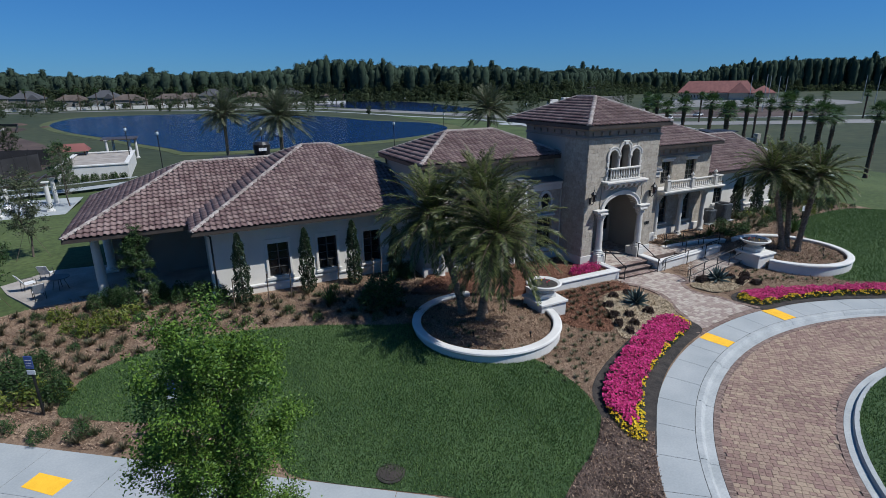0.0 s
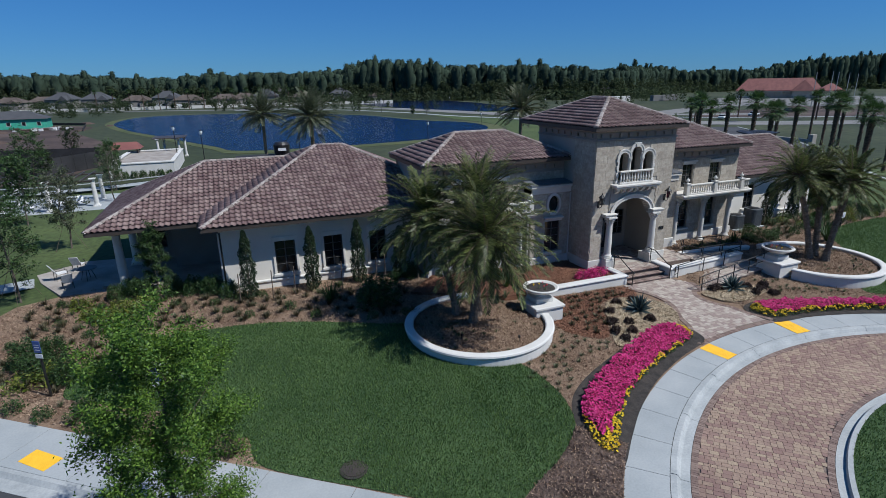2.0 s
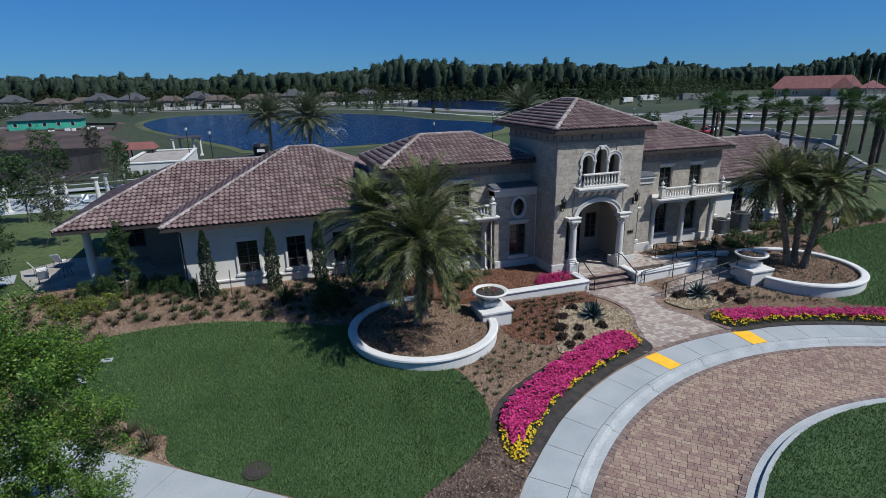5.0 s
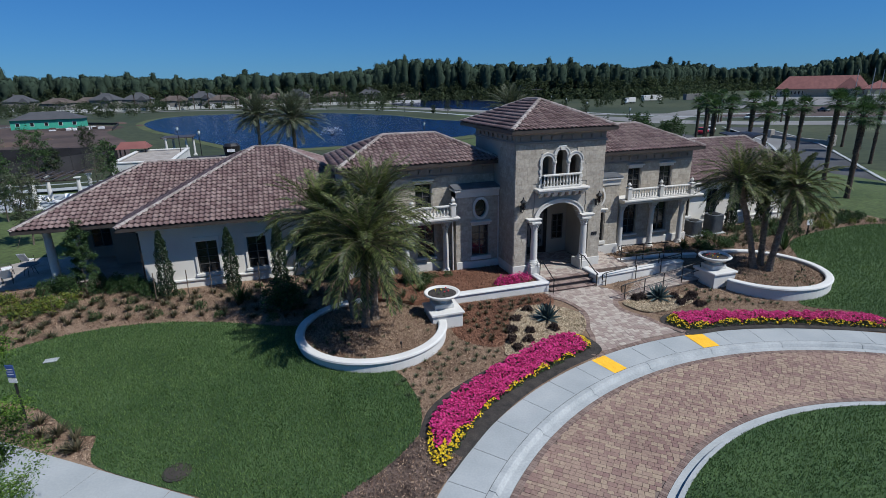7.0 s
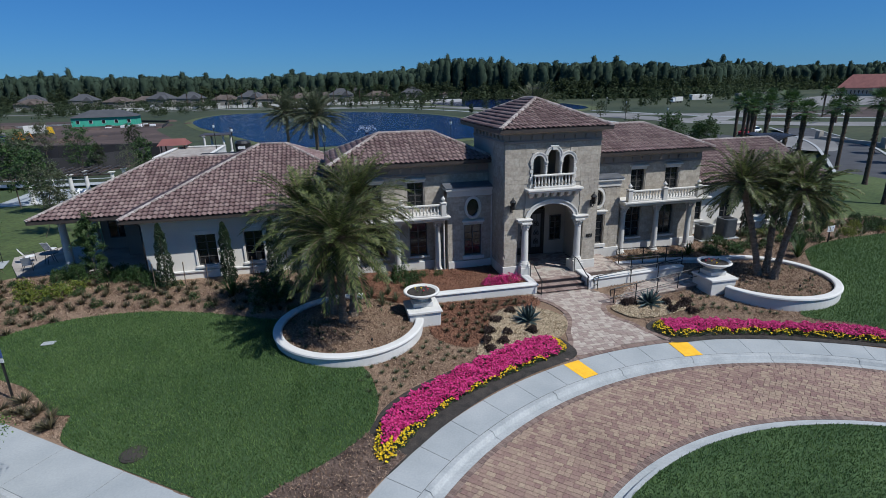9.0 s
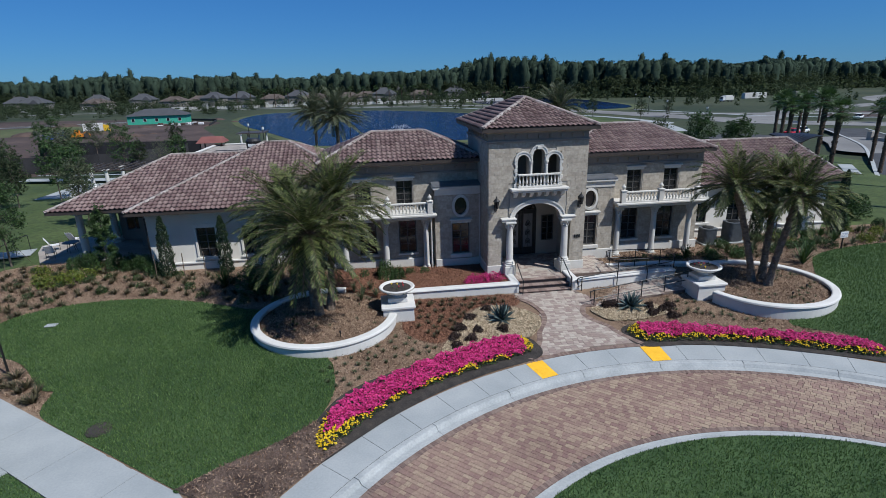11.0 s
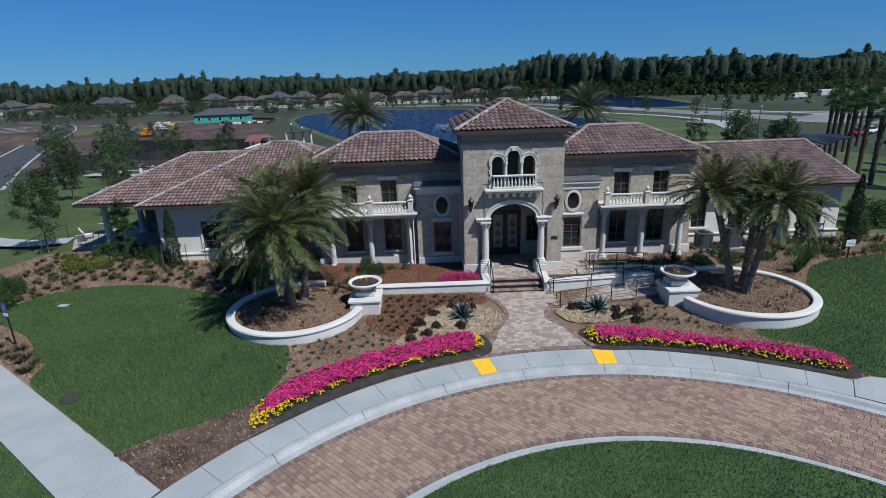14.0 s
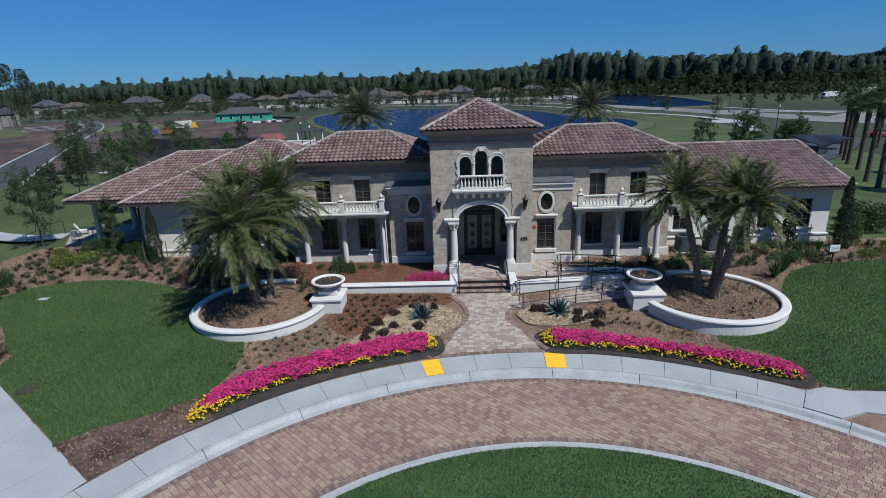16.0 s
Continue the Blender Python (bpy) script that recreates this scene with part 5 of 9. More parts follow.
garden_wall([(-8.2, -1.85), (-1.75, -1.85), (-1.75, -0.55)], 0.34, 0.35, 1.38, "white plaster wall edging the raised flower bed")
garden_wall([(1.68, -0.6), (1.68, -2.05), (8.0, -1.55)], 0.34, 0.35, 1.42, "white plaster wall along the entrance ramp")
garden_wall([(4.7, 0.35), (8.1, 0.2), (10.2, -0.4)], 0.26, 0.6, 1.24, "low white plaster kerb behind the upper ramp")


# ramp surfaces
def quad_slab(a, b, c, d, t=0.3):
    vs = [a, b, c, d] + [(x, y, z - t) for x, y, z in (a, b, c, d)]
    return Mesh().add(vs, [(0, 1, 2, 3), (7, 6, 5, 4), (0, 4, 5, 1), (1, 5, 6, 2), (2, 6, 7, 3), (3, 7, 4, 0)])


RAMP = [(1.6, -4.25, 0.60), (8.2, -3.5, 0.98), (8.2, -1.75, 0.98), (1.6, -2.24, 0.62)]
RAMP2 = [(4.4, -1.65, 1.25), (8.2, -1.35, 1.0), (8.2, 0.1, 1.0), (4.4, 0.25, 1.25)]
solid("ramp_lower", quad_slab(*[(x, y, z - 0.02) for x, y, z in RAMP]), M_SAND, "paved lower ramp", kind="structure", at=pose(0, 0, DZ))
solid("ramp_upper", quad_slab(*[(x, y, z - 0.02) for x, y, z in RAMP2]), M_SAND, "paved upper ramp", kind="structure", at=pose(0, 0, DZ))
rail([(1.75, -4.2, 1.1), (1.72, -4.2, 1.45), (1.95, -4.2, 1.52), (7.7, -3.5, 1.92), (7.9, -3.45, 1.9)], [(1.95 + 1.43 * k, -4.2 + 0.175 * k, 0.6 + 0.085 * k, 1.52 + 0.1 * k) for k in range(5)], "black tubular handrail along the lower ramp")
rail([(1.75, -2.35, 1.15), (1.72, -2.35, 1.48), (1.95, -2.33, 1.56), (7.6, -1.9, 1.95)], [(2.0, -2.33, 0.62, 1.56), (4.2, -2.16, 0.76, 1.7), (6.1, -2.02, 0.88, 1.83)], "black tubular handrail beside the ramp wall")
rail([(4.3, -0.3, 2.0), (4.2, -1.75, 2.2), (4.4, -1.8, 2.25), (8.0, -1.55, 2.1), (8.3, -1.0, 2.1)], [(4.4, -1.8, 1.3, 2.25), (6.2, -1.68, 1.3, 2.18), (8.0, -1.55, 1.3, 2.1)], "black tubular handrail on the ramp wall")
rail([(4.6, 0.1, 1.8), (4.5, 0.12, 2.15), (4.75, 0.12, 2.22), (8.0, 0.0, 2.1), (8.2, -0.1, 2.08)], [(4.75, 0.12, 1.2, 2.22), (6.4, 0.06, 1.1, 2.16), (8.0, 0.0, 1.0, 2.1)], "black tubular handrail along the upper ramp")

# urns on pedestals
def urn(x, y, s):
    t = thing("garden_urn", (x, y, DZ + 0.03), "large white bowl urn on a square pedestal, planted", "urn", "pedestal urns")
    part("pedestal", Mesh().soft_box(-0.78, 0.78, -0.78, 0.78, 0.3, 1.42, 0.02).soft_box(-0.86, 0.86, -0.86, 0.86, 1.42, 1.56, 0.03), M_WHITE, t)
    part("upper_block", Mesh().soft_box(-0.5, 0.5, -0.3, 0.7, 1.56, 1.8, 0.02), M_WHITE, t)
    part("bowl", Mesh().lathe([(0.30, 1.8), (0.32, 1.84), (0.24, 1.88), (0.22, 1.92), (0.40, 1.97), (0.66, 2.08), (0.82, 2.2), (0.90, 2.23), (0.92, 2.29), (0.88, 2.33), (0.80, 2.32), (0.72, 2.24), (0.0, 2.22)], 0, 0.15, 32), M_WHITE, t, smooth=True)
    part("soil", Mesh().lathe([(0.73, 2.24), (0.6, 2.27), (0.0, 2.29)], 0, 0.15, 24, cap=False), M_SOIL, t, "dark soil with a few small flowers")
    for k in range(7):
        a, q = 2.4 * k + s, 0.18 + 0.05 * k
        fl = part("urn_bloom", Mesh().lathe([(0.012, 0.0), (0.012, 0.06), (0.05, 0.09), (0.03, 0.11), (0.0, 0.1)], q * math.cos(a), 0.15 + q * math.sin(a), 7, z=2.27), (M_RED, M_YFLOWER, M_LEAF)[k % 3], t)
    return t


urn(-8.5, -3.75, -1)
urn(8.35, -3.95, 1)
part("number_plate", Mesh().box(2.32, 2.40, -0.07, -0.045, 3.22, 3.42).box(2.46, 2.54, -0.07, -0.045, 3.22, 3.42).box(2.60, 2.68, -0.07, -0.045, 3.22, 3.42), M_IRON, club, "dark plain bars where the number stands")
part("warning_plate", Mesh().slab_xz([(3.27, 3.42), (3.42, 3.27), (3.57, 3.42), (3.42, 3.57)], 2.13, 2.15), M_RED, club, "small red diamond plate")
for x in (-6.0, -2.98):
    part("downspout", Mesh().tube([(x, 2.08 if x < -5 else 2.12, 0.95), (x, 2.08 if x < -5 else 2.12, 5.7)], 0.045, 8), M_TRIM, club)
part("downspout", Mesh().tube([(-23.55, 4.95, 1.1), (-23.55, 4.95, 4.7), (-23.75, 4.5, 4.95)], 0.05, 8), M_DARK, club)

# ---- planting ----
def height_np(x, y):
    d = np.minimum(np.hypot(x - CX, y - CY) - R_WALK, 0.596 * x + 0.803 * y - SIDE_IN)
    return 0.14 + 0.70 * np.clip(d / 11.0, 0, 1)


def in_poly(x, y, poly):
    hit = np.zeros(len(x), bool)
    for i in range(len(poly)):
        (x0, y0), (x1, y1) = poly[i], poly[i - 1]
        if y0 == y1:
            continue
        hit ^= ((y0 > y) != (y1 > y)) & (x < (x1 - x0) * (y - y0) / (y1 - y0) + x0)
    return hit


def strew(poly, per_m2, rg, away=()):
    """Even random places inside an outline."""
    p = np.array(poly)
    lo, hi = p.min(0), p.max(0)
    n = int(per_m2 * np.prod(hi - lo))
    x, y = rg.uniform(lo[0], hi[0], n), rg.uniform(lo[1], hi[1], n)
    keep = in_poly(x, y, poly)
    for q in away:
        keep &= ~in_poly(x, y, q)
    return x[keep], y[keep]


def flakes(name, x, y, z, rg, size, material, parent=None, label="", tilt=0.5, aspect=3.0):
    """Small flat chips lying at odd angles."""
    n = len(x)
    a = rg.uniform(0, 2 * math.pi, n)
    ln, wd = size * rg.uniform(0.5, 1.4, n), size * rg.uniform(0.5, 1.3, n) / aspect
    t1, t2 = rg.normal(0, tilt, n), rg.normal(0, tilt, n)
    ux, uy = np.cos(a) * ln / 2, np.sin(a) * ln / 2
    vx, vy = -np.sin(a) * wd / 2, np.cos(a) * wd / 2
    uz, vz = t1 * ln / 2, t2 * wd / 2
    zz = z + 0.012 + np.abs(uz) + np.abs(vz)
    vs = np.stack([np.stack([x + s * ux + q * vx, y + s * uy + q * vy, zz + s * uz + q * vz], -1) for s, q in ((-1, -1), (1, -1), (1, 1), (-1, 1))], 1).reshape(-1, 3)
    me = fast_mesh(name, vs, np.arange(4 * n).reshape(-1, 4), material)
    ob = new(name, me)
    if parent:
        ob.parent = parent
    return tagged(ob, label, kind="stuff")


def blades(name, x, y, z, rg, h, w, material, label):
    """Single grass blades, each a leaning sliver."""
    n = len(x)
    a, b = rg.uniform(0, 2 * math.pi, n), rg.uniform(0, 2 * math.pi, n)
    hh = h * rg.uniform(0.6, 1.3, n)
    le = hh * rg.uniform(0.15, 0.8, n)
    vs = np.stack([np.stack([x - np.cos(a) * w, y - np.sin(a) * w, z - 0.01], -1), np.stack([x + np.cos(a) * w, y + np.sin(a) * w, z - 0.01], -1),
                   np.stack([x + np.cos(b) * le, y + np.sin(b) * le, z + hh], -1)], 1).reshape(-1, 3)
    return solid(name, fast_mesh(name, vs, np.arange(3 * n).reshape(-1, 3), material), None, label, "grass", kind="stuff")


rg = np.random.default_rng(11)
for poly, nm, per in ((lawn_l, "grass_left", 560), (lawn_r, "grass_right", 380)):
    x, y = strew(poly, per, rg)
    blades(nm, x, y, height_np(x, y) + 0.03, rg, 0.085, 0.017, M_BLADE, "short mown green grass blades")
x, y = strew(isle, 380, rg)
blades("grass_island", x, y, np.full(len(x), 0.13), rg, 0.085, 0.017, M_BLADE, "short mown green grass blades")

# planted beds
bed_pink_l = smooth_loop([(-11.85, -13.1), (-11.85, -12.5), (-11.5, -11.5), (-10.8, -10.55), (-9.3, -9.5), (-6.4, -7.95), (-4.5, -7.05), (-3.3, -6.85), (-2.6, -7.3), (-2.75, -8.15), (-4.6, -8.9), (-7.1, -9.95), (-8.95, -11.0), (-10.4, -12.3), (-11.5, -13.45)])
bed_soil_l = smooth_loop([(-12.15, -13.4), (-12.1, -12.3), (-11.75, -11.3), (-11.0, -10.2), (-9.4, -9.1), (-6.4, -7.7), (-4.5, -6.8), (-3.2, -6.55), (-2.35, -7.1), (-2.35, -8.5), (-4.55, -9.32), (-6.95, -10.4), (-9.0, -11.72), (-10.45, -12.93), (-11.85, -14.12)])
bed_pink_r = smooth_loop([(2.4, -7.1), (3.3, -6.7), (5.2, -7.2), (7.78, -8.2), (9.88, -8.95), (11.37, -9.6), (12.4, -10.3), (12.5, -11.0), (12.0, -11.3), (11.1, -10.85), (9.45, -10.0), (7.5, -9.15), (4.9, -8.45), (2.9, -8.15)])
bed_soil_r = smooth_loop([(2.2, -6.9), (3.3, -6.4), (5.3, -6.9), (7.9, -7.9), (10.0, -8.65), (11.6, -9.3), (12.7, -10.2), (12.75, -11.3), (12.1, -11.72), (11.15, -11.2), (9.5, -10.38), (7.5, -9.5), (4.9, -8.73), (2.5, -8.43)])
gravel_l = smooth_loop([(-6.75, -7.6), (-6.2, -6.5), (-5.6, -5.6), (-5.1, -4.6), (-4.4, -3.8), (-3.4, -3.45), (-2.2, -3.9), (-1.45, -4.7), (-1.4, -5.5), (-1.8, -6.3), (-2.5, -6.9), (-3.4, -6.65), (-4.8, -7.1), (-6.0, -7.7)])
gravel_r = smooth_loop([(1.55, -4.7), (2.0, -5.8), (2.9, -6.1), (4.2, -6.0), (5.4, -5.6), (5.1, -4.6), (3.8, -4.35), (2.3, -4.4)])
red_bed = smooth_loop([(-8.0, -2.3), (-5.0, -2.2), (-2.0, -2.3), (-2.1, -3.5), (-3.6, -3.3), (-4.8, -3.8), (-5.5, -5.1), (-6.5, -6.7), (-7.4, -6.6), (-8.3, -5.6), (-8.3, -4.2)])
dark_bed = [(-13.58, -16.28), (-16.04, -14.46), (-14.94, -13.8), (-13.8, -13.25), (-12.84, -12.58), (-12.0, -11.8)] + [(x, y) for x, y, _ in arc(CX, CY, R_WALK + 0.02, 132.8, 146.0, 8)]
sheet("ground_bed_left", bed_soil_l, M_SOIL, "dark soil of the flower bed", dz=0.035, step=1.0)
sheet("ground_bed_right", bed_soil_r, M_SOIL, "dark soil of the flower bed", dz=0.035, step=1.0)
sheet("ground_gravel_left", gravel_l, M_GRAVEL, "pale pea gravel bed", dz=0.05, step=1.0)
sheet("ground_gravel_right", gravel_r, M_GRAVEL, "pale pea gravel bed", dz=0.05, step=1.0)
sheet("ground_red_mulch", red_bed, M_REDMULCH, "dark red shredded mulch", dz=0.02, step=1.0)
sheet("ground_dark_mulch", dark_bed, M_DARKMULCH, "dark brown mulch corner", dz=0.04, step=1.0)
raised = [(-8.2, -1.7), (-1.9, -1.7), (-1.9, -0.1), (-3.0, -0.1), (-3.0, 2.1), (-5.8, 2.1), (-12.0, 3.0), (-14.0, 1.0), (-9.5, -1.7)]
solid("ground_raised_bed", Mesh().prism(raised, 0.3, 1.0), M_REDMULCH, "red mulch in the raised bed before the tower", kind="structure")
x, y = strew(raised, 300, rg)
flakes("mulch_raised", x, y, np.full(len(x), 1.0), rg, 0.075, M_REDCHIP, label="red bark chips")
for poly, nm, dz in ((gravel_l, "pebbles_left", 0.05), (gravel_r, "pebbles_right", 0.05)):
    x, y = strew(poly, 900, rg)
    flakes(nm, x, y, height_np(x, y) + dz, rg, 0.055, M_PEBBLE, label="pale pebbles", tilt=0.4, aspect=1.3)
x, y = strew(red_bed, 420, rg)
flakes("mulch_red", x, y, height_np(x, y) + 0.02, rg, 0.075, M_REDCHIP, label="red bark chips")
x, y = strew(dark_bed, 480, rg)
flakes("mulch_dark", x, y, height_np(x, y) + 0.04, rg, 0.08, M_DARKMULCH, label="dark bark chips")
x, y = strew(dark_bed, 170, rg)
flakes("mulch_pale", x, y, height_np(x, y) + 0.05, rg, 0.07, M_CHIP, label="pale bark chips on the dark mulch")
front = [(-30.5, 9.4), (-34.3, 8.4), (-37.2, 3.1), (-36.2, 1.0), (-28, -5.5), (-13.7, -16.2), (-9, -11.5), (0, -8.2), (8, -9.4), (15, -13.6), (24, -12), (30, -4), (30, 5), (12, 5), (-12, 5), (-23.6, 5), (-23.6, 7.4)]
x, y = strew(front, 260, rg, (lawn_l, lawn_r, gravel_l, gravel_r, bed_soil_l, bed_soil_r, red_bed, dark_bed, raised, bo + bi[::-1]))
ok = ((np.abs(x) > 2.4) | (y < -9)) & (np.hypot(x - CX, y - CY) > R_WALK + 0.12) & (0.596 * x + 0.803 * y - SIDE_IN > 0.1)
x, y = x[ok], y[ok]
flakes("mulch_chips", x, y, height_np(x, y), rg, 0.075, M_CHIP, label="pale and brown pine bark chips")
for (cx, cy, r), nm in ((PL_L, "mulch_planter_left"), (PL_R, "mulch_planter_right")):
    x, y = strew([(px, py) for px, py, _ in arc(cx, cy, r - 0.32, 0, 360, 40)][:-1], 420, rg)
    f = np.hypot(x - cx, y - cy) / (r - 0.2)
    flakes(nm, x, y, 1.02 - 0.2 * f * f, rg, 0.075, M_CHIP, label="bark chips in the planter")


def heads(name, x, y, z, rg, r, material, label, parent):
    """Flower heads: shallow five-petalled cups facing mostly up."""
    n = len(x)
    up = np.stack([rg.normal(0, 0.45, n), rg.normal(-0.15, 0.45, n), np.ones(n)], -1)
    up /= np.linalg.norm(up, axis=1)[:, None]
    s = np.cross(up, [0.3, 1, 0.1])
    s /= np.linalg.norm(s, axis=1)[:, None]
    t = np.cross(up, s)
    rr = r * rg.uniform(0.7, 1.25, n)
    c = np.stack([x, y, z], -1)
    vs = [c]
    for k in range(5):
        a = 2 * math.pi * k / 5
        vs.append(c + (s * math.cos(a) + t * math.sin(a)) * rr[:, None] + up * (rr * 0.3)[:, None])
    vs = np.stack(vs, 1).reshape(-1, 3)
    i = np.arange(n)[:, None] * 6
    tr = np.concatenate([np.concatenate([i, i + 1 + k, i + 1 + (k + 1) % 5], 1) for k in range(5)])
    return part(name, fast_mesh(name, vs, tr, material), None, parent, label, kind="stuff")


def leaves(x, y, z, rg, ln, wd, up=0.4):
    """Leaf blades as arrays: two triangles each, at random turns."""
    n = len(x)
    d = rg.normal(0, 1, (n, 3))
    d[:, 2] = np.abs(d[:, 2]) * up + rg.normal(0, 0.3, n)
    d /= np.linalg.norm(d, axis=1)[:, None]
    s = np.cross(d, rg.normal(0, 1, (n, 3)))
    s /= np.linalg.norm(s, axis=1)[:, None]
    l, w = ln * rg.uniform(0.6, 1.3, n)[:, None], wd * rg.uniform(0.6, 1.3, n)[:, None]
    c = np.stack([x, y, z], -1)
    vs = np.stack([c - d * l * 0.5, c + s * w * 0.5, c + d * l * 0.5, c - s * w * 0.5], 1).reshape(-1, 3)
    return vs, np.arange(4 * n).reshape(-1, 4)


def flower_bed(outline, name):
    t = thing(name, (0, 0, 0), "bed of magenta flowers edged with yellow ones", "flower bed", "flower beds")
    x, y = strew(outline, 560, rg)
    d = np.hypot(x - CX, y - CY) - R_WALK
    pts = np.array(outline)
    near = np.min(np.hypot(x[:, None] - pts[None, ::2, 0], y[:, None] - pts[None, ::2, 1]), axis=1)
    lump = 0.10 * np.sin(x * 3.1 + np.cos(y * 2.3)) * np.cos(y * 2.7)
    z = height_np(x, y) + 0.06 + np.clip(near * 0.8, 0, 0.22) + lump * np.clip(near, 0, 0.5) + rg.uniform(-0.05, 0.05, len(x))
    is_y = (d < np.where(x > 0, 0.5, 0.62) + 0.08 * np.sin(x * 4)) | ((x < -11.2) & (d < 0.8)) | ((x < -11.5) & (near < 0.25)) | ((x > 11.9) & (d < 0.8)) | ((x > -3.0) & (x < 0) & (near < 0.4)) | ((x > 0) & (x < 3.0) & (near < 0.45))
    p = ~is_y & (rg.uniform(0, 1, len(x)) < 0.80)
    heads("pink_bloom", x[p], y[p], z[p] + 0.05, rg, 0.044, M_PINK, "magenta petunia-like flowers", t)
    q = is_y & (rg.uniform(0, 1, len(x)) < np.where(x > 0, 0.36, 0.5))
    heads("yellow_bloom", x[q], y[q], z[q] + 0.04, rg, 0.036, M_YFLOWER, "small yellow flowers", t)
    xl, yl = strew(outline, 500, rg)
    nl = np.min(np.hypot(xl[:, None] - pts[None, ::2, 0], yl[:, None] - pts[None, ::2, 1]), axis=1)
    vs, fs = leaves(xl, yl, height_np(xl, yl) + 0.05 + np.clip(nl * 0.7, 0, 0.20) * rg.uniform(0.3, 1, len(xl)), rg, 0.09, 0.045)
    part("foliage", fast_mesh("foliage", vs, fs, M_LEAF), None, t, "dark green leaves", kind="stuff")


flower_bed(bed_pink_l, "flower_bed")
flower_bed(bed_pink_r, "flower_bed")


# ---- shrubs: a few patterns, then copies ----
def clump(name, n, r, h, ln, wd, material, label, category, group, up=0.6, seed=1, stems=True):
    """A mound of leaves on a few stems."""
    g = np.random.default_rng(seed)
    t = thing(name, (0, 0, -50), label, category, group)
    a, u, rr = g.uniform(0, 2 * math.pi, n), g.uniform(0, 1, n), g.uniform(0.35, 1, n) ** 0.5
    bump = 1 + 0.25 * np.sin(a * 3 + seed) + 0.15 * np.cos(a * 5)
    x, y = rr * np.cos(a) * np.sqrt(1 - u * u * 0.85) * r * bump, rr * np.sin(a) * np.sqrt(1 - u * u * 0.85) * r * bump
    z = h * (0.08 + 0.92 * u * rr * (0.8 + 0.2 * bump))
    vs, fs = leaves(x, y, z, g, ln, wd, up)
    part("foliage", fast_mesh("foliage", vs, fs, material), None, t)
    if stems:
        st = Mesh()
        for k in range(5):
            b = 2 * math.pi * k / 5 + seed
            st.tube([(0, 0, -0.06), (0.2 * r * math.cos(b), 0.2 * r * math.sin(b), h * 0.35), (0.5 * r * math.cos(b), 0.5 * r * math.sin(b), h * 0.75)], 0.012 + 0.01 * h, 5, 0.005)
        part("stem", st, M_TRUNK, t)
    return t


def tuft(name, n, r, h, w, material, label, category, group, seed=1, curl=0.6):
    """A tuft of arching blades from one root."""
    g = np.random.default_rng(seed)
    t = thing(name, (0, 0, -50), label, category, group)
    vs, fs = [], []
    for k in range(n):
        a, lean = g.uniform(0, 2 * math.pi), g.uniform(0.1, 1.0)
        ln = h * g.uniform(0.7, 1.15)
        d = np.array([math.cos(a), math.sin(a)])
        s = np.array([-d[1], d[0]]) * w / 2
        pts = []
        for q in range(4):
            f = q / 3
            out = r * lean * f ** (1 + 0.3 * curl)
            zz = ln * (f - curl * lean * 0.55 * f * f)
            pts.append((d[0] * (0.04 * r + out), d[1] * (0.04 * r + out), zz, 1 - f ** 2 * 0.9))
        b = len(vs)
        for x, y, zz, wd in pts:
            vs += [(x - s[0] * wd, y - s[1] * wd, zz), (x + s[0] * wd, y + s[1] * wd, zz)]
        fs += [(b + 2 * q, b + 2 * q + 1, b + 2 * q + 3, b + 2 * q + 2) for q in range(3)]
    part("foliage", fast_mesh("foliage", np.array(vs) - (0, 0, 0.02), np.array(fs), material), None, t)
    return t


def cactus_rosette(name, seed):
    """An agave: thick pointed leaves in a rosette."""
    g = np.random.default_rng(seed)
    t = thing(name, (0, 0, -50), "blue-green agave with stiff pointed leaves in gravel", "agave", "agaves")
    m = Mesh()
    for k in range(34):
        a = 2.399 * k
        el = radians(12 + 70 * (k / 34))
        ln = 0.78 * g.uniform(0.85, 1.1)
        d = Vector((math.cos(a) * math.cos(el), math.sin(a) * math.cos(el), math.sin(el)))
        s = Vector((-math.sin(a), math.cos(a), 0))
        u = d.cross(s) * -1
        vs = []
        for f, w in ((0.03, 0.05), (0.3, 0.065), (0.65, 0.05), (1.0, 0.003)):
            c = d * (ln * f) + Vector((0, 0, 0.05 - 0.12 * f * f * math.cos(el)))
            vs += [tuple(c - s * w + u * w * 0.5), tuple(c), tuple(c + s * w + u * w * 0.5), tuple(c - u * w * 0.6)]
        fs = []
        for q in range(3):
            for e in range(4):
                fs.append((q * 4 + e, q * 4 + (e + 1) % 4, q * 4 + 4 + (e + 1) % 4, q * 4 + 4 + e))
        m.add(vs, fs)
    part("leaf", m, M_AGAVE, t)
    return t


P_MOUND = [clump("dark_mound_shrub", 1000, 0.30, 0.38, 0.12, 0.03, M_DARKMOUND, "low dark purple-brown mounded grass in gravel", "ornamental grass", "dark grass mounds", 2.0, k) for k in (1, 2)]
P_GREEN = [clump("green_shrub", 520, 0.42, 0.55, 0.10, 0.04, M_LEAF, "small dark green leafy shrub in mulch", "shrub", "mulch bed shrubs", 0.6, k) for k in (3, 4, 5)]
P_BIG = [clump("round_shrub", 2400, 0.62, 1.3, 0.11, 0.045, M_LEAF, "large dark green round shrub by the wall", "shrub", "wall shrubs", 0.6, k) for k in (6, 7)]
P_YEL = [clump("yellow_green_shrub", 420, 0.5, 0.6, 0.13, 0.05, M_LEAFYEL, "loose yellow-green shrub in mulch", "shrub", "yellow-green shrubs", 1.0, k) for k in (8, 9)]
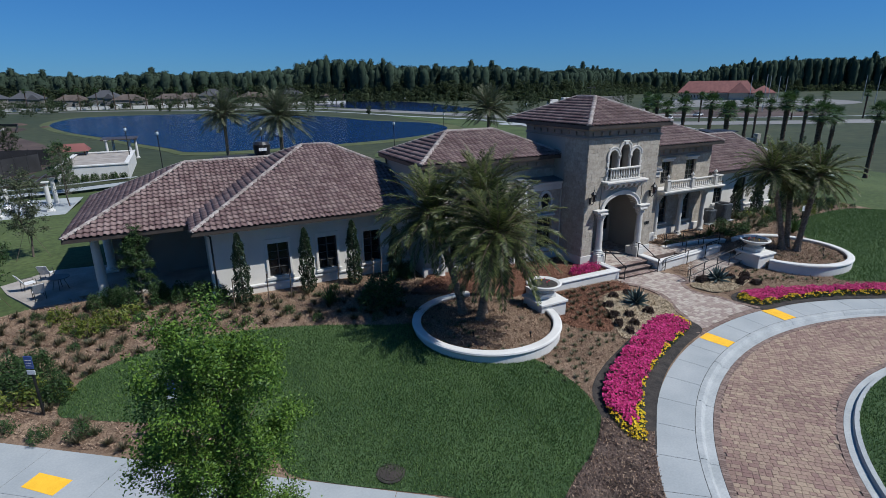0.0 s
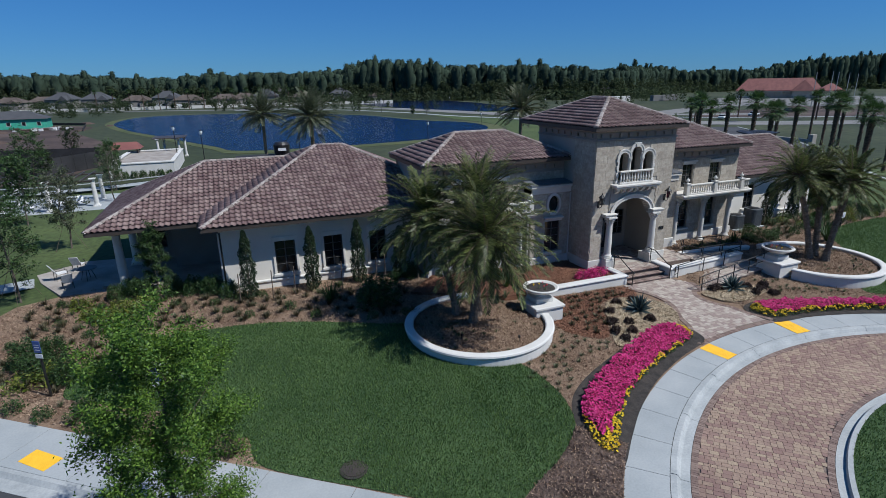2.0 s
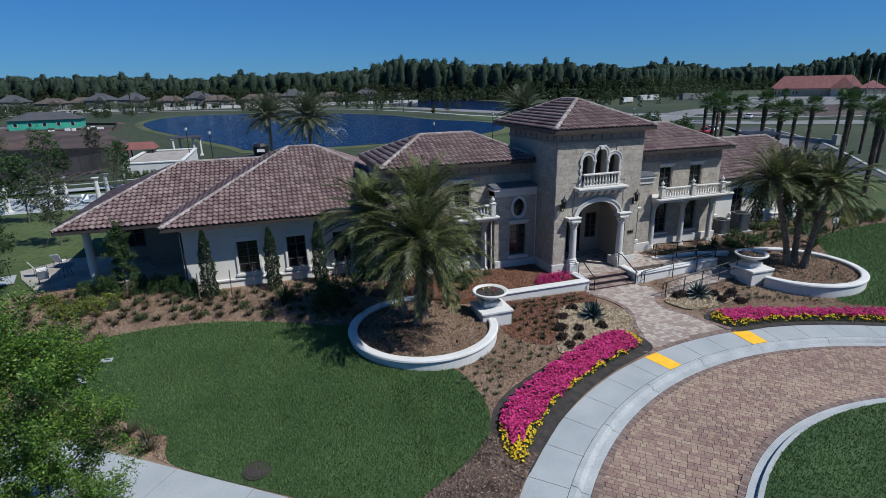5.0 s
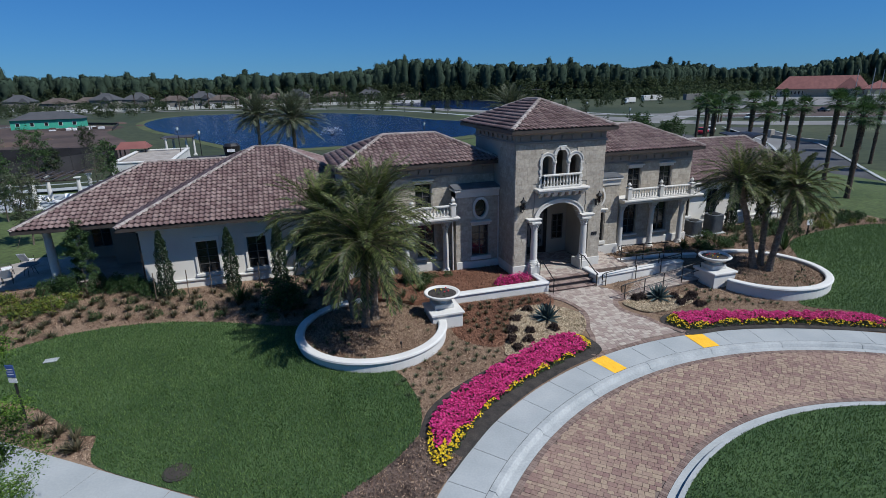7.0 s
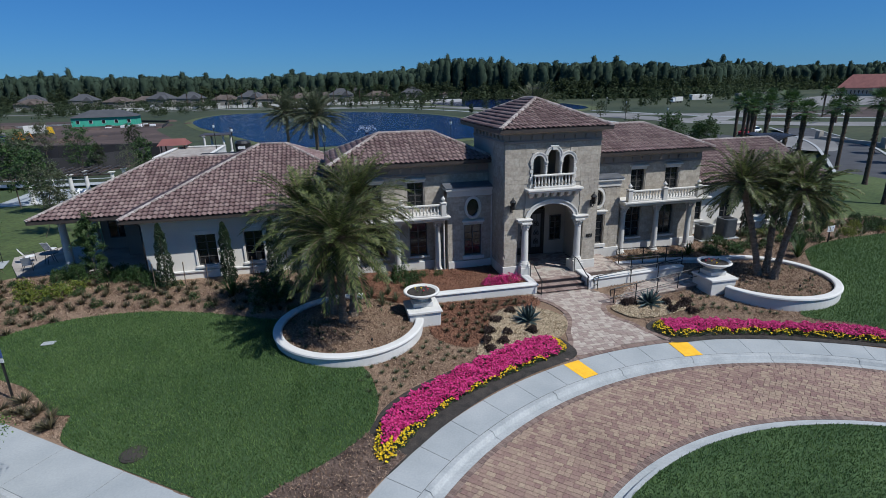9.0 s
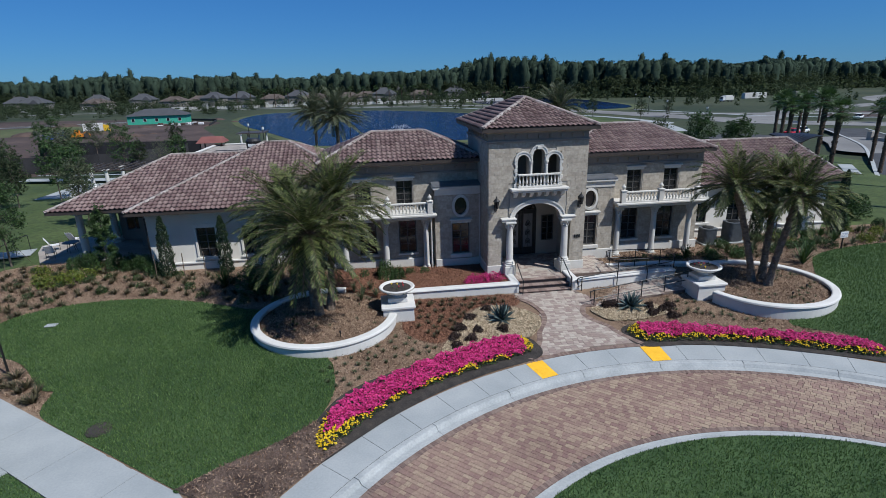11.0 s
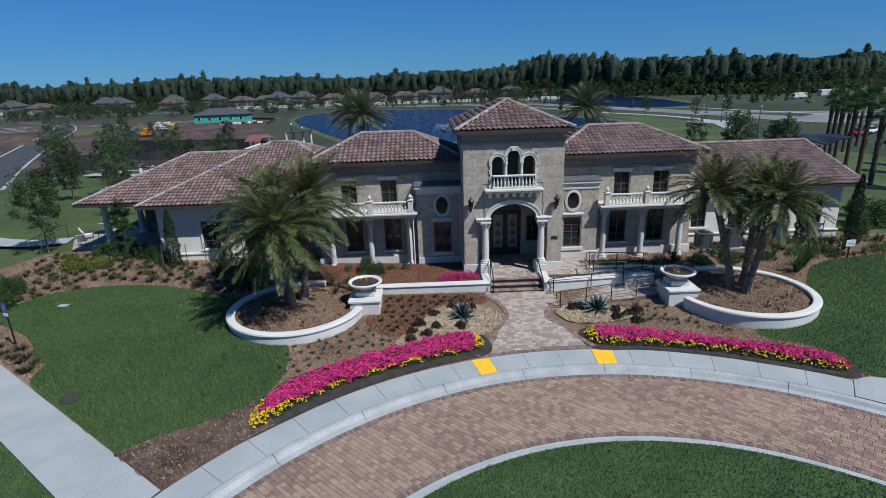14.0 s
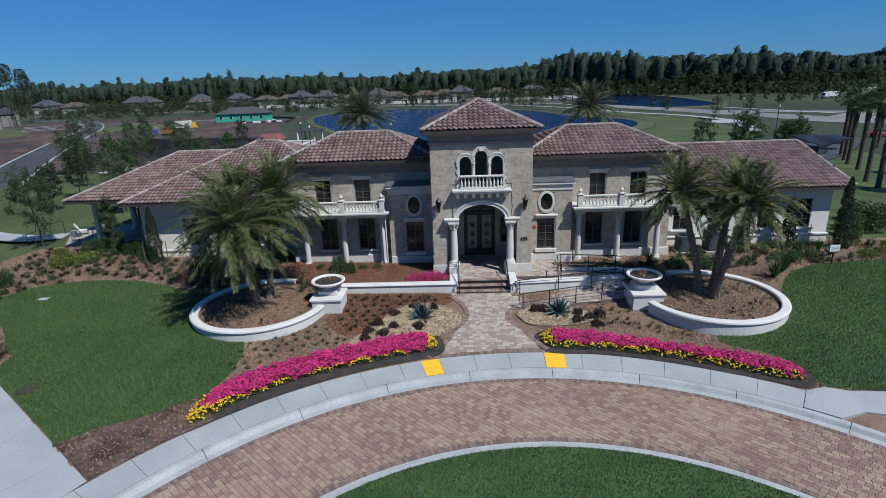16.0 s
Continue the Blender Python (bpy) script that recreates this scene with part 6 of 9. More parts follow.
P_TUFT = [tuft("grass_tuft", 60, 0.28, 0.22, 0.014, M_GREYGREEN, "small grey-green ground-cover tuft in mulch", "ground cover", "ground-cover tufts", k) for k in (1, 2, 3)]
P_RUST = [tuft("rust_tuft", 52, 0.32, 0.27, 0.034, M_RUST, "small reddish-brown grass tuft in mulch", "ornamental grass", "reddish tufts", k) for k in (4, 5)]
P_STRAP = [tuft("strap_leaf_plant", 46, 0.5, 0.7, 0.035, M_GREYGREEN, "clump of long grey-green strap leaves", "perennial", "strap-leaf clumps", k, 0.8) for k in (6, 7)]
P_SPIKE = [tuft("fan_palm_shrub", 70, 0.75, 1.1, 0.05, M_LEAF, "spiky green fan palm shrub in mulch", "palm shrub", "fan palm shrubs", k, 0.55) for k in (8, 9)]
P_AGAVE = [cactus_rosette("agave", 3)]
RND = random.Random(21)
SEEN = set()


def put(pats, x, y, size=1.0, z=None, spread=0.15):
    p = RND.choice(pats)
    m = pose(x, y, height(x, y) + 0.01 if z is None else z, 0, 0, RND.uniform(0, 360)) @ Matrix.Diagonal((*(size * RND.uniform(1 - spread, 1 + spread) for _ in range(3)), 1))
    if p.name not in SEEN:
        SEEN.add(p.name)
        p.matrix_basis = m
        return p
    o = copy_thing(p, Matrix())
    o.matrix_basis = m
    return o


put(P_AGAVE, -3.34, -5.1, 1.2)
put(P_AGAVE, 3.75, -4.75, 1.25)
for x, y in ((-4.88, -4.66), (-5.6, -5.73), (-4.77, -6.0), (-5.99, -6.53), (-5.2, -6.75), (-6.03, -7.3), (-3.5, -6.1), (-3.84, -3.88), (-2.85, -4.0), (2.5, -4.5), (4.7, -4.95), (5.4, -6.1), (4.5, -5.7), (5.2, -5.4), (5.7, -5.2), (2.9, -4.4)):
    put(P_MOUND, x, y, 0.9)
# ground-cover tufts in loose rows
def rows(pats, poly, gap, size, away=(), jig=0.15):
    p = np.array(poly)
    y, k = p[:, 1].min(), 0
    while y < p[:, 1].max():
        x = p[:, 0].min() + (k % 2) * gap / 2
        while x < p[:, 0].max():
            a, b = x + RND.uniform(-jig, jig), y + RND.uniform(-jig, jig)
            if inside(a, b, poly) and not any(inside(a, b, q) for q in away):
                put(pats, a, b, size)
            x += gap
        y += gap * 0.87
        k += 1


rows(P_TUFT, [(-12.3, -8.2), (-8.4, -5.6), (-8.4, -5.6), (-6.9, -7.0), (-6.0, -7.6), (-9.2, -8.4), (-11.6, -10.3)], 0.6, 0.9, (gravel_l, bed_soil_l))
rows(P_RUST, [(-7.8, -2.4), (-2.6, -2.5), (-2.4, -3.3), (-4.8, -3.7), (-5.6, -5.2), (-6.6, -6.8), (-7.8, -6.0)], 0.6, 0.9, (gravel_l,))
rows(P_RUST, [(-7.8, -1.4), (-3.8, -1.4), (-3.4, 1.6), (-7.5, 1.9), (-11.5, 2.2), (-9.0, -1.2)], 0.7, 0.9)
rows(P_TUFT, [(5.9, -6.0), (8.3, -6.2), (10.2, -7.9), (12.0, -8.9), (9.9, -7.6), (6.0, -6.4)], 0.55, 0.9, (bed_soil_r, gravel_r))
rows(P_TUFT, [(5.3, -4.0), (7.3, -4.6), (8.3, -6.3), (10.0, -7.6), (7.5, -6.5), (5.6, -5.8)], 0.6, 0.9, (bed_soil_r,))
for cx, cy, r in (PL_L, PL_R):
    for k in range(46):
        a, q = RND.uniform(0, 360), r * 0.85 * math.sqrt(RND.uniform(0.05, 1))
        put(P_TUFT, cx + q * math.cos(radians(a)), cy + q * math.sin(radians(a)), 0.75, 1.02 - 0.2 * (q / (r - 0.2)) ** 2)
for x, y in ((-9.9, -1.0), (-10.3, -1.6), (-10.8, -1.0), (-9.6, -1.9), (-10.4, -2.4)):
    put(P_STRAP, x, y, 0.9, 1.0)
# the sloping bed towards the side path, planted with shrubs
slope_bed = [(-33.5, 4), (-33.0, 0.2), (-28.5, -4.4), (-27.3, -3.5), (-27.9, 0.6), (-25.2, 1.7), (-22.0, 1.2), (-19.3, 0.1), (-16.8, -1.2), (-14.5, -2.0), (-14.0, 3.6), (-23.4, 4.3), (-27.5, 7.2), (-33.5, 8.5)]
rows(P_RUST, slope_bed, 0.95, 1.35, (lawn_l,), 0.3)
rows(P_TUFT, slope_bed, 1.7, 1.3, (lawn_l,), 0.5)
rows(P_GREEN, slope_bed, 1.9, 0.7, (lawn_l,), 0.7)
for x, y in ((-29.4, 4.4), (-28.9, 5.3), (-28.3, 4.7), (-30.2, 5.0), (-31.0, 6.5), (-27.7, 5.4), (-30.9, -0.4), (-30.1, -0.9), (-31.5, -0.9)):
    put(P_YEL, x, y, 1.25)
for x, y, s in ((-28.6, 7.4, 0.9), (-27.9, 6.6, 0.95), (-26.37, 6.3, 1.0), (-25.33, 6.1, 0.95), (-24.3, 5.6, 0.95), (-23.4, 4.7, 0.85), (-29.4, 7.2, 0.8), (-13.2, 3.6, 0.9), (-9.0, 1.0, 0.8), (-8.2, 0.6, 0.7), (-29.9, -1.2, 0.9), (-31.2, -0.2, 1.1), (-31.8, 0.9, 1.2), (-30.9, 1.2, 0.9)):
    put(P_BIG, x, y, s)
put(P_BIG, -16.1, 0.2, 1.5)
for x, y in ((-30.2, -3.6), (-28.9, -4.0), (-31.4, -2.6)):
    put(P_GREEN, x, y, 1.0)
for x, y, s in ((-18.4, 1.6, 1.25), (-8.7, -0.4, 0.8), (16.6, -1.5, 1.3), (17.6, -0.6, 1.2), (10.3, 0.9, 0.9), (-14.3, 2.9, 0.8)):
    put(P_SPIKE, x, y, s)
for k in range(8):
    put(P_RUST, -28.9 + 0.75 * k + RND.uniform(-0.2, 0.2), -4.0 - 0.56 * k + RND.uniform(-0.15, 0.15) - 0.35, 1.3)
for x, y in ((-25.2, -6.4), (-24.3, -7.3), (-23.6, -7.9), (-24.9, -7.2), (-23.4, -8.5)):
    put(P_RUST, x, y, 1.7)
for k in range(125):
    put(RND.choice((P_GREEN, P_RUST, P_TUFT, P_RUST, P_STRAP)), RND.uniform(12.5, 29), RND.uniform(0.9, 4.2), 1.1)
for k in range(26):
    put(RND.choice((P_GREEN, P_RUST)), RND.uniform(11.5, 17.0), RND.uniform(-0.3, 1.2), 1.0)
for k in range(16):
    put(RND.choice((P_BIG, P_YEL, P_GREEN)), RND.uniform(24.5, 30.5), RND.uniform(0.9, 5.0), 0.7)
put(P_BIG, 28.2, 7.5, 1.9)
put(P_BIG, 26.3, 6.2, 1.2)
put(P_BIG, 30.2, 8.6, 1.5)
put(P_BIG, 29.4, 10.4, 1.3)
for k in range(9):
    put(P_SPIKE if k % 3 == 0 else P_YEL, RND.uniform(17, 28), RND.uniform(1.3, 3.5), 0.9)
for k in range(8):
    put(P_GREEN, 6.2 + 0.75 * k, 1.1 + RND.uniform(-0.25, 0.3), 0.7)
for k in range(5):
    put(P_GREEN, -6.6 - 0.9 * k, 1.3, 0.7, 1.0)
pink = clump("pink_shrub", 700, 0.55, 0.5, 0.07, 0.06, M_PINK, "bright magenta flowering shrub in the raised bed", "flowering shrub", "pink shrubs", 0.7, 12)
pink.matrix_basis = pose(-3.4, -0.95, 0.98)
copy_thing(pink, pose(-2.75, -0.9, 0.98, 0, 0, 70))
copy_thing(pink, pose(-4.0, -1.1, 0.98, 0, 0, 160))


# ---- palms ----
def frond_mesh(g, count, length, droop, pairs=44, leaf=0.55, wide=0.017, low=-38):
    """One palm's crown: arching fronds with two ranks of leaflets; returns leaflet and midrib geometry."""
    vs, fs, ribs = [], [], Mesh()
    for k in range(count):
        az = 2.399 * k + g.normal(0, 0.15)
        t0 = k / count
        el = radians(84 - (84 - low) * t0 ** 0.85 + g.normal(0, 7))
        ln = length * g.uniform(0.85, 1.08) * (0.75 + 0.25 * min(1, 3 * t0 + 0.3))
        pts, p, e = [], np.zeros(3), el
        n = 9
        for q in range(n):
            pts.append(p.copy())
            d = np.array([math.cos(az) * math.cos(e), math.sin(az) * math.cos(e), math.sin(e)])
            p = p + d * ln / (n - 1)
            e -= droop * (0.35 + 0.9 * q / n) * (0.4 + 0.6 * math.cos(el) if el > 0 else 0.5)
        pts = np.array(pts)
        ribs.tube([tuple(v) for v in pts[::2]], 0.028, 4, 0.006)
        side0 = np.array([-math.sin(az), math.cos(az), 0.0])
        for q in range(pairs):
            f = 0.12 + 0.88 * q / pairs
            i = min(n - 2, int(f * (n - 1)))
            c = pts[i] + (pts[i + 1] - pts[i]) * (f * (n - 1) - i)
            d = pts[i + 1] - pts[i]
            d /= np.linalg.norm(d)
            upv = np.cross(d, side0)
            l = leaf * math.sin(math.pi * min(0.97, 0.18 + 0.78 * f)) ** 0.6 * g.uniform(0.85, 1.1)
            for sg in (-1, 1):
                dirn = side0 * sg * 0.70 + d * 0.72 + upv * (0.22 if upv[2] > 0 else -0.22) + np.array([0, 0, -0.14]) + g.normal(0, 0.13, 3)
                dirn /= np.linalg.norm(dirn)
                w = np.cross(dirn, upv)
                w = w / (np.linalg.norm(w) + 1e-6) * wide
                b = len(vs)
                mid = c + dirn * l * 0.5
                tip = c + dirn * l + np.array([0, 0, -0.10 * l])
                vs += [c, mid - w, tip, mid + w]
                fs.append((b, b + 1, b + 2, b + 3))
    return np.array(vs), np.array(fs), ribs


def palm(x, y, z, hub, seed, length=2.75, r=0.2, count=84, label="date palm with arching grey-green fronds and rough trunk", group="planter palms", leafmat=None, pairs=50, droop=0.22, low=-24, wide=0.017):
    g = np.random.default_rng(seed)
    t = thing("palm_tree", (x, y, z), label, "palm tree", group)
    hx, hy, hz = hub[0] - x, hub[1] - y, hub[2] - z
    tr, n = Mesh(), 22
    rings = []
    for k in range(n + 1):
        f = k / n
        c = Vector((hx * f ** 1.3, hy * f ** 1.3, hz * f - 0.1 * (1 - f)))
        rad = r * (1.35 - 0.5 * min(1, f * 5)) * (1.06 if k % 2 else 0.94) * (1.25 if f > 0.9 else 1)
        rings.append((c, rad))
    vs, fs, sg = [], [], 14
    for i, (c, rad) in enumerate(rings):
        for k in range(sg):
            a = 2 * math.pi * (k + 0.5 * (i % 2)) / sg
            q = rad * (1 + 0.07 * math.sin(7 * a + i * 2.4))
            vs.append((c.x + q * math.cos(a), c.y + q * math.sin(a), c.z))
    for i in range(n):
        for k in range(sg):
            fs.append((i * sg + k, i * sg + (k + 1) % sg, (i + 1) * sg + (k + 1) % sg, (i + 1) * sg + k))
    tr.add(vs, fs)
    # cut leaf bases up the trunk
    for k in range(int(46 * hz / 4)):
        f = 0.1 + 0.88 * (k / (46 * hz / 4))
        a = 2.399 * k
        c = Vector((hx * f ** 1.3, hy * f ** 1.3, hz * f))
        d = Vector((math.cos(a), math.sin(a), 0.9)).normalized()
        s2 = Vector((-math.sin(a), math.cos(a), 0))
        rr = r * 0.85
        p0, p1 = c + Vector((math.cos(a), math.sin(a), 0)) * rr, c + Vector((math.cos(a), math.sin(a), 0)) * rr + d * 0.09
        tr.add([tuple(p0 - s2 * 0.07), tuple(p0 + s2 * 0.07), tuple(p1 + s2 * 0.05), tuple(p1 - s2 * 0.05), tuple(p0 - Vector((0, 0, 0.05)))], [(0, 1, 2, 3), (4, 1, 0), (4, 0, 3)])
    part("trunk", tr, M_BARK, t, "rough brown trunk")
    vs, fs, ribs = frond_mesh(g, count, length, droop, pairs, 0.50 * length / 3.2, wide, low)
    vs = vs + np.array([hx, hy, hz])
    part("crown", fast_mesh("crown", vs, fs, leafmat or M_PALM), None, t, "arching feather fronds")
    part("midrib", Mesh().join(ribs, Matrix.Translation((hx, hy, hz))), M_STAKE if leafmat is None else M_BARK, t)
    return t


LBL = "leaning date palm with arching grey-green fronds in a planter"
palm(-12.44, -3.84, 0.85, (-12.44, -5.2, 5.6), 1, 3.35, count=94, label=LBL, wide=0.021, low=-46)
palm(-12.75, -2.7, 0.9, (-13.9, -1.6, 5.95), 2, 3.2, count=84, label=LBL, wide=0.021, low=-42)
palm(-11.93, -3.3, 0.9, (-11.4, -2.1, 6.4), 6, 3.3, count=90, label=LBL, wide=0.021, low=-40)
palm(11.3, -3.9, 0.95, (10.15, -3.0, 6.3), 3, 2.8, count=62, label=LBL, wide=0.021, low=-40)
palm(12.06, -3.7, 0.95, (13.0, -2.6, 6.1), 4, 2.7, count=58, label=LBL, wide=0.021, low=-36)
palm(11.73, -4.6, 0.95, (12.95, -4.4, 5.95), 5, 2.8, count=62, label=LBL, wide=0.021, low=-40)


# ---- trees ----
def tree(x, y, z, h, r, seed, material, label, group="", count=9000, ln=0.11, wd=0.05, first=0.25, name="tree", trunk=0.07, stakes=False):
    """A young tree: tapered trunk, forking limbs, leaves gathered in loose sprays round the twigs."""
    g = np.random.default_rng(seed)
    t = thing(name, (x, y, z), label, "tree", group)
    tr, tips = Mesh(), []
    top = [(0, 0, -0.1)] + [(g.normal(0, 0.02 * h), g.normal(0, 0.02 * h), h * f) for f in (0.25, 0.5, 0.75, 0.95)]
    tr.tube(top, trunk, 8, trunk * 0.2)
    limbs = int(16 + h * 2)
    for k in range(limbs):
        f = first + (0.95 - first) * (k + 0.5) / limbs
        a = 2.399 * k + g.normal(0, 0.3)
        reach = r * (1 - abs((f - first) / (0.97 - first) - 0.35) ** 1.5 * 0.95) * g.uniform(0.7, 1.1)
        p0 = np.array([0, 0, h * f])
        p1 = p0 + np.array([math.cos(a) * reach * 0.5, math.sin(a) * reach * 0.5, reach * 0.35])
        p2 = p0 + np.array([math.cos(a + 0.2) * reach, math.sin(a + 0.2) * reach, reach * g.uniform(0.35, 0.75)])
        tr.tube([tuple(p0), tuple(p1), tuple(p2)], trunk * 0.35 * (1.2 - f), 5, 0.006)
        for q in range(4):
            fq = g.uniform(0.35, 1.0)
            b = p0 + (p2 - p0) * fq
            e = b + g.normal(0, 0.22 * r, 3) + np.array([0, 0, 0.05 * r])
            tr.tube([tuple(b), tuple(e)], 0.008, 4, 0.003)
            tips += [b + (e - b) * u for u in (0.5, 0.8, 1.1)]
        tips += [p2, p1 + (p2 - p1) * 0.6]
    part("trunk", tr, M_TRUNK, t, "thin grey-brown trunk and limbs")
    tips = np.array(tips)
    c = tips[g.integers(0, len(tips), count)] + g.normal(0, 0.06 * r + 0.035, (count, 3))
    vs, fs = leaves(c[:, 0], c[:, 1], c[:, 2], g, ln, wd, 0.7)
    part("crown", fast_mesh("crown", vs, fs, material), None, t, "loose sprays of leaves")
    if stakes:
        for k in range(3):
            a = 2 * math.pi * k / 3 + seed
            part("guy_wire", Mesh().tube([(1.1 * math.cos(a), 1.1 * math.sin(a), 0), (0, 0, h * 0.4)], 0.012, 4), M_STAKE, t)
    return t


tree(-24.5, -13.0, 0.1, 6.8, 1.95, 5, M_LEAFBRIGHT, "young bright green leafy tree by the side path", count=64000, ln=0.085, wd=0.04, first=0.16, trunk=0.085)
tree(-34.4, 19.7, 0.8, 5.6, 1.4, 6, M_GREYGREEN, "young thin-leaved tree held by guy wires", "young garden trees", 6500, ln=0.15, wd=0.06, stakes=True)
tree(-34.5, 9.2, 0.7, 5.8, 1.6, 7, M_LEAF, "young thin-leaved tree held by guy wires", "young garden trees", 7500, ln=0.15, wd=0.06, stakes=True)
tree(-35.5, 1.5, 0.4, 4.6, 1.1, 8, M_GREYGREEN, "young thin-leaved tree held by guy wires", "young garden trees", 5500, ln=0.15, wd=0.06, stakes=True)
tree(-27.2, 7.0, 0.85, 4.0, 0.72, 9, M_LEAF, "dense dark evergreen tree before the porch", "", 11000, ln=0.09, wd=0.045, first=0.1)
tree(-35, 40, 0, 6.0, 1.4, 10, M_GREYGREEN, "young thin-leaved tree on the grass", "young garden trees", 2600)


def cypress(x, y, h, seed):
    """A narrow columnar evergreen with an uneven outline."""
    g = np.random.default_rng(seed)
    z0 = height(x, y)
    t = thing("cypress", (x, y, z0), "tall narrow dark Italian cypress against the wall", "cypress", "columnar cypresses")
    n = 3800
    u, a = g.uniform(0, 1, n), g.uniform(0, 2 * math.pi, n)
    prof = np.minimum(1, (u + 0.06) * 7) ** 0.7 * (1 - u ** 2.2) ** 0.55
    rr = 0.40 * prof * (0.75 + 0.35 * g.uniform(0, 1, n)) * (1 + 0.16 * np.sin(a * 3 + u * 17) + 0.1 * np.sin(u * 40))
    vs, fs = leaves(rr * np.cos(a), rr * np.sin(a), u * h, g, 0.16, 0.05, 2.2)
    part("crown", fast_mesh("crown", vs, fs, M_CYPRESS), None, t)
    part("trunk", Mesh().tube([(0, 0, -0.1), (0, 0, h * 0.9)], 0.07, 6, 0.02), M_TRUNK, t)


for x, y, h, sd in ((-22.35, 4.1, 3.9, 1), (-18.9, 4.2, 3.7, 2), (-16.2, 4.2, 3.8, 3), (-13.7, 4.0, 3.2, 4), (23.7, 3.6, 4.7, 5), (20.6, 4.1, 3.4, 6), (17.6, 4.1, 3.2, 7)):
    cypress(x, y, h, sd)
for k, (x, y) in enumerate(((-22.9, 3.6), (-21.2, 3.4), (-20.0, 3.5), (-17.4, 3.3), (-15.4, 3.2), (-14.8, 3.5), (-12.9, 3.0), (16.6, 3.5), (18.6, 3.4), (21.5, 3.4))):
    t = thing("plant_stake", (x, y, height(x, y)), "thin brown wooden plant stake in mulch", "stake", "plant stakes")
    part("post", Mesh().tube([(0, 0, -0.1), (0.03, 0, 1.7)], 0.028, 5), M_STAKE, t)

# ---- behind and beyond the house ----
solid("ground_far", Mesh().add([(-4000, -400, -0.45), (4000, -400, -0.45), (4000, 4500, -0.45), (-4000, 4500, -0.45)], [(0, 1, 2, 3)]), M_FIELD, "grassy flat land reaching to the horizon", kind="structure")
lake = [(-54, 170), (-64, 212), (-60, 255), (-37, 264), (0, 252), (31, 206), (40, 165), (52, 139), (45, 112), (20, 94), (-18, 90), (-27, 104), (-41, 138)]
pond = [(60, 330), (97, 400), (135, 360), (125, 250), (108, 205), (80, 215)]
def grown(poly, k):
    cx, cy = sum(p[0] for p in poly) / len(poly), sum(p[1] for p in poly) / len(poly)
    return [(cx + (x - cx) * k, cy + (y - cy) * k) for x, y in poly]
def flat(name, poly, z, material, label):
    return solid(name, Mesh().prism(poly, z - 0.05, z), material, label, kind="structure")
flat("ground_dirt", smooth_loop([(-230, 180), (-190, 90), (-110, 66), (-58, 62), (-44, 80), (-50, 120), (-66, 165), (-72, 200), (-130, 240), (-200, 250)]), -0.42, M_DIRT, "bare brown earth of a building site")
flat("ground_bank", smooth_loop(grown(lake, 1.06)), -0.41, M_BANK, "sandy grass bank of the lake")
flat("ground_bank_pond", smooth_loop(grown(pond, 1.12)), -0.41, M_BANK, "sandy grass bank of the pond")
flat("water_lake", smooth_loop(lake), -0.385, M_WATER, "dark blue rippled lake")
flat("water_pond", smooth_loop(pond), -0.385, M_WATER, "dark blue pond")
flat("ground_lot", smooth_loop([(215, 170), (260, 235), (330, 262), (390, 220), (340, 150), (260, 140)]), -0.40, M_ROADFAR, "pale concrete and sand of a far building lot")


def strip(name, pts, w, z, material, label):
    return solid(name, Mesh().sweep([(x, y, z) for x, y in pts], [(w / 2, -0.05), (w / 2, 0.0), (-w / 2, 0.0), (-w / 2, -0.05)]), material, label, kind="structure")


def curve(pts, n=5):
    k, out = len(pts), []
    for i in range(k - 1):
        p0, p1, p2, p3 = (Vector((*pts[min(max(i + j, 0), k - 1)], 0)) for j in (-1, 0, 1, 2))
        for s in range(n):
            t = s / n
            q = 0.5 * (2 * p1 + (p2 - p0) * t + (2 * p0 - 5 * p1 + 4 * p2 - p3) * t * t + (3 * p1 - p0 - 3 * p2 + p3) * t ** 3)
            out.append((q.x, q.y))
    return out + [pts[-1]]


strip("road_far_shore", curve([(-300, 335), (-90, 331), (-25, 312), (44, 288), (66, 235), (84, 178), (110, 150), (160, 120)]), 9, -0.37, M_ROADFAR, "pale road along the far shore")
strip("pavement_lakeside", curve([(-20, 300), (23, 280), (50, 225), (62, 178), (73, 150), (76, 125), (71, 106), (66, 92)]), 3.0, -0.36, M_CONC, "pale concrete lakeside path")
ENTRY = [(30, -40), (32, -15), (38, 3), (47, 15.5), (56, 25.5), (66, 36), (80, 52), (98, 80)]
strip("road_entry", curve(ENTRY), 8.0, 0.06, M_ASPHALT, "grey asphalt entry road")
for o in (-4.2, 4.2):
    strip("kerb_entry", curve([(x + o * 0.74, y - o * 0.67) for x, y in ENTRY[2:]]), 0.45, 0.18, M_KERB, "pale concrete kerb of the entry road")
strip("pavement_right", curve([(23.2, -14.3), (26.3, -8), (28.8, -1.5), (31.6, 4.2), (34.9, 9.1), (40, 16), (47, 25), (54, 34)]), 1.6, 0.30, M_CONC, "pale concrete path beside the entry road")
flat("pavement_apron", smooth_loop([(69, 43), (76, 48), (86, 60), (80, 66), (72, 56), (66, 48)]), 0.09, M_ROADFAR, "pale concrete apron at the entry gate")
flat("road_forecourt", smooth_loop([(40, 34), (52, 46), (64, 58), (74, 72), (66, 78), (54, 66), (44, 52), (37, 42)]), 0.0, M_ASPHALT, "grey asphalt parking court behind the house")
strip("road_cross", curve([(60, 262), (84, 178), (96, 130), (104, 105), (150, 75), (300, 20)]), 14, -0.36, M_ROADFAR, "pale wide street")
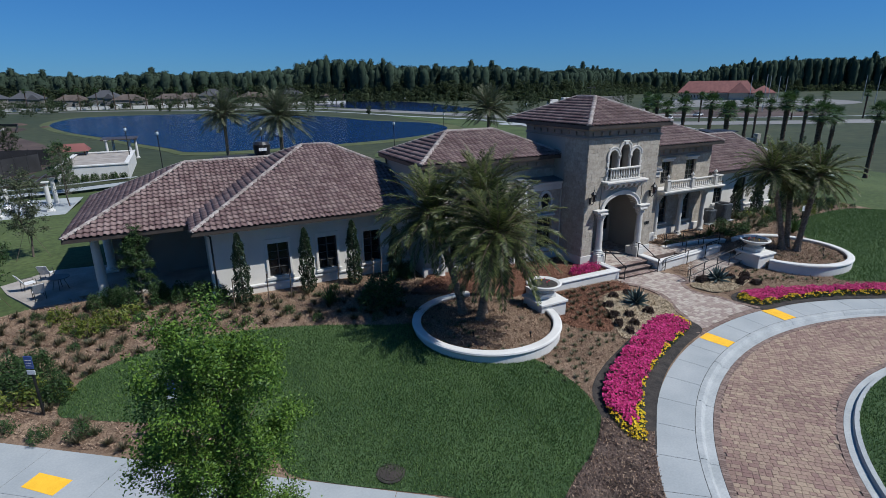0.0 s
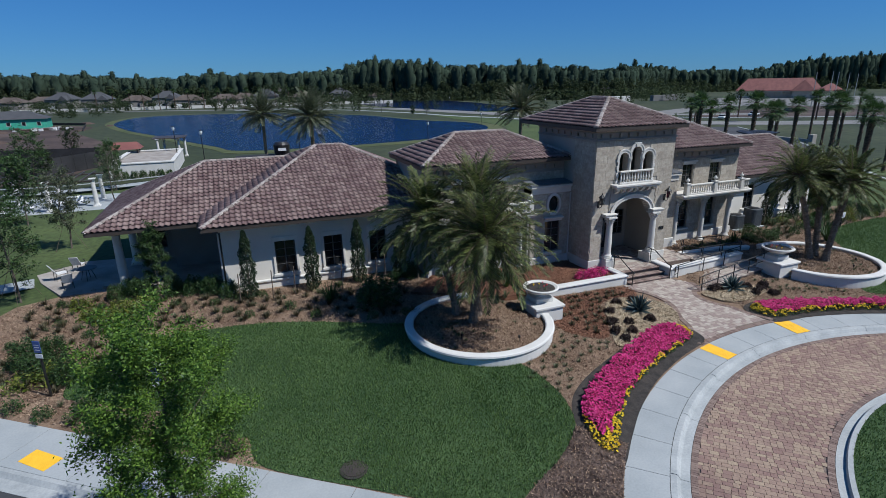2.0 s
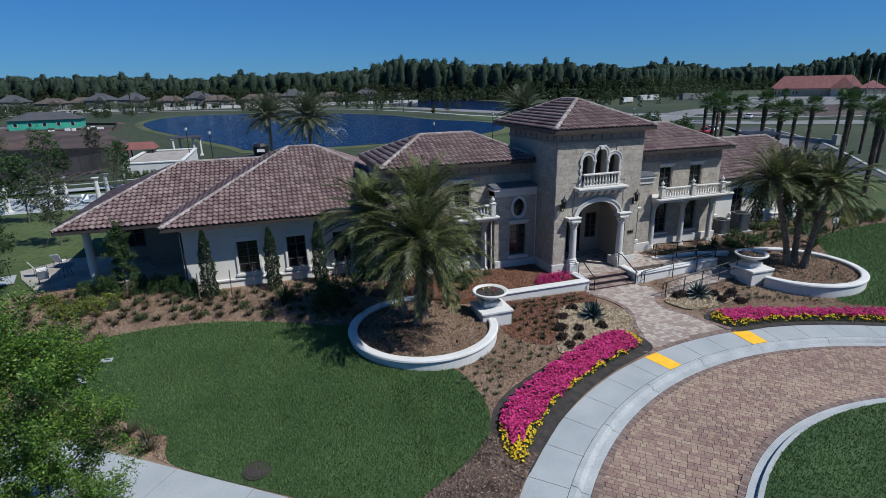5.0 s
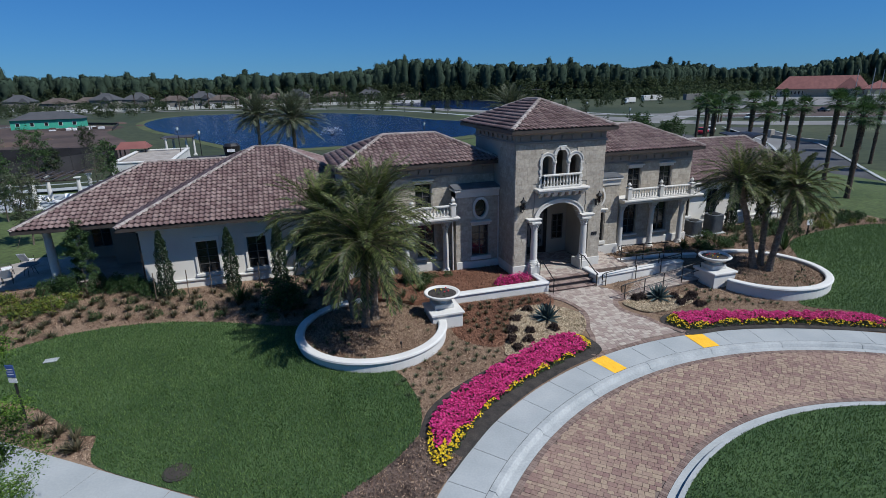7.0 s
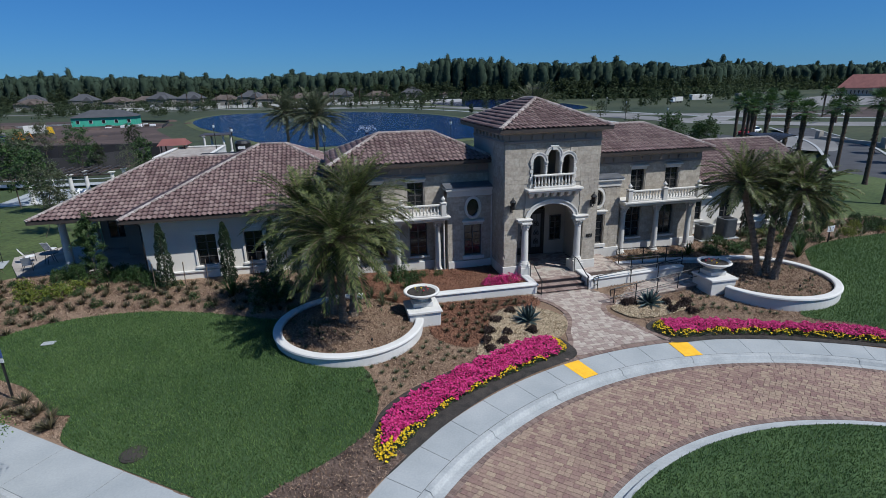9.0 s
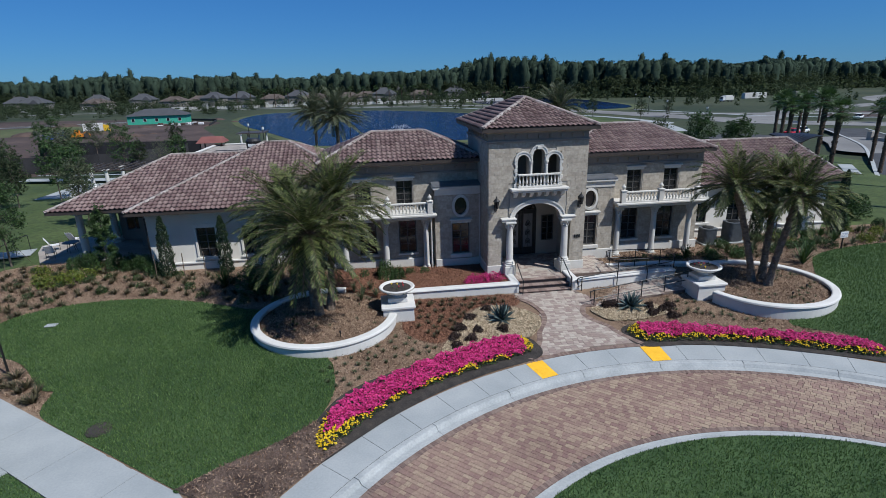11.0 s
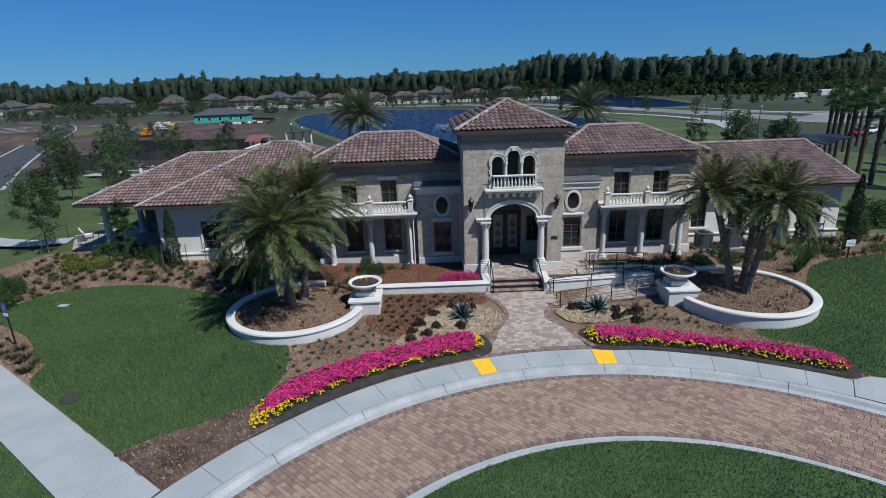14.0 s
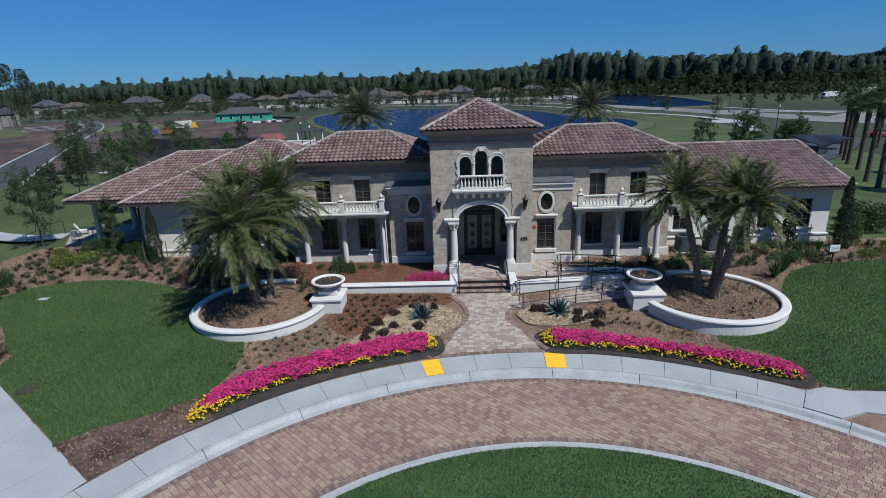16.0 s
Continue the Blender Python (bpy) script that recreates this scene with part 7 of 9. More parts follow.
LEFT_STREET = [(-52, -22), (-56, 8), (-66, 38), (-89, 76), (-118, 128), (-150, 186), (-186, 232), (-245, 275)]
strip("road_left", curve(LEFT_STREET), 7, -0.37, M_ASPHALT, "grey asphalt street through the building site")
for o in (-3.7, 3.7):
    strip("kerb_left", curve([(x + o * 0.86, y + o * 0.5) for x, y in LEFT_STREET[2:]]), 0.5, -0.28, M_KERB, "pale concrete kerb of the street")
strip("road_branch", curve([(-160, 200), (-135, 204), (-112, 214), (-100, 230)]), 7, -0.372, M_ASPHALT, "grey asphalt branch street")
for o in (-3.8, 3.8):
    strip("kerb_branch", curve([(-152, 203 + o), (-135, 204 + o), (-112, 214 + o), (-102, 226 + o)]), 0.5, -0.29, M_KERB, "pale concrete kerb of the branch street")
flat("lawn_lot", smooth_loop([(-150, 178), (-128, 150), (-108, 160), (-112, 190), (-136, 198)]), -0.40, M_BANK, "rough green grass of a building lot")
flat("lawn_corner", smooth_loop([(-205, 205), (-160, 165), (-150, 140), (-172, 150), (-215, 190)]), -0.40, M_BANK, "rough green grass at the street corner")
for k in range(4):
    strip("kerb_lot", [(-172 - 7 * k, 176 + 9 * k), (-150 - 7 * k, 190 + 9 * k)], 1.4, -0.33, M_CONC, "pale concrete drive of a building lot")
flat("lawn_lake", smooth_loop([(58, 186), (70, 152), (70, 126), (67, 106), (64, 86), (44, 70), (8, 64), (20, 84), (47, 104), (56, 132), (55, 160)]), -0.395, M_BACKLAWN, "bright green grass slope beside the lake")
flat("pavement_plaza", [(x, y) for x, y, _ in arc(73.5, 119, 5.5, 0, 360, 24)][:-1], -0.355, M_CONC, "pale concrete widening of the lakeside path")
strip("pavement_cross", curve([(104, 190), (112, 150), (122, 124), (160, 98), (300, 40)]), 2.2, -0.35, M_CONC, "pale pavement along the wide street")
strip("road_hall", curve([(104, 118), (150, 150), (215, 175), (290, 190)]), 12, -0.385, M_ROADFAR, "pale concrete drive towards the hall")
flat("ground_lot_earth", smooth_loop([(130, 120), (175, 140), (235, 150), (240, 115), (180, 92)]), -0.41, M_DIRT, "brown bare earth beside the street")
flat("road_lot_left", [(-78, 26), (-58, 24), (-54, 44), (-72, 58)], -0.36, M_ASPHALT, "asphalt parking bays")
for k in range(7):
    flat("trim_bay_line", [(-73 + 2.7 * k, 30), (-72.85 + 2.7 * k, 30), (-71.3 + 2.7 * k, 38), (-71.45 + 2.7 * k, 38)], -0.35, M_LINE, "white parking line")
# road corner and verge outside the side path
flat("road_side", [side_pt(-44, 2.75), side_pt(-10, 2.75), side_pt(-8, 6), side_pt(-10, 16), side_pt(-44, 16)][::-1], 0.02, M_ASPHALT, "grey asphalt side street")
solid("kerb_side", Mesh().sweep([(*side_pt(-44, 2.01), 0), (*side_pt(-10, 2.01), 0)], [(0.0, -0.2), (0.0, 0.15), (0.16, 0.15), (0.3, 0.03), (0.75, 0.03), (0.75, -0.2)]), M_KERB, "pale concrete kerb and gutter", kind="structure")
verge = [side_pt(-10, 2.02), side_pt(-0.9, 2.02)] + [(x, y) for x, y, _ in arc(CX, CY, R_WALK, 152, 200, 16)] + [(x, y) for x, y, _ in arc(CX, CY, 44, 200, 190, 4)] + [side_pt(-10, 16)]
flat("ground_verge", verge[::-1], 0.12, M_LAWN, "grass verge beside the side path")
x, y = strew(verge, 300, rg)
blades("grass_verge", x, y, np.full(len(x), 0.12), rg, 0.085, 0.017, M_BLADE, "short mown green grass blades")
for k, u in enumerate((-30.5, -28.5, -26.5)):
    a, b = side_pt(u - 6, 3.4), side_pt(u - 4.6, 7.4)
    solid("trim_road_line", Mesh().prism([(a[0], a[1]), (a[0] + 0.14, a[1] + 0.05), (b[0] + 0.14, b[1] + 0.05), (b[0], b[1])][::-1], 0.02, 0.026), M_LINE, "white road marking", kind="structure")
a = side_pt(-33.2, 3.2)
solid("trim_blue_mark", Mesh().prism([(a[0] - 0.7, a[1] - 0.6), (a[0] + 0.7, a[1] - 1.0), (a[0] + 0.9, a[1] + 0.2), (a[0] - 0.5, a[1] + 0.6)], 0.02, 0.027), M_BLUEPAINT, "blue road marking", kind="structure")
pad = thing("tactile_pad", (0, 0, 0), "bright yellow tactile paving strip at the side street", "tactile paving", "tactile strips")
part("pad", Mesh().prism([(-30.25, -6.05), (-29.3, -6.95), (-28.85, -6.45), (-29.85, -5.55)], -0.05, 0.158), M_YELLOW, pad)

# manhole, signs
mh = thing("manhole", (-19.85, -10.85, height(-19.85, -10.85)), "dark round manhole cover in the lawn", "manhole cover")
part("ring", Mesh().lathe([(0.46, 0.0), (0.46, 0.05), (0.4, 0.06), (0.37, 0.05)], 0, 0, 24), M_SOIL, mh)
part("lid", Mesh().lathe([(0.36, 0.03), (0.355, 0.065), (0.0, 0.07)], 0, 0, 24), M_FASCIA, mh)


def sign(x, y, h, w, bh, turn, label, material, lines=True):
    t = thing("notice_sign", (x, y, height(x, y)), label, "sign", turn=turn)
    part("post", Mesh().soft_box(-0.035, 0.035, -0.035, 0.035, -0.1, h, 0.006), M_IRON, t)
    p = part("panel", Mesh().soft_box(-w / 2, w / 2, -0.06, -0.036, h - bh, h, 0.006), material, t)
    if lines:
        for k in range(3):
            part("text_bar", Mesh().box(-w * 0.35, w * 0.35, -0.064, -0.06, h - bh * (0.3 + 0.22 * k) - 0.02, h - bh * (0.3 + 0.22 * k)), M_LINE if material is not M_LINE else M_SIGNBLUE, p)
    return t


sg = sign(-25.75, -6.0, 2.45, 0.32, 0.5, -20, "blue parking notice on a black square post", M_SIGNBLUE)
part("panel", Mesh().soft_box(-0.16, 0.16, -0.06, -0.036, 1.72, 1.9, 0.006), M_LINE, sg)
sg = sign(-30.3, -2.0, 2.5, 0.32, 0.5, -30, "blue parking notice on a black square post by shrubs", M_SIGNBLUE)
part("panel", Mesh().soft_box(-0.16, 0.16, -0.06, -0.036, 1.76, 1.94, 0.006), M_LINE, sg)
sign(21.1, 0.45, 1.25, 0.62, 0.42, 5, "small pale blue garden notice on a short post", M_LINE)
flatlight = thing("lawn_marker", (-26.4, -1.4, height(-26.4, -1.4) + 0.05), "small pale utility box lid in the lawn", "utility lid")
part("lid", Mesh().soft_box(-0.28, 0.28, -0.18, 0.18, 0, 0.05, 0.01), M_CONC, flatlight)
for x, y in ((-11.3, -6.4), (11.9, -6.2), (-13.6, -5.2), (13.4, -5.4)):
    t = thing("bed_spotlight", (x, y, 0.9), "small black garden spotlight on a stake", "garden light", "garden spotlights")
    part("stake", Mesh().tube([(0, 0, -0.05), (0, 0, 0.22)], 0.015, 6), M_IRON, t)
    part("head", Mesh().lathe([(0.04, 0), (0.055, 0.1), (0.05, 0.12)], 0, 0, 10, z=0.2), M_IRON, t)

# air-conditioning units by the right wing
def rounded(w, r, n=5):
    """A square outline of side w with round corners."""
    out = []
    for cx, cy, a0 in ((1, 1, 0), (-1, 1, 90), (-1, -1, 180), (1, -1, 270)):
        for q in range(n + 1):
            a = radians(a0 + 90 * q / n)
            out.append((cx * (w / 2 - r) + r * math.cos(a), cy * (w / 2 - r) + r * math.sin(a)))
    return out


for x, y, w, h in ((13.55, 3.6, 0.95, 1.15), (15.5, 3.7, 1.05, 1.45)):
    t = thing("condenser_unit", (x, y, height(x, y)), "slate-grey rounded air-conditioning condenser on a slab", "air conditioner", "condensers")
    part("slab", Mesh().soft_box(-w * 0.62, w * 0.62, -w * 0.62, w * 0.62, 0, 0.1, 0.01), M_CONC, t)
    part("casing", Mesh().prism(rounded(w, 0.22), 0.1, h - 0.08), M_ACGREY, t)
    part("lid", Mesh().prism(rounded(w + 0.05, 0.24), h - 0.08, h), M_ACGREY, t)
    lv = Mesh()
    for px, py in rounded(w + 0.012, 0.226):
        lv.tube([(px, py, 0.16), (px, py, h - 0.1)], 0.014, 4)
    for k in range(14):
        u = -w * 0.27 + w * 0.54 * k / 13
        for px, py in ((u, -w / 2), (-w / 2, u), (w / 2, u)):
            lv.tube([(px, py, 0.16), (px, py, h - 0.1)], 0.011, 4)
    part("louvre", lv, M_ACGREY, t)
    part("fan_guard", Mesh().lathe([(w * 0.40, 0), (w * 0.38, 0.05), (w * 0.1, 0.08), (0.0, 0.08)], 0, 0, 20, z=h), M_IRON, t)

# lounger, table and handrail on the patio
def lounger(x, y, turn):
    t = thing("patio_chair", (x, y, 0.82), "white sling patio chair on the concrete terrace", "chair", "patio chairs", turn=turn)
    part("seat", Mesh().soft_box(-0.26, 0.26, -0.3, 0.25, 0.38, 0.42, 0.01), M_LINE, t)
    part("backrest", Mesh().add([(-0.26, 0.23, 0.42), (0.26, 0.23, 0.42), (0.26, 0.55, 1.0), (-0.26, 0.55, 1.0), (-0.26, 0.27, 0.41), (0.26, 0.27, 0.41), (0.26, 0.59, 0.99), (-0.26, 0.59, 0.99)], [(0, 1, 2, 3), (7, 6, 5, 4), (0, 4, 5, 1), (1, 5, 6, 2), (2, 6, 7, 3), (3, 7, 4, 0)]), M_LINE, t)
    for a in (-0.25, 0.25):
        part("leg", Mesh().tube([(a, -0.3, 0), (a, -0.28, 0.62), (a, 0.3, 0.62), (a, 0.35, 0)], 0.018, 6), M_DARK, t)


lounger(-32.4, 10.2, 200)
lounger(-33.2, 12.2, 120)
lounger(-32.6, 13.8, 170)
tb = thing("patio_table", (-31.6, 11.4, 0.82), "round dark metal patio table", "table")
part("tabletop", Mesh().lathe([(0.0, 0.72), (0.55, 0.72), (0.56, 0.74), (0.55, 0.76), (0.0, 0.76)], 0, 0, 24), M_ACGREY, tb)
for k in range(4):
    part("leg", Mesh().tube([(0.4 * math.cos(k * 1.571), 0.4 * math.sin(k * 1.571), 0), (0.2 * math.cos(k * 1.571), 0.2 * math.sin(k * 1.571), 0.72)], 0.018, 6), M_DARK, tb)
t = thing("handrail", (0, 0, 0), "black tubular handrail by the terrace steps", "railing", "handrails")
part("top_rail", Mesh().tube([(-36.2, 9.4, 1.55), (-36.0, 10.1, 1.6), (-35.3, 11.6, 2.0), (-35.0, 12.4, 2.02)], 0.025, 6), M_IRON, t)
for x, y, g, h in ((-36.1, 9.7, 0.6, 1.58), (-35.4, 11.4, 0.6, 1.95), (-35.0, 12.4, 0.7, 2.02)):
    part("post", Mesh().tube([(x, y, g), (x, y, h)], 0.022, 6), M_IRON, t)
strip("pavement_back", curve([(-34.6, 12), (-38, 11.5), (-44, 14), (-52, 22)]), 1.8, 0.84, M_CONC, "pale concrete garden path")

# roof equipment well behind the low wing
rq = thing("roof_equipment", (-19.8, 16.6, 6.2 + DZ), "black rooftop equipment box with a fan housing", "roof equipment")
part("screen", Mesh().soft_box(-2.4, 2.4, -0.9, 0.9, -0.9, 1.15, 0.03), M_BLACKSHEET, rq)
part("fan_housing", Mesh().lathe([(0.5, 1.15), (0.55, 1.3), (0.62, 1.9), (0.45, 2.1), (0.0, 2.15)], 0.9, 0, 16), M_DARK, rq)
part("label_plate", Mesh().box(0.6, 1.15, -0.66, -0.6, 1.5, 1.7), M_LINE, rq)
# curved dark metal canopy behind the other low wing
cv = thing("pump_house", (29.2, 15.0, 0), "small dark canopy with an upswept curved metal roof", "shed")
# added block to carry the canopy, dark so it recedes; no wall is known here
part("wall", Mesh().soft_box(-1.6, -0.7, -0.7, 0.9, 0.0, 6.1, 0.02), M_DARK, cv)
n = 14
vs, fs = [], []
for i in range(n + 1):
    u = -1.9 + 3.6 * i / n
    front_z = 6.66 - 0.42 * math.exp(-((u + 0.5) / 0.85) ** 2) + 0.04 * u
    back_z = 6.8 + 0.12 * math.exp(-((u + 1.2) / 0.6) ** 2)
    vs += [(u, -1.1, front_z), (u, 1.1, back_z), (u, -1.1, front_z - 0.1), (u, 1.1, back_z - 0.1)]
for i in range(n):
    b = 4 * i
    fs += [(b, b + 4, b + 5, b + 1), (b + 2, b + 3, b + 7, b + 6), (b, b + 2, b + 6, b + 4), (b + 1, b + 5, b + 7, b + 3)]
fs += [(0, 1, 3, 2), (4 * n, 4 * n + 2, 4 * n + 3, 4 * n + 1)]
part("roof", Mesh().add(vs, fs), M_DARK, cv, "curved dark metal roof")


# ---- street lamps ----
def lamp(x, y, z, h):
    t = thing("street_lamp", (x, y, z), "black post-top lamp with a pale glass globe", "street lamp", "lakeside lamps")
    part("pole", Mesh().lathe([(0.16, 0), (0.17, 0.3), (0.1, 0.5), (0.07, 0.9), (0.055, h - 0.8), (0.1, h - 0.75), (0.06, h - 0.7)], 0, 0, 10), M_IRON, t)
    part("globe", Mesh().lathe([(0.1, h - 0.7), (0.2, h - 0.5), (0.21, h - 0.3), (0.16, h - 0.2)], 0, 0, 10), M_LINE, t, "pale glass globe")
    part("finial", Mesh().lathe([(0.22, h - 0.2), (0.12, h - 0.08), (0.03, h), (0.0, h + 0.08)], 0, 0, 10), M_IRON, t)


for x, y in ((-31.3, 72.7), (-26.7, 61.7), (-12.6, 62.0), (8.5, 60.0), (28, 80), (75.7, 116.5), (91.7, 156), (62.2, 77.6), (77.3, 219), (45, 226), (30, 268), (104, 190)):
    lamp(x, y, height(x, y), 6.6)


# ---- white garden pavilions by the pool and lake ----
def doric(x, y, z, h, r=0.22):
    t = thing("garden_column", (x, y, z), "white plaster garden column on a square base", "column", "garden columns")
    part("shaft", Mesh().soft_box(-r * 1.5, r * 1.5, -r * 1.5, r * 1.5, -0.3, 0.2, 0.02).lathe([(r * 1.3, 0.2), (r * 1.25, 0.28), (r, 0.36), (r * 1.02, h * 0.4), (r * 0.84, h - 0.3), (r * 1.2, h - 0.2), (r * 1.3, h - 0.1)], 0, 0, 14).soft_box(-r * 1.4, r * 1.4, -r * 1.4, r * 1.4, h - 0.1, h, 0.02), M_WHITE, t)


for x, y in ((-31.1, 87.7), (-34.5, 86.5), (-35.2, 83), (-31.8, 83.5)):
    doric(x, y, -0.4, 3.8)
for x, y in ((-36.3, 38.0), (-36.5, 42.3), (-40.0, 36.6), (-40.4, 41.6), (-44, 36.6), (-44, 41.4)):
    doric(x, y, height(x, y), 3.0)
pg = thing("pergola", (0, 0, 0), "dark timber pergola top over white columns", "pergola")
for k in range(9):
    part("rafter", Mesh().soft_box(-45 + 1.0 * k, -44.85 + 1.0 * k, 36, 42.8, 3.35, 3.5, 0.01), M_FASCIA, pg)
part("beam", Mesh().soft_box(-45, -36, 36.5, 36.7, 3.2, 3.36, 0.01), M_FASCIA, pg)
part("beam", Mesh().soft_box(-45, -36, 41.9, 42.1, 3.2, 3.36, 0.01), M_FASCIA, pg)
part("rafter", Mesh().soft_box(-36, -30.5, 82.7, 88.2, 3.35, 3.5, 0.01), M_FASCIA, pg)
flat("pavement_pool", [(-48, 33.5), (-35, 33.5), (-34.5, 45), (-48, 46)], 0.45, M_CONC, "pale pool terrace")
pool = thing("pool_wall", (0, 0, 0), "low white plaster garden enclosure with a coped edge", "garden wall")
for x0, x1, y0, y1 in ((-39.5, -31, 62.5, 62.9), (-39.5, -31, 80, 80.4), (-39.5, -39.1, 62.9, 80), (-31.4, -31, 62.9, 80)):
    part("wall", Mesh().soft_box(x0, x1, y0, y1, -0.6, 1.6, 0.02), M_WHITE, pool)
    part("cap", Mesh().soft_box(x0 - 0.1, x1 + 0.1, y0 - 0.1, y1 + 0.1, 1.6, 1.8, 0.03), M_WHITE, pool)
part("paving", Mesh().soft_box(-39.1, -31.4, 62.9, 80, 1.0, 1.5, 0.02), M_PATIO, pool, "grey paving inside the walls")
for k in range(7):
    put(P_BIG, -38.6 + 1.15 * k, 61.7 + RND.uniform(-0.2, 0.2), 0.95)
strip("pavement_pool_path", curve([(-60, 55), (-44, 52), (-30, 56), (-18, 64)]), 2.2, 0.02, M_CONC, "pale garden path")
strip("pavement_pool_edge", curve([(-60, 58.5), (-44, 56), (-30, 60)]), 0.5, 0.12, M_CONC, "pale garden kerb")
gz = thing("red_roof_shelter", (-40, 80.5, -0.4), "small open shelter with a red metal roof", "shelter")
for x, y in ((-2, -1.5), (2, -1.5), (-2, 1.5), (2, 1.5)):
    part("post", Mesh().soft_box(x - 0.1, x + 0.1, y - 0.1, y + 0.1, 0, 2.6, 0.01), M_TRUNK, gz)
part("roof", Mesh().add([(-2.6, -2.2, 2.6), (2.6, -2.2, 2.6), (2.6, 2.2, 2.6), (-2.6, 2.2, 2.6), (-2.0, 0, 3.7), (2.0, 0, 3.7)], [(0, 1, 5, 4), (2, 3, 4, 5), (1, 2, 5), (3, 0, 4), (3, 2, 1, 0)]), M_REDROOF, gz)
for x, y, tn in ((-38, 39.5, 20), (-39.5, 39.2, 60), (-41, 39.5, 10), (-42.5, 39, 40)):
    t = thing("pool_lounger", (x, y, 0.45), "white pool lounger on the terrace", "lounger", "pool loungers", turn=tn)
    part("frame", Mesh().soft_box(-0.3, 0.3, -0.9, 0.4, 0.28, 0.34, 0.01), M_LINE, t)
    part("backrest", Mesh().add([(-0.3, 0.4, 0.3), (0.3, 0.4, 0.3), (0.3, 0.95, 0.85), (-0.3, 0.95, 0.85), (-0.3, 0.44, 0.28), (0.3, 0.44, 0.28), (0.3, 0.99, 0.83), (-0.3, 0.99, 0.83)], [(0, 1, 2, 3), (7, 6, 5, 4), (0, 4, 5, 1), (1, 5, 6, 2), (2, 6, 7, 3), (3, 7, 4, 0)]), M_LINE, t)
    for q in (-0.7, 0.3):
        part("leg", Mesh().tube([(-0.27, q, 0), (-0.27, q, 0.28), (0.27, q, 0.28), (0.27, q, 0)], 0.02, 5), M_LINE, t)
# lake fountain at rest: a low float
ft = thing("lake_fountain", (-1, 118, -0.4), "spraying fountain on the lake", "fountain")
g = np.random.default_rng(5)
n = 900
a, u = g.uniform(0, 2 * math.pi, n), g.uniform(0, 1, n)
rr = 3.2 * u
vs, fs = leaves(rr * np.cos(a), rr * np.sin(a), 4.2 * u * (1 - u) * 2.0 * (0.6 + 0.4 * g.uniform(0, 1, n)) + 0.05, g, 0.16, 0.05, 1.0)
part("spray", fast_mesh("spray", vs, fs, M_LINE), None, ft, "white water drops", kind="stuff")
part("float", Mesh().lathe([(0.6, 0), (0.7, 0.15), (0.3, 0.3)], 0, 0, 12), M_DARK, ft)


# ---- far palms ----
def far_palm(x, y, h, seed, style):
    z = height(x, y) if abs(x) < 60 and y < 60 else -0.44
    if style == "date":
        return palm(x, y, z, (x + 0.1, y, z + h), seed, 4.4, 0.26, 84, "date palm with a grey-green feather crown by the lake", "lakeside palms", M_FARPALM, 36, 0.15, -30, 0.04)
    t = thing("cabbage_palm", (x, y, z), "cabbage palm with a shaggy trunk and small fan crown", "palm tree", "roadside palms")
    g = np.random.default_rng(seed)
    part("trunk", Mesh().lathe([(0.3, -0.1), (0.24, h * 0.06), (0.22, h * 0.6), (0.3, h * 0.85), (0.26, h)], 0, 0, 10), M_CABBAGE, t, "shaggy brown trunk")
    # fans of pointed leaflets on short stalks, and a skirt of old leaf bases
    vs, fs, stalks = [], [], Mesh()
    for q in range(30):
        az, el = 2.399 * q, radians(80 - 125 * (q / 30) ** 0.9)
        d = np.array([math.cos(az) * math.cos(el), math.sin(az) * math.cos(el), math.sin(el)])
        side = np.array([-math.sin(az), math.cos(az), 0.0])
        up = np.cross(d, side)
        c = d * g.uniform(0.7, 1.15)
        stalks.tube([(0, 0, h - 0.1), tuple(c + (0, 0, h))], 0.02, 4)
        for e in range(21):
            a = radians(-115 + 11.5 * e)
            dirn = d * math.cos(a) + side * math.sin(a) + up * 0.12 + np.array([0, 0, -0.18])
            ln = 1.05 * (0.75 + 0.25 * math.cos(a)) * g.uniform(0.85, 1.1)
            w = np.cross(dirn, up) * 0.035
            b = len(vs)
            vs += [c, c + dirn * ln * 0.5 - w, c + dirn * ln + np.array([0, 0, -0.12]), c + dirn * ln * 0.5 + w]
            fs.append((b, b + 1, b + 2, b + 3))
    part("crown", fast_mesh("crown", np.array(vs) + (0, 0, h), np.array(fs), M_LEAF), None, t, "dark green fan leaves")
    part("stalk", stalks, M_LEAF, t)
    k = 150
    a, zz = g.uniform(0, 2 * math.pi, k), h * g.uniform(0.35, 0.98, k)
    v, f = leaves(0.25 * np.cos(a), 0.25 * np.sin(a), zz, g, 0.34, 0.1, 2.0)
    part("boot", fast_mesh("boot", v, f, M_CABBAGE), None, t, "ragged brown leaf bases", kind="stuff")
    return t


for k, (x, y, h) in enumerate(((-18, 58.4, 8.6), (-13.5, 40, 8.2), (16.4, 42.7, 8.3))):
    far_palm(x, y, h, 30 + k, "date")
for k, (x, y) in enumerate(((40.2, 22.1), (41.7, 25.7), (47.4, 34.7), (50.1, 40.2), (53, 45), (56, 50), (36.3, 8.6), (44.4, 17.1), (53.5, 28.4), (60, 36), (62, 54), (69, 60), (53, 11), (61, 20), (68, 28), (76, 36), (84, 44), (92, 52))):
    far_palm(x, y, 7.4 + (k * 37 % 10) * 0.15, 60 + k, "fan")
for k in range(16):
    far_palm(-95 + 8.3 * k, 345 - 1.5 * k + (k % 3) * 4, 11.0, 90 + k, "fan")
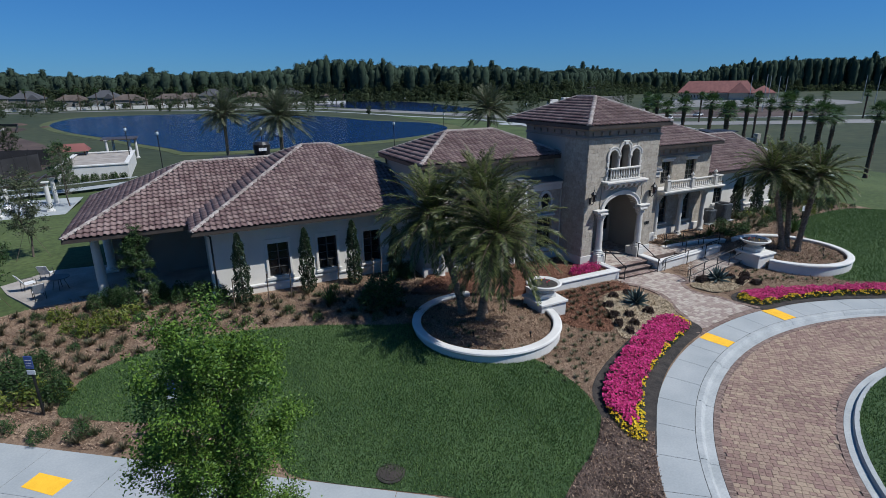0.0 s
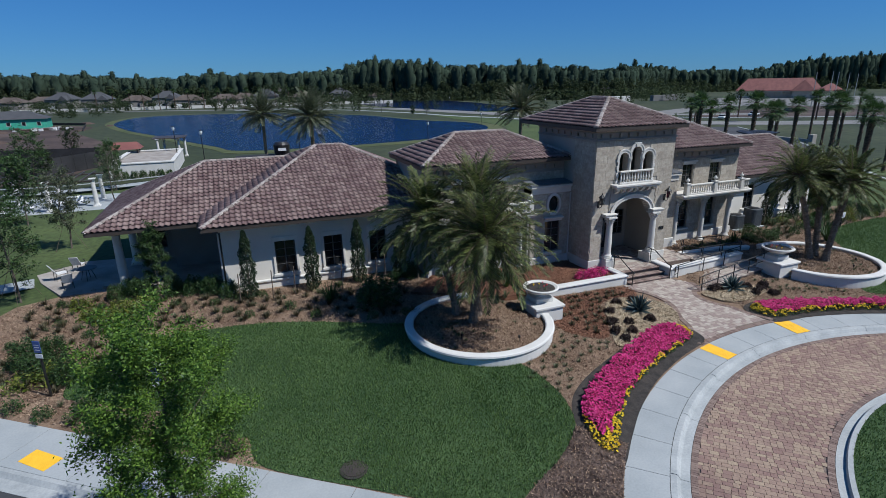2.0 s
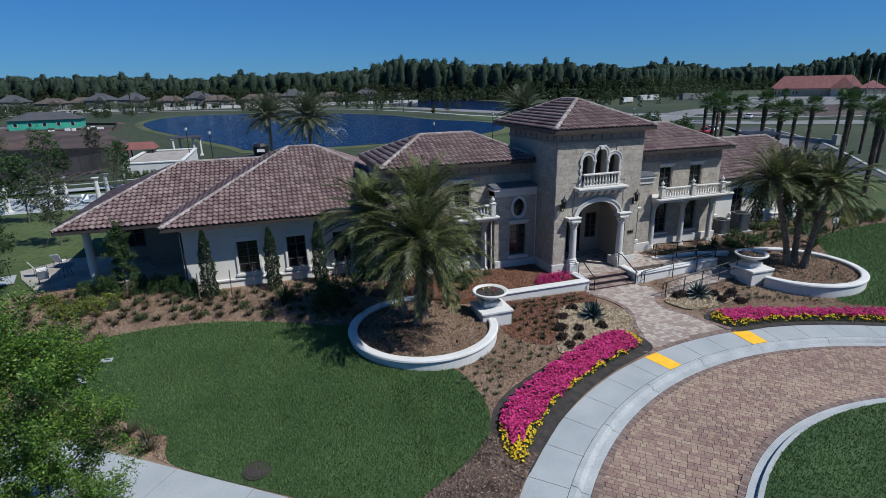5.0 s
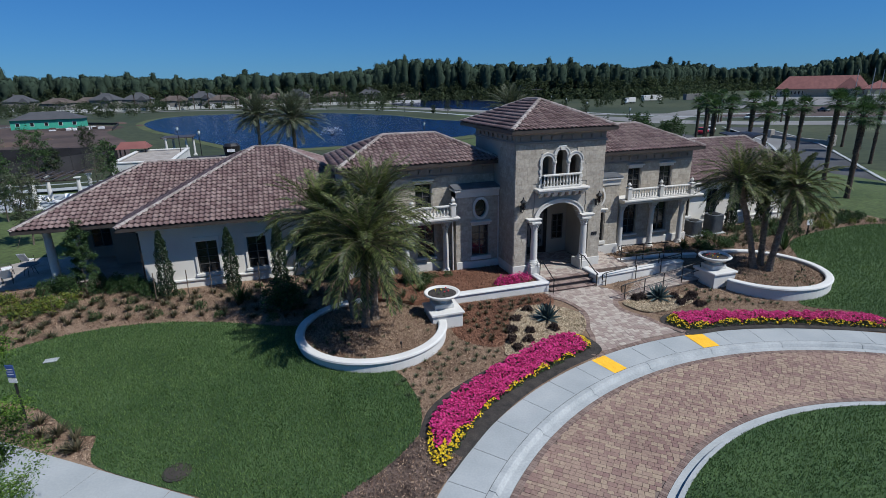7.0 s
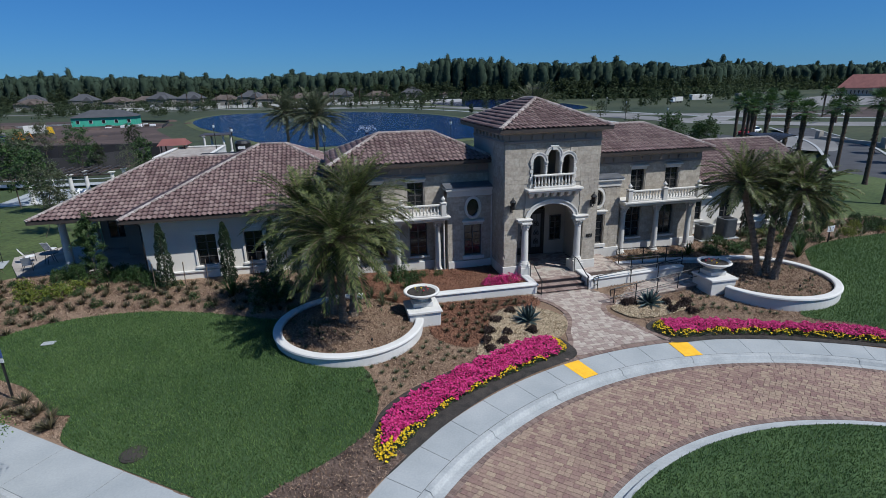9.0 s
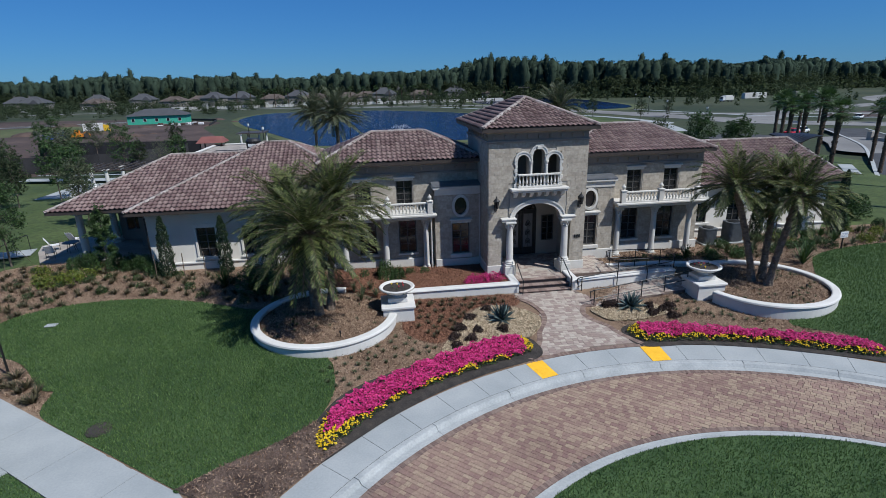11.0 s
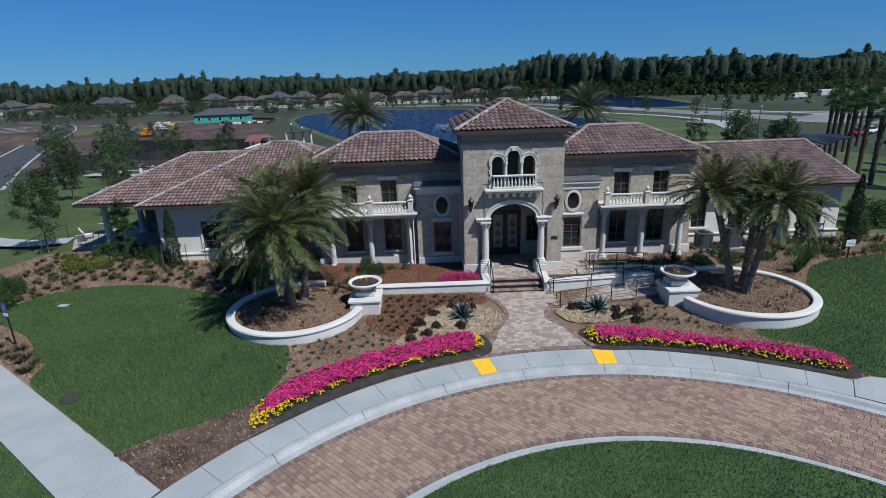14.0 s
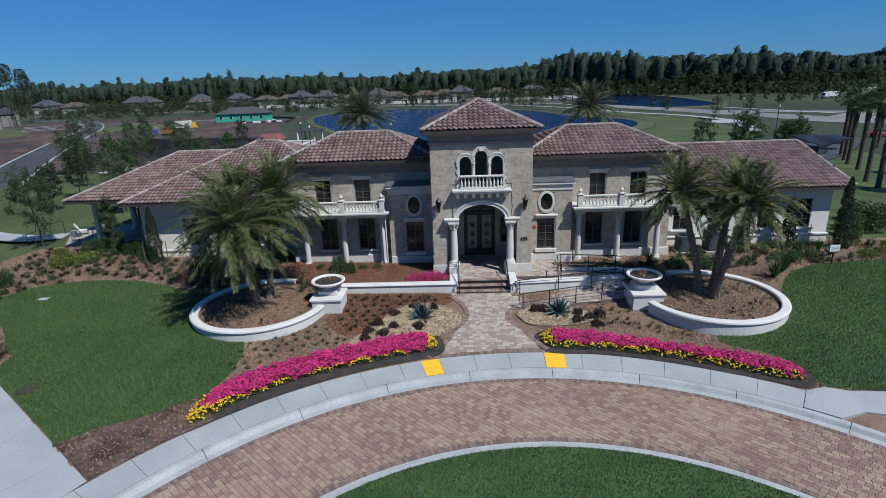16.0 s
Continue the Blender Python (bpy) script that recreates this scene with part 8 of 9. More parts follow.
for k, (x, y) in enumerate(((110, 100), (113, 102), (125, 92), (140, 110), (150, 90), (160, 84), (170, 80), (185, 75))):
    far_palm(x, y, 8.0, 120 + k, "fan")
for k, (x, y, h, r) in enumerate(((36.5, 40.5, 6.4, 2.1), (43.3, 41.5, 5.6, 2.2), (34, 47, 6.0, 1.7), (47, 48, 5, 1.2), (-46, 30, 5, 1.3), (-52, 40, 5.5, 1.4), (-58, 28, 5, 1.2), (-43, 22, 4.6, 1.1), (-50, 90, 6, 1.6), (-48, 66, 4.5, 1.2), (55, 190, 6, 1.6), (68, 150, 6, 1.7), (75, 130, 6, 1.7), (40, 250, 6, 1.7), (90, 140, 6, 1.6), (20, 275, 6, 1.6))):
    tree(x, y, height(x, y), h, r, 200 + k, M_LEAF if k < 2 else M_FARLEAF, "young leafy roadside tree" if k > 1 else "dense dark green tree behind the house", "roadside trees" if k > 1 else "", 1500 if k > 1 else 4200, ln=0.28, wd=0.13)
for k, (x, y, h, r) in enumerate(((-52, 52, 7, 1.9), (-47, 58, 7.5, 2.0), (-58, 66, 6.5, 1.8), (-66, 56, 7, 1.8), (-44, 34, 6.5, 1.7), (-40, 30, 6, 1.6), (-63, 84, 7, 1.8), (-76, 90, 6.5, 1.7), (-84, 110, 7, 1.8), (-70, 44, 6, 1.6), (-57, 46, 6.5, 1.7), (-90, 92, 7, 1.9), (-100, 112, 7, 1.9), (-37, 52, 6, 1.5))):
    tree(x, y, height(x, y), h, r, 240 + k, M_LEAF if k % 3 else M_GREYGREEN, "young leafy tree beside the building site", "site trees", 2600, ln=0.26, wd=0.12)
for k in range(9):
    put(P_SPIKE, 24 + 1.9 * k + RND.uniform(-0.5, 0.5), 34 + 0.7 * k, 1.9)


# ---- building site ----
def house(name, x, y, z, w, d, h, k, wallm, roofm, label, group, turn=0.0, garage=True):
    t = thing(name, (x, y, z), label, "house", group, turn=turn)
    part("wall", Mesh().box(-w / 2, w / 2, -d / 2, d / 2, 0, h), wallm, t)
    o, r = 0.6, min(w, d) / 2 + 0.6
    rz = h + k * r
    if w >= d:
        a, b = (-w / 2 - o + r, 0, rz), (w / 2 + o - r, 0, rz)
    else:
        a, b = (0, -d / 2 - o + r, rz), (0, d / 2 + o - r, rz)
    c = [(-w / 2 - o, -d / 2 - o, h), (w / 2 + o, -d / 2 - o, h), (w / 2 + o, d / 2 + o, h), (-w / 2 - o, d / 2 + o, h)]
    fs = [(0, 1, 5, 4), (1, 2, 5), (2, 3, 4, 5), (3, 0, 4), (3, 2, 1, 0)] if w >= d else [(0, 1, 4), (1, 2, 5, 4), (2, 3, 5), (3, 0, 4, 5), (3, 2, 1, 0)]
    part("roof", Mesh().add(c + [a, b], fs), roofm, t)
    if group:
        e = w * 0.22
        part("wing_wall", Mesh().box(e - 3, e + 3, -d / 2 - 2.5, -d / 2, 0, h * 0.9), wallm, t)
        g0 = h * 0.9
        part("wing_roof", Mesh().add([(e - 3.5, -d / 2 - 3.1, g0), (e + 3.5, -d / 2 - 3.1, g0), (e + 3.5, 0, g0), (e - 3.5, 0, g0), (e, -d / 2 - 2.6, g0 + 3.5 * k * 1.5), (e, 0, g0 + 3.5 * k * 1.5)], [(0, 1, 4), (1, 2, 5, 4), (2, 3, 5), (3, 0, 4, 5), (3, 2, 1, 0)]), roofm, t)
        part("chimney", Mesh().soft_box(-w * 0.2, -w * 0.2 + 0.9, -0.5, 0.4, h, rz + 0.6, 0.03), wallm, t)
    for q in range(max(2, int(w / 4))):
        u = -w / 2 + w * (q + 0.5) / max(2, int(w / 4))
        wd = part("window", Mesh().box(u - 0.6, u + 0.6, -d / 2 - 0.06, -d / 2 + 0.02, 1.0, 2.3), M_LINE, t)
        part("pane", Mesh().box(u - 0.5, u + 0.5, -d / 2 - 0.08, -d / 2 - 0.06, 1.08, 2.22), M_GLASS, wd)
    if garage:
        part("garage_door", Mesh().box(-w * 0.42, -w * 0.42 + 4.6, -d / 2 - 0.1, -d / 2, 0, 2.3), M_LINE, t)
    return t


gh = house("unfinished_house", -93, 202, -0.4, 21, 11, 3.2, 0.42, M_GREENWALL, M_GREYROOF, "unfinished house sheathed in green board with a dark roof", "", 6, False)
H1 = house("house", -105, 405, -0.4, 18, 14, 6.2, 0.62, M_HOUSE, M_GREYROOF, "pale two-storey house with a grey hip roof", "houses beyond the lake")
H2 = house("house", -48, 390, -0.4, 20, 13, 4.6, 0.5, M_HOUSE, M_BROWNROOF, "pale house with a brown hip roof", "houses beyond the lake")
for k, (x, y) in enumerate(((-128, 418), (-82, 410), (-62, 404), (-24, 392), (4, 405), (34, 420), (62, 415), (92, 405), (-250, 404), (-215, 420), (-185, 430), (-160, 425), (-232, 460), (-200, 470), (-275, 430), (-10, 430), (20, 440), (-300, 390), (-330, 400), (-145, 440))):
    copy_thing((H1, H2)[k % 2], pose(x, y, -0.4, 0, 0, (k * 47) % 30 - 15))
for k, (x, y, tn) in enumerate(((-178, 152, 60), (-205, 190, 55), (-222, 220, 60))):
    copy_thing(H1, pose(x, y, -0.4, 0, 0, tn))
fence = thing("silt_fence", (0, 0, 0), "black mesh construction fence on posts", "fence")
for pts, h in ((((-78, 92), (-60, 88), (-44, 85)), 2.6), (((-72, 63), (-51, 66.5), (-44, 78)), 2.6), (((-110, 232), (-72, 205), (-66, 172)), 0.8)):
    part("mesh_panel", Mesh().sweep([(x, y, -0.4) for x, y in pts], [(0.02, 0), (0.02, h), (-0.02, h), (-0.02, 0)]), M_BLACKSHEET, fence)
    for (x0, y0), (x1, y1) in zip(pts, pts[1:]):
        for q in range(7):
            part("post", Mesh().tube([(x0 + (x1 - x0) * q / 6, y0 + (y1 - y0) * q / 6, -0.4), (x0 + (x1 - x0) * q / 6, y0 + (y1 - y0) * q / 6, h - 0.2)], 0.05, 5), M_DARK, fence)
wf = thing("white_fence", (0, 0, 0), "long white garden fence before the far houses", "fence")
for k in range(34):
    part("panel", Mesh().soft_box(-150 + 7 * k, -143.6 + 7 * k, 352, 352.2, -0.4, 1.5, 0.02), M_WHITE, wf)


def truck(x, y, turn, label, cab, body):
    t = thing("truck", (x, y, -0.4), label, "truck", turn=turn)
    part("cab", Mesh().add([(-3.6, -1.1, 0.6), (-1.9, -1.1, 0.6), (-1.9, 1.1, 0.6), (-3.6, 1.1, 0.6), (-3.3, -1.1, 2.5), (-1.9, -1.1, 2.7), (-1.9, 1.1, 2.7), (-3.3, 1.1, 2.5)], [(0, 3, 2, 1), (4, 5, 6, 7), (0, 1, 5, 4), (1, 2, 6, 5), (2, 3, 7, 6), (3, 0, 4, 7)]), cab, t)
    part("windscreen", Mesh().add([(-3.60, -0.95, 1.6), (-3.60, 0.95, 1.6), (-3.38, 0.95, 2.4), (-3.38, -0.95, 2.4)], [(0, 1, 2, 3)]), M_GLASS, t)
    part("body", Mesh().soft_box(-1.8, 3.6, -1.2, 1.2, 0.9, 3.2, 0.05), body, t)
    for u in (-2.8, 2.2):
        for s in (-1.05, 1.05):
            w = part("wheel", Mesh().join(Mesh().lathe([(0.5, -0.15), (0.5, 0.15)], 0, 0, 14), pose(u, s, 0.5, 90)), M_RUBBER, t)
            part("rim", Mesh().join(Mesh().lathe([(0.28, -0.16), (0.28, 0.16)], 0, 0, 10), pose(u, s, 0.5, 90)), M_ACGREY, w)


truck(-95, 154, 200, "box truck with a yellow cab on bare earth", M_YTRUCK, M_WHITE)
truck(175, 230, 10, "white box truck on the far lot", M_LINE, M_WHITE)
tp = thing("material_pile", (-99, 136, -0.4), "pile of building material under pale blue tarpaulin", "material pile")
g = np.random.default_rng(9)
for k in range(12):
    u, v = g.uniform(-4, 4), g.uniform(-1.5, 1.5)
    part("bundle", Mesh().soft_box(u - 0.9, u + 0.9, v - 0.5, v + 0.5, 0, g.uniform(1.0, 2.4), 0.12), M_ROADFAR if k % 3 else M_SIGNBLUE, tp)
sk = thing("small_digger", (-91, 134, -0.4), "small orange-yellow digger on bare earth", "digger")
part("body", Mesh().soft_box(-1.5, 1.2, -0.8, 0.8, 0.5, 1.5, 0.1).soft_box(-0.6, 0.6, -0.6, 0.6, 1.5, 2.5, 0.1), M_ORANGE, sk)
part("track", Mesh().soft_box(-1.6, 1.6, -1.0, -0.6, 0, 0.6, 0.15).soft_box(-1.6, 1.6, 0.6, 1.0, 0, 0.6, 0.15), M_RUBBER, sk)
part("arm", Mesh().tube([(1.2, 0, 1.2), (2.6, 0, 2.2), (3.4, 0, 0.6)], 0.14, 6), M_ORANGE, sk)
db = thing("debris_heap", (-80, 185, -0.4), "pale heap of rubble and sheeting on the site", "rubble heap")
for k in range(26):
    u, v = g.uniform(-9, 9), g.uniform(-3, 3)
    part("lump", Mesh().soft_box(u - g.uniform(.4, 1.2), u + g.uniform(.4, 1.2), v - 0.5, v + 0.5, -0.1, g.uniform(0.3, 1.0), 0.1), (M_ROADFAR, M_LINE, M_DIRT)[k % 3], db)

# ---- far red-roofed hall and lot clutter ----
def hip(x0, x1, y0, y1, z, rise, run):
    """A plain hip roof block with its own eaves."""
    ym = (y0 + y1) / 2
    return Mesh().add([(x0, y0, z), (x1, y0, z), (x1, y1, z), (x0, y1, z), (x0 + run, ym, z + rise), (x1 - run, ym, z + rise), (x0, y0, z - 0.5), (x1, y0, z - 0.5), (x1, y1, z - 0.5), (x0, y1, z - 0.5)],
                      [(0, 1, 5, 4), (1, 2, 5), (2, 3, 4, 5), (3, 0, 4), (0, 6, 7, 1), (1, 7, 8, 2), (2, 8, 9, 3), (3, 9, 6, 0), (9, 8, 7, 6)])


def arcade(x0, x1, y, h, n, parent):
    """Round-headed openings between piers, with a wall over them."""
    w = (x1 - x0) / n
    for q in range(n + 1):
        x = x0 + w * q
        part("pier", Mesh().soft_box(x - 0.35, x + 0.35, y - 0.35, y + 0.35, 0, h, 0.03), M_HALLWALL, parent)
    for q in range(n):
        c, r = x0 + w * (q + 0.5), w / 2 - 0.35
        pts = [(c + r * math.cos(math.pi * i / 10), h - 0.9 - r + r * math.sin(math.pi * i / 10)) for i in range(11)]
        part("arch", Mesh().slab_xz([(c + r, h), (c - r, h)] + pts[::-1], y - 0.25, y + 0.25), M_HALLWALL, parent)


HX, HY, HTURN = 325.0, 236.0, -53.0
SHRINK = Matrix.Diagonal((0.58, 0.68, 0.78, 1))
hall = thing("red_roofed_hall", (HX, HY, -0.4), "long pale hall with a red metal roof and arcade", "hall", turn=HTURN)
part("wall", Mesh().box(-41, 41, -11, 11, 0, 6.4), M_HALLWALL, hall)
part("roof", hip(-43, 43, -13.5, 13, 6.4, 10.0, 11), M_REDROOF, hall)
part("cross_wall", Mesh().box(14, 34, -17, -11, 0, 6.2), M_HALLWALL, hall)
part("cross_roof", Mesh().add([(12, -19, 6.2), (36, -19, 6.2), (24, -13, 15.0), (24, 2, 15.0), (12, 2, 6.2), (36, 2, 6.2)], [(0, 1, 2), (1, 5, 3, 2), (4, 0, 2, 3), (5, 4, 3)]), M_REDROOF, hall, "projecting red cross roof")
arcade(-12, 12, -13.0, 6.2, 6, hall)
for k in range(8):
    u = -37 + 3.4 * k if k < 7 else 37
    wd = part("window", Mesh().box(u - 0.9, u + 0.9, -11.1, -10.95, 1.6, 4.6), M_LINE, hall)
    part("pane", Mesh().box(u - 0.75, u + 0.75, -11.16, -11.1, 1.75, 4.45), M_GLASS, wd)
hall.matrix_basis = hall.matrix_basis @ SHRINK
pv = thing("red_roofed_pavilion", (338.0, 210.0, -0.4), "open arched pavilion with a red metal hip roof", "pavilion", turn=HTURN)
part("roof", hip(-12.5, 12.5, -12.5, 12.5, 6.2, 6.0, 12.4), M_REDROOF, pv)
arcade(-11, 11, -11, 6.0, 3, pv)
arcade(-11, 11, 11, 6.0, 3, pv)
part("link_roof", hip(-30, -11, -7, 7, 5.6, 3.5, 3.0), M_REDROOF, pv)
part("link_wall", Mesh().box(-29, -12, -5, 5, 0, 5.2), M_HALLWALL, pv)
pv.matrix_basis = pv.matrix_basis @ SHRINK
bx = thing("site_container", (215, 262, -0.4), "pale grey site container on the far lot", "container")
part("body", Mesh().soft_box(-7, 7, -1.5, 1.5, 0, 3.2, 0.1), M_WHITE, bx)
bx2 = thing("site_container", (240, 250, -0.4), "white site container on the far lot", "container")
part("body", Mesh().soft_box(-10, 10, -1.5, 1.5, 0, 3.6, 0.1), M_ROADFAR, bx2)
for k, (x, y) in enumerate(((220, 140), (250, 150), (290, 170), (330, 190), (360, 160), (310, 130), (200, 120), (270, 100))):
    t = thing("utility_pole", (x, y, -0.4), "tall grey utility pole on the far lot", "utility pole", "utility poles")
    part("pole", Mesh().tube([(0, 0, 0), (0, 0, 15)], 0.2, 6, 0.12), M_CONC, t)


def car(x, y, z, turn, paint, label):
    t = thing("parked_car", (x, y, z), label, "car", "parked cars", turn=turn)
    part("body", Mesh().soft_box(-2.2, 2.2, -0.9, 0.9, 0.3, 0.95, 0.18), paint, t)
    part("cabin", Mesh().add([(-1.4, -0.8, 0.95), (1.3, -0.8, 0.95), (1.3, 0.8, 0.95), (-1.4, 0.8, 0.95), (-0.9, -0.65, 1.5), (0.7, -0.65, 1.5), (0.7, 0.65, 1.5), (-0.9, 0.65, 1.5)], [(0, 1, 5, 4), (1, 2, 6, 5), (2, 3, 7, 6), (3, 0, 4, 7), (4, 5, 6, 7)]), M_GLASS, t)
    part("roof", Mesh().soft_box(-0.9, 0.7, -0.65, 0.65, 1.49, 1.54, 0.02), paint, t)
    for u in (-1.35, 1.35):
        for s in (-0.85, 0.85):
            part("wheel", Mesh().join(Mesh().lathe([(0.32, -0.1), (0.32, 0.1)], 0, 0, 12), pose(u, s, 0.32, 90)), M_RUBBER, t)


for x, y, tn, p, lb in ((80, 74, 30, M_RED, "red car on the pale street"), (85, 77, 30, M_LINE, "white car on the pale street"), (150, 112, 10, M_LINE, "white car on the far lot"), (178, 120, 80, M_ACGREY, "grey car on the far lot"), (128, 106, 35, M_LINE, "white pickup on the pale street"), (210, 110, 60, M_LINE, "white car on the far lot")):
    car(x, y, -0.36, tn, p, lb)
# entry wall with dark gate
ew = thing("entry_wall", (82.4, 51.4, -0.2), "low grey stone entry wall with square piers", "entry wall", turn=-95)
part("wall", Mesh().soft_box(-6.5, 6.5, -0.25, 0.25, 0, 0.9, 0.03), M_STUCCO, ew)
part("pier", Mesh().soft_box(-7.5, -6.5, -0.5, 0.5, 0, 1.9, 0.03).soft_box(6.5, 7.5, -0.5, 0.5, 0, 1.9, 0.03), M_STUCCO, ew)
gt = thing("iron_gate", (53, 50, 0), "black iron picket gate across the path", "gate", turn=40)
part("gate_frame", Mesh().soft_box(-3, 3, -0.03, 0.03, 0.2, 0.28, 0.01).soft_box(-3, 3, -0.03, 0.03, 2.0, 2.08, 0.01), M_IRON, gt)
for k in range(31):
    part("picket", Mesh().tube([(-3 + 0.2 * k, 0, 0.1), (-3 + 0.2 * k, 0, 2.2)], 0.015, 4), M_IRON, gt)

# ---- the forest edge ----
g = np.random.default_rng(77)
edge = curve([(-1500, 900), (-700, 720), (-420, 520), (-272, 480), (-110, 478), (20, 440), (88, 412), (188, 350), (260, 322), (420, 420), (640, 380), (900, 200), (1300, 40)], 8)
seg = [math.dist(a, b) for a, b in zip(edge, edge[1:])]
tot = sum(seg)
vs_all, fs_all, trunk_v, trunk_f, base = [], [], [], [], 0
spots = []
for row in range(5):
    gap = 4.8
    s = 0.0
    i, acc = 0, 0.0
    while s < tot:
        while acc + seg[i] < s:
            acc += seg[i]
            i += 1
        f = (s - acc) / seg[i]
        x, y = edge[i][0] + (edge[i + 1][0] - edge[i][0]) * f, edge[i][1] + (edge[i + 1][1] - edge[i][1]) * f
        spots.append((x + g.normal(0, 2.0), y + row * 7 + g.normal(0, 3), row))
        s += gap * g.uniform(0.7, 1.4)
def pine_shape(x, y, h, g, n, low, r, size):
    """One tree's geometry: a lumpy core and sprays of foliage over it, as arrays."""
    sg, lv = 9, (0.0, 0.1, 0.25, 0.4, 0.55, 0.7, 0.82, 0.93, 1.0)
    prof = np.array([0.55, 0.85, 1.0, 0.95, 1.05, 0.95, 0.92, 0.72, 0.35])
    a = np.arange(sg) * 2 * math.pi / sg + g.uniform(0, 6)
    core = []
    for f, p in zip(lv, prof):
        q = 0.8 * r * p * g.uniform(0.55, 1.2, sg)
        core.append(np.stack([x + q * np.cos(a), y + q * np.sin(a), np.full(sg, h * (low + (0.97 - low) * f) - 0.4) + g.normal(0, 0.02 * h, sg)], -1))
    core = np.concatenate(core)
    faces = np.array([(k * sg + i, k * sg + (i + 1) % sg, (k + 1) * sg + (i + 1) % sg, (k + 1) * sg + i) for k in range(len(lv) - 1) for i in range(sg)])
    u = g.uniform(0.1, 1, n) ** 0.8
    rr = r * np.interp(u, lv, prof) * g.uniform(0.6, 1.12, n)
    b = g.uniform(0, 2 * math.pi, n)
    v, f = leaves(x + rr * np.cos(b), y + rr * np.sin(b), h * (low + (1 - low) * u) - 0.4, g, size, size * 0.62, 0.9)
    return core, faces, v, f


tv, tf, tn = [], [], 0
cores, core_f, core_n = [], [], 0
for x, y, row in spots:
    tall = g.uniform() < 0.05
    h = g.uniform(19.5, 24.5) + 1.6 * math.sin(x * 0.021) + 1.2 * math.sin(x * 0.063 + y * 0.02) + (g.uniform(3.5, 7) if tall else 0)
    # taller old wood on one stretch and on a rise at the far end
    h += float(np.interp(x, (68, 86, 180, 250, 520, 640), (0, 7, 3.5, 0, 0, 13)))
    low = 0.55 if tall else g.uniform(0.0, 0.12)
    cv0, cf0, v, f = pine_shape(x, y, h, g, 150 if row < 2 else 56, low, g.uniform(2.4, 3.2) if tall else g.uniform(4.0, 5.6), 1.35)
    vs_all.append(v)
    fs_all.append(f + base)
    base += len(v)
    cores.append(cv0)
    core_f.append(cf0 + core_n)
    core_n += len(cv0)
    for k in range(4):
        b = math.pi / 2 * k
        tv += [(x + 0.28 * math.cos(b), y + 0.28 * math.sin(b), -0.5), (x + 0.12 * math.cos(b), y + 0.12 * math.sin(b), h * 0.93)]
    for k in range(4):
        k2 = (k + 1) % 4
        tf.append((tn + 2 * k, tn + 2 * k2, tn + 2 * k2 + 1, tn + 2 * k + 1))
    tn += 8
wood = thing("forest_edge", (0, 0, 0), "dense dark pine forest along the horizon", "forest", kind="stuff")
part("crown", fast_mesh("crown", np.concatenate(vs_all), np.concatenate(fs_all), M_PINE), None, wood, kind="stuff")
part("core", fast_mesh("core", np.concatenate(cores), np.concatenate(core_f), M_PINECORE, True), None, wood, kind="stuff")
part("trunk", fast_mesh("trunk", np.array(tv), np.array(tf), M_PINEBARK), None, wood, kind="stuff")
# a stand of tall pines nearer by
for k in range(14):
    x, y = -252 + 3.4 * k + g.normal(0, 2), 222 - 1.5 * k + 12 * (k % 4) + g.normal(0, 3)
    h = g.uniform(24, 30)
    pt = thing("pine_tree", (0, 0, 0), "tall pine with a bare trunk and ragged crown", "pine tree", "tall pines")
    cv0, cf0, v, f = pine_shape(x, y, h, g, 520, 0.5 + 0.2 * g.uniform(), g.uniform(2.2, 3.4), 0.9)
    part("crown", fast_mesh("crown", v, f, M_PINE), None, pt, "ragged needle crown")
    part("trunk", Mesh().tube([(x, y, -0.6), (x + g.normal(0, 0.5), y, h * 0.95)], 0.3, 7, 0.1), M_PINEBARK, pt, "bare brown trunk")
# broadleaf trees at the foot of the pines
n = 900
t = g.uniform(0.12, 0.9, n)
cx = np.interp(t, np.linspace(0, 1, len(edge)), [e[0] for e in edge]) + g.normal(0, 3, n)
cy = np.interp(t, np.linspace(0, 1, len(edge)), [e[1] for e in edge]) - g.uniform(3, 12, n)
hh = g.uniform(7, 15, n)
k = np.repeat(np.arange(n), 120)
a, u = g.uniform(0, 2 * math.pi, len(k)), g.uniform(0, 1, len(k))
rr = 3.2 * np.sqrt(np.clip(1 - (2 * u - 0.9) ** 2, 0.15, 1)) * g.uniform(0.5, 1.05, len(k))
v, f = leaves(cx[k] + rr * np.cos(a), cy[k] + rr * np.sin(a), hh[k] * u, g, 1.5, 1.0, 0.8)
solid("wood_edge", fast_mesh("wood_edge", v, f, M_FARLEAF), None, "broadleaf trees at the foot of the pines", "trees", kind="stuff")
# low scrub and bushes before it
n = 14000
t = g.uniform(0, 1, n)
px = np.interp(t, np.linspace(0, 1, len(edge)), [e[0] for e in edge]) + g.normal(0, 6, n)
py = np.interp(t, np.linspace(0, 1, len(edge)), [e[1] for e in edge]) - g.uniform(0, 26, n)
v, f = leaves(px, py, 7.0 * g.uniform(0, 1, n) ** 1.5, g, 2.6, 1.9, 0.6)
solid("scrub_edge", fast_mesh("scrub_edge", v, f, M_FARLEAF), None, "low green scrub before the forest", "scrub", kind="stuff")
n = 420
cx, cy = g.uniform(-360, 170, n), g.uniform(340, 450, n)
k = np.repeat(np.arange(n), 110)
rad = g.uniform(1.5, 4.0, n)[k]
px, py = cx[k] + g.normal(0, 0.5, len(k)) * rad, cy[k] + g.normal(0, 0.5, len(k)) * rad
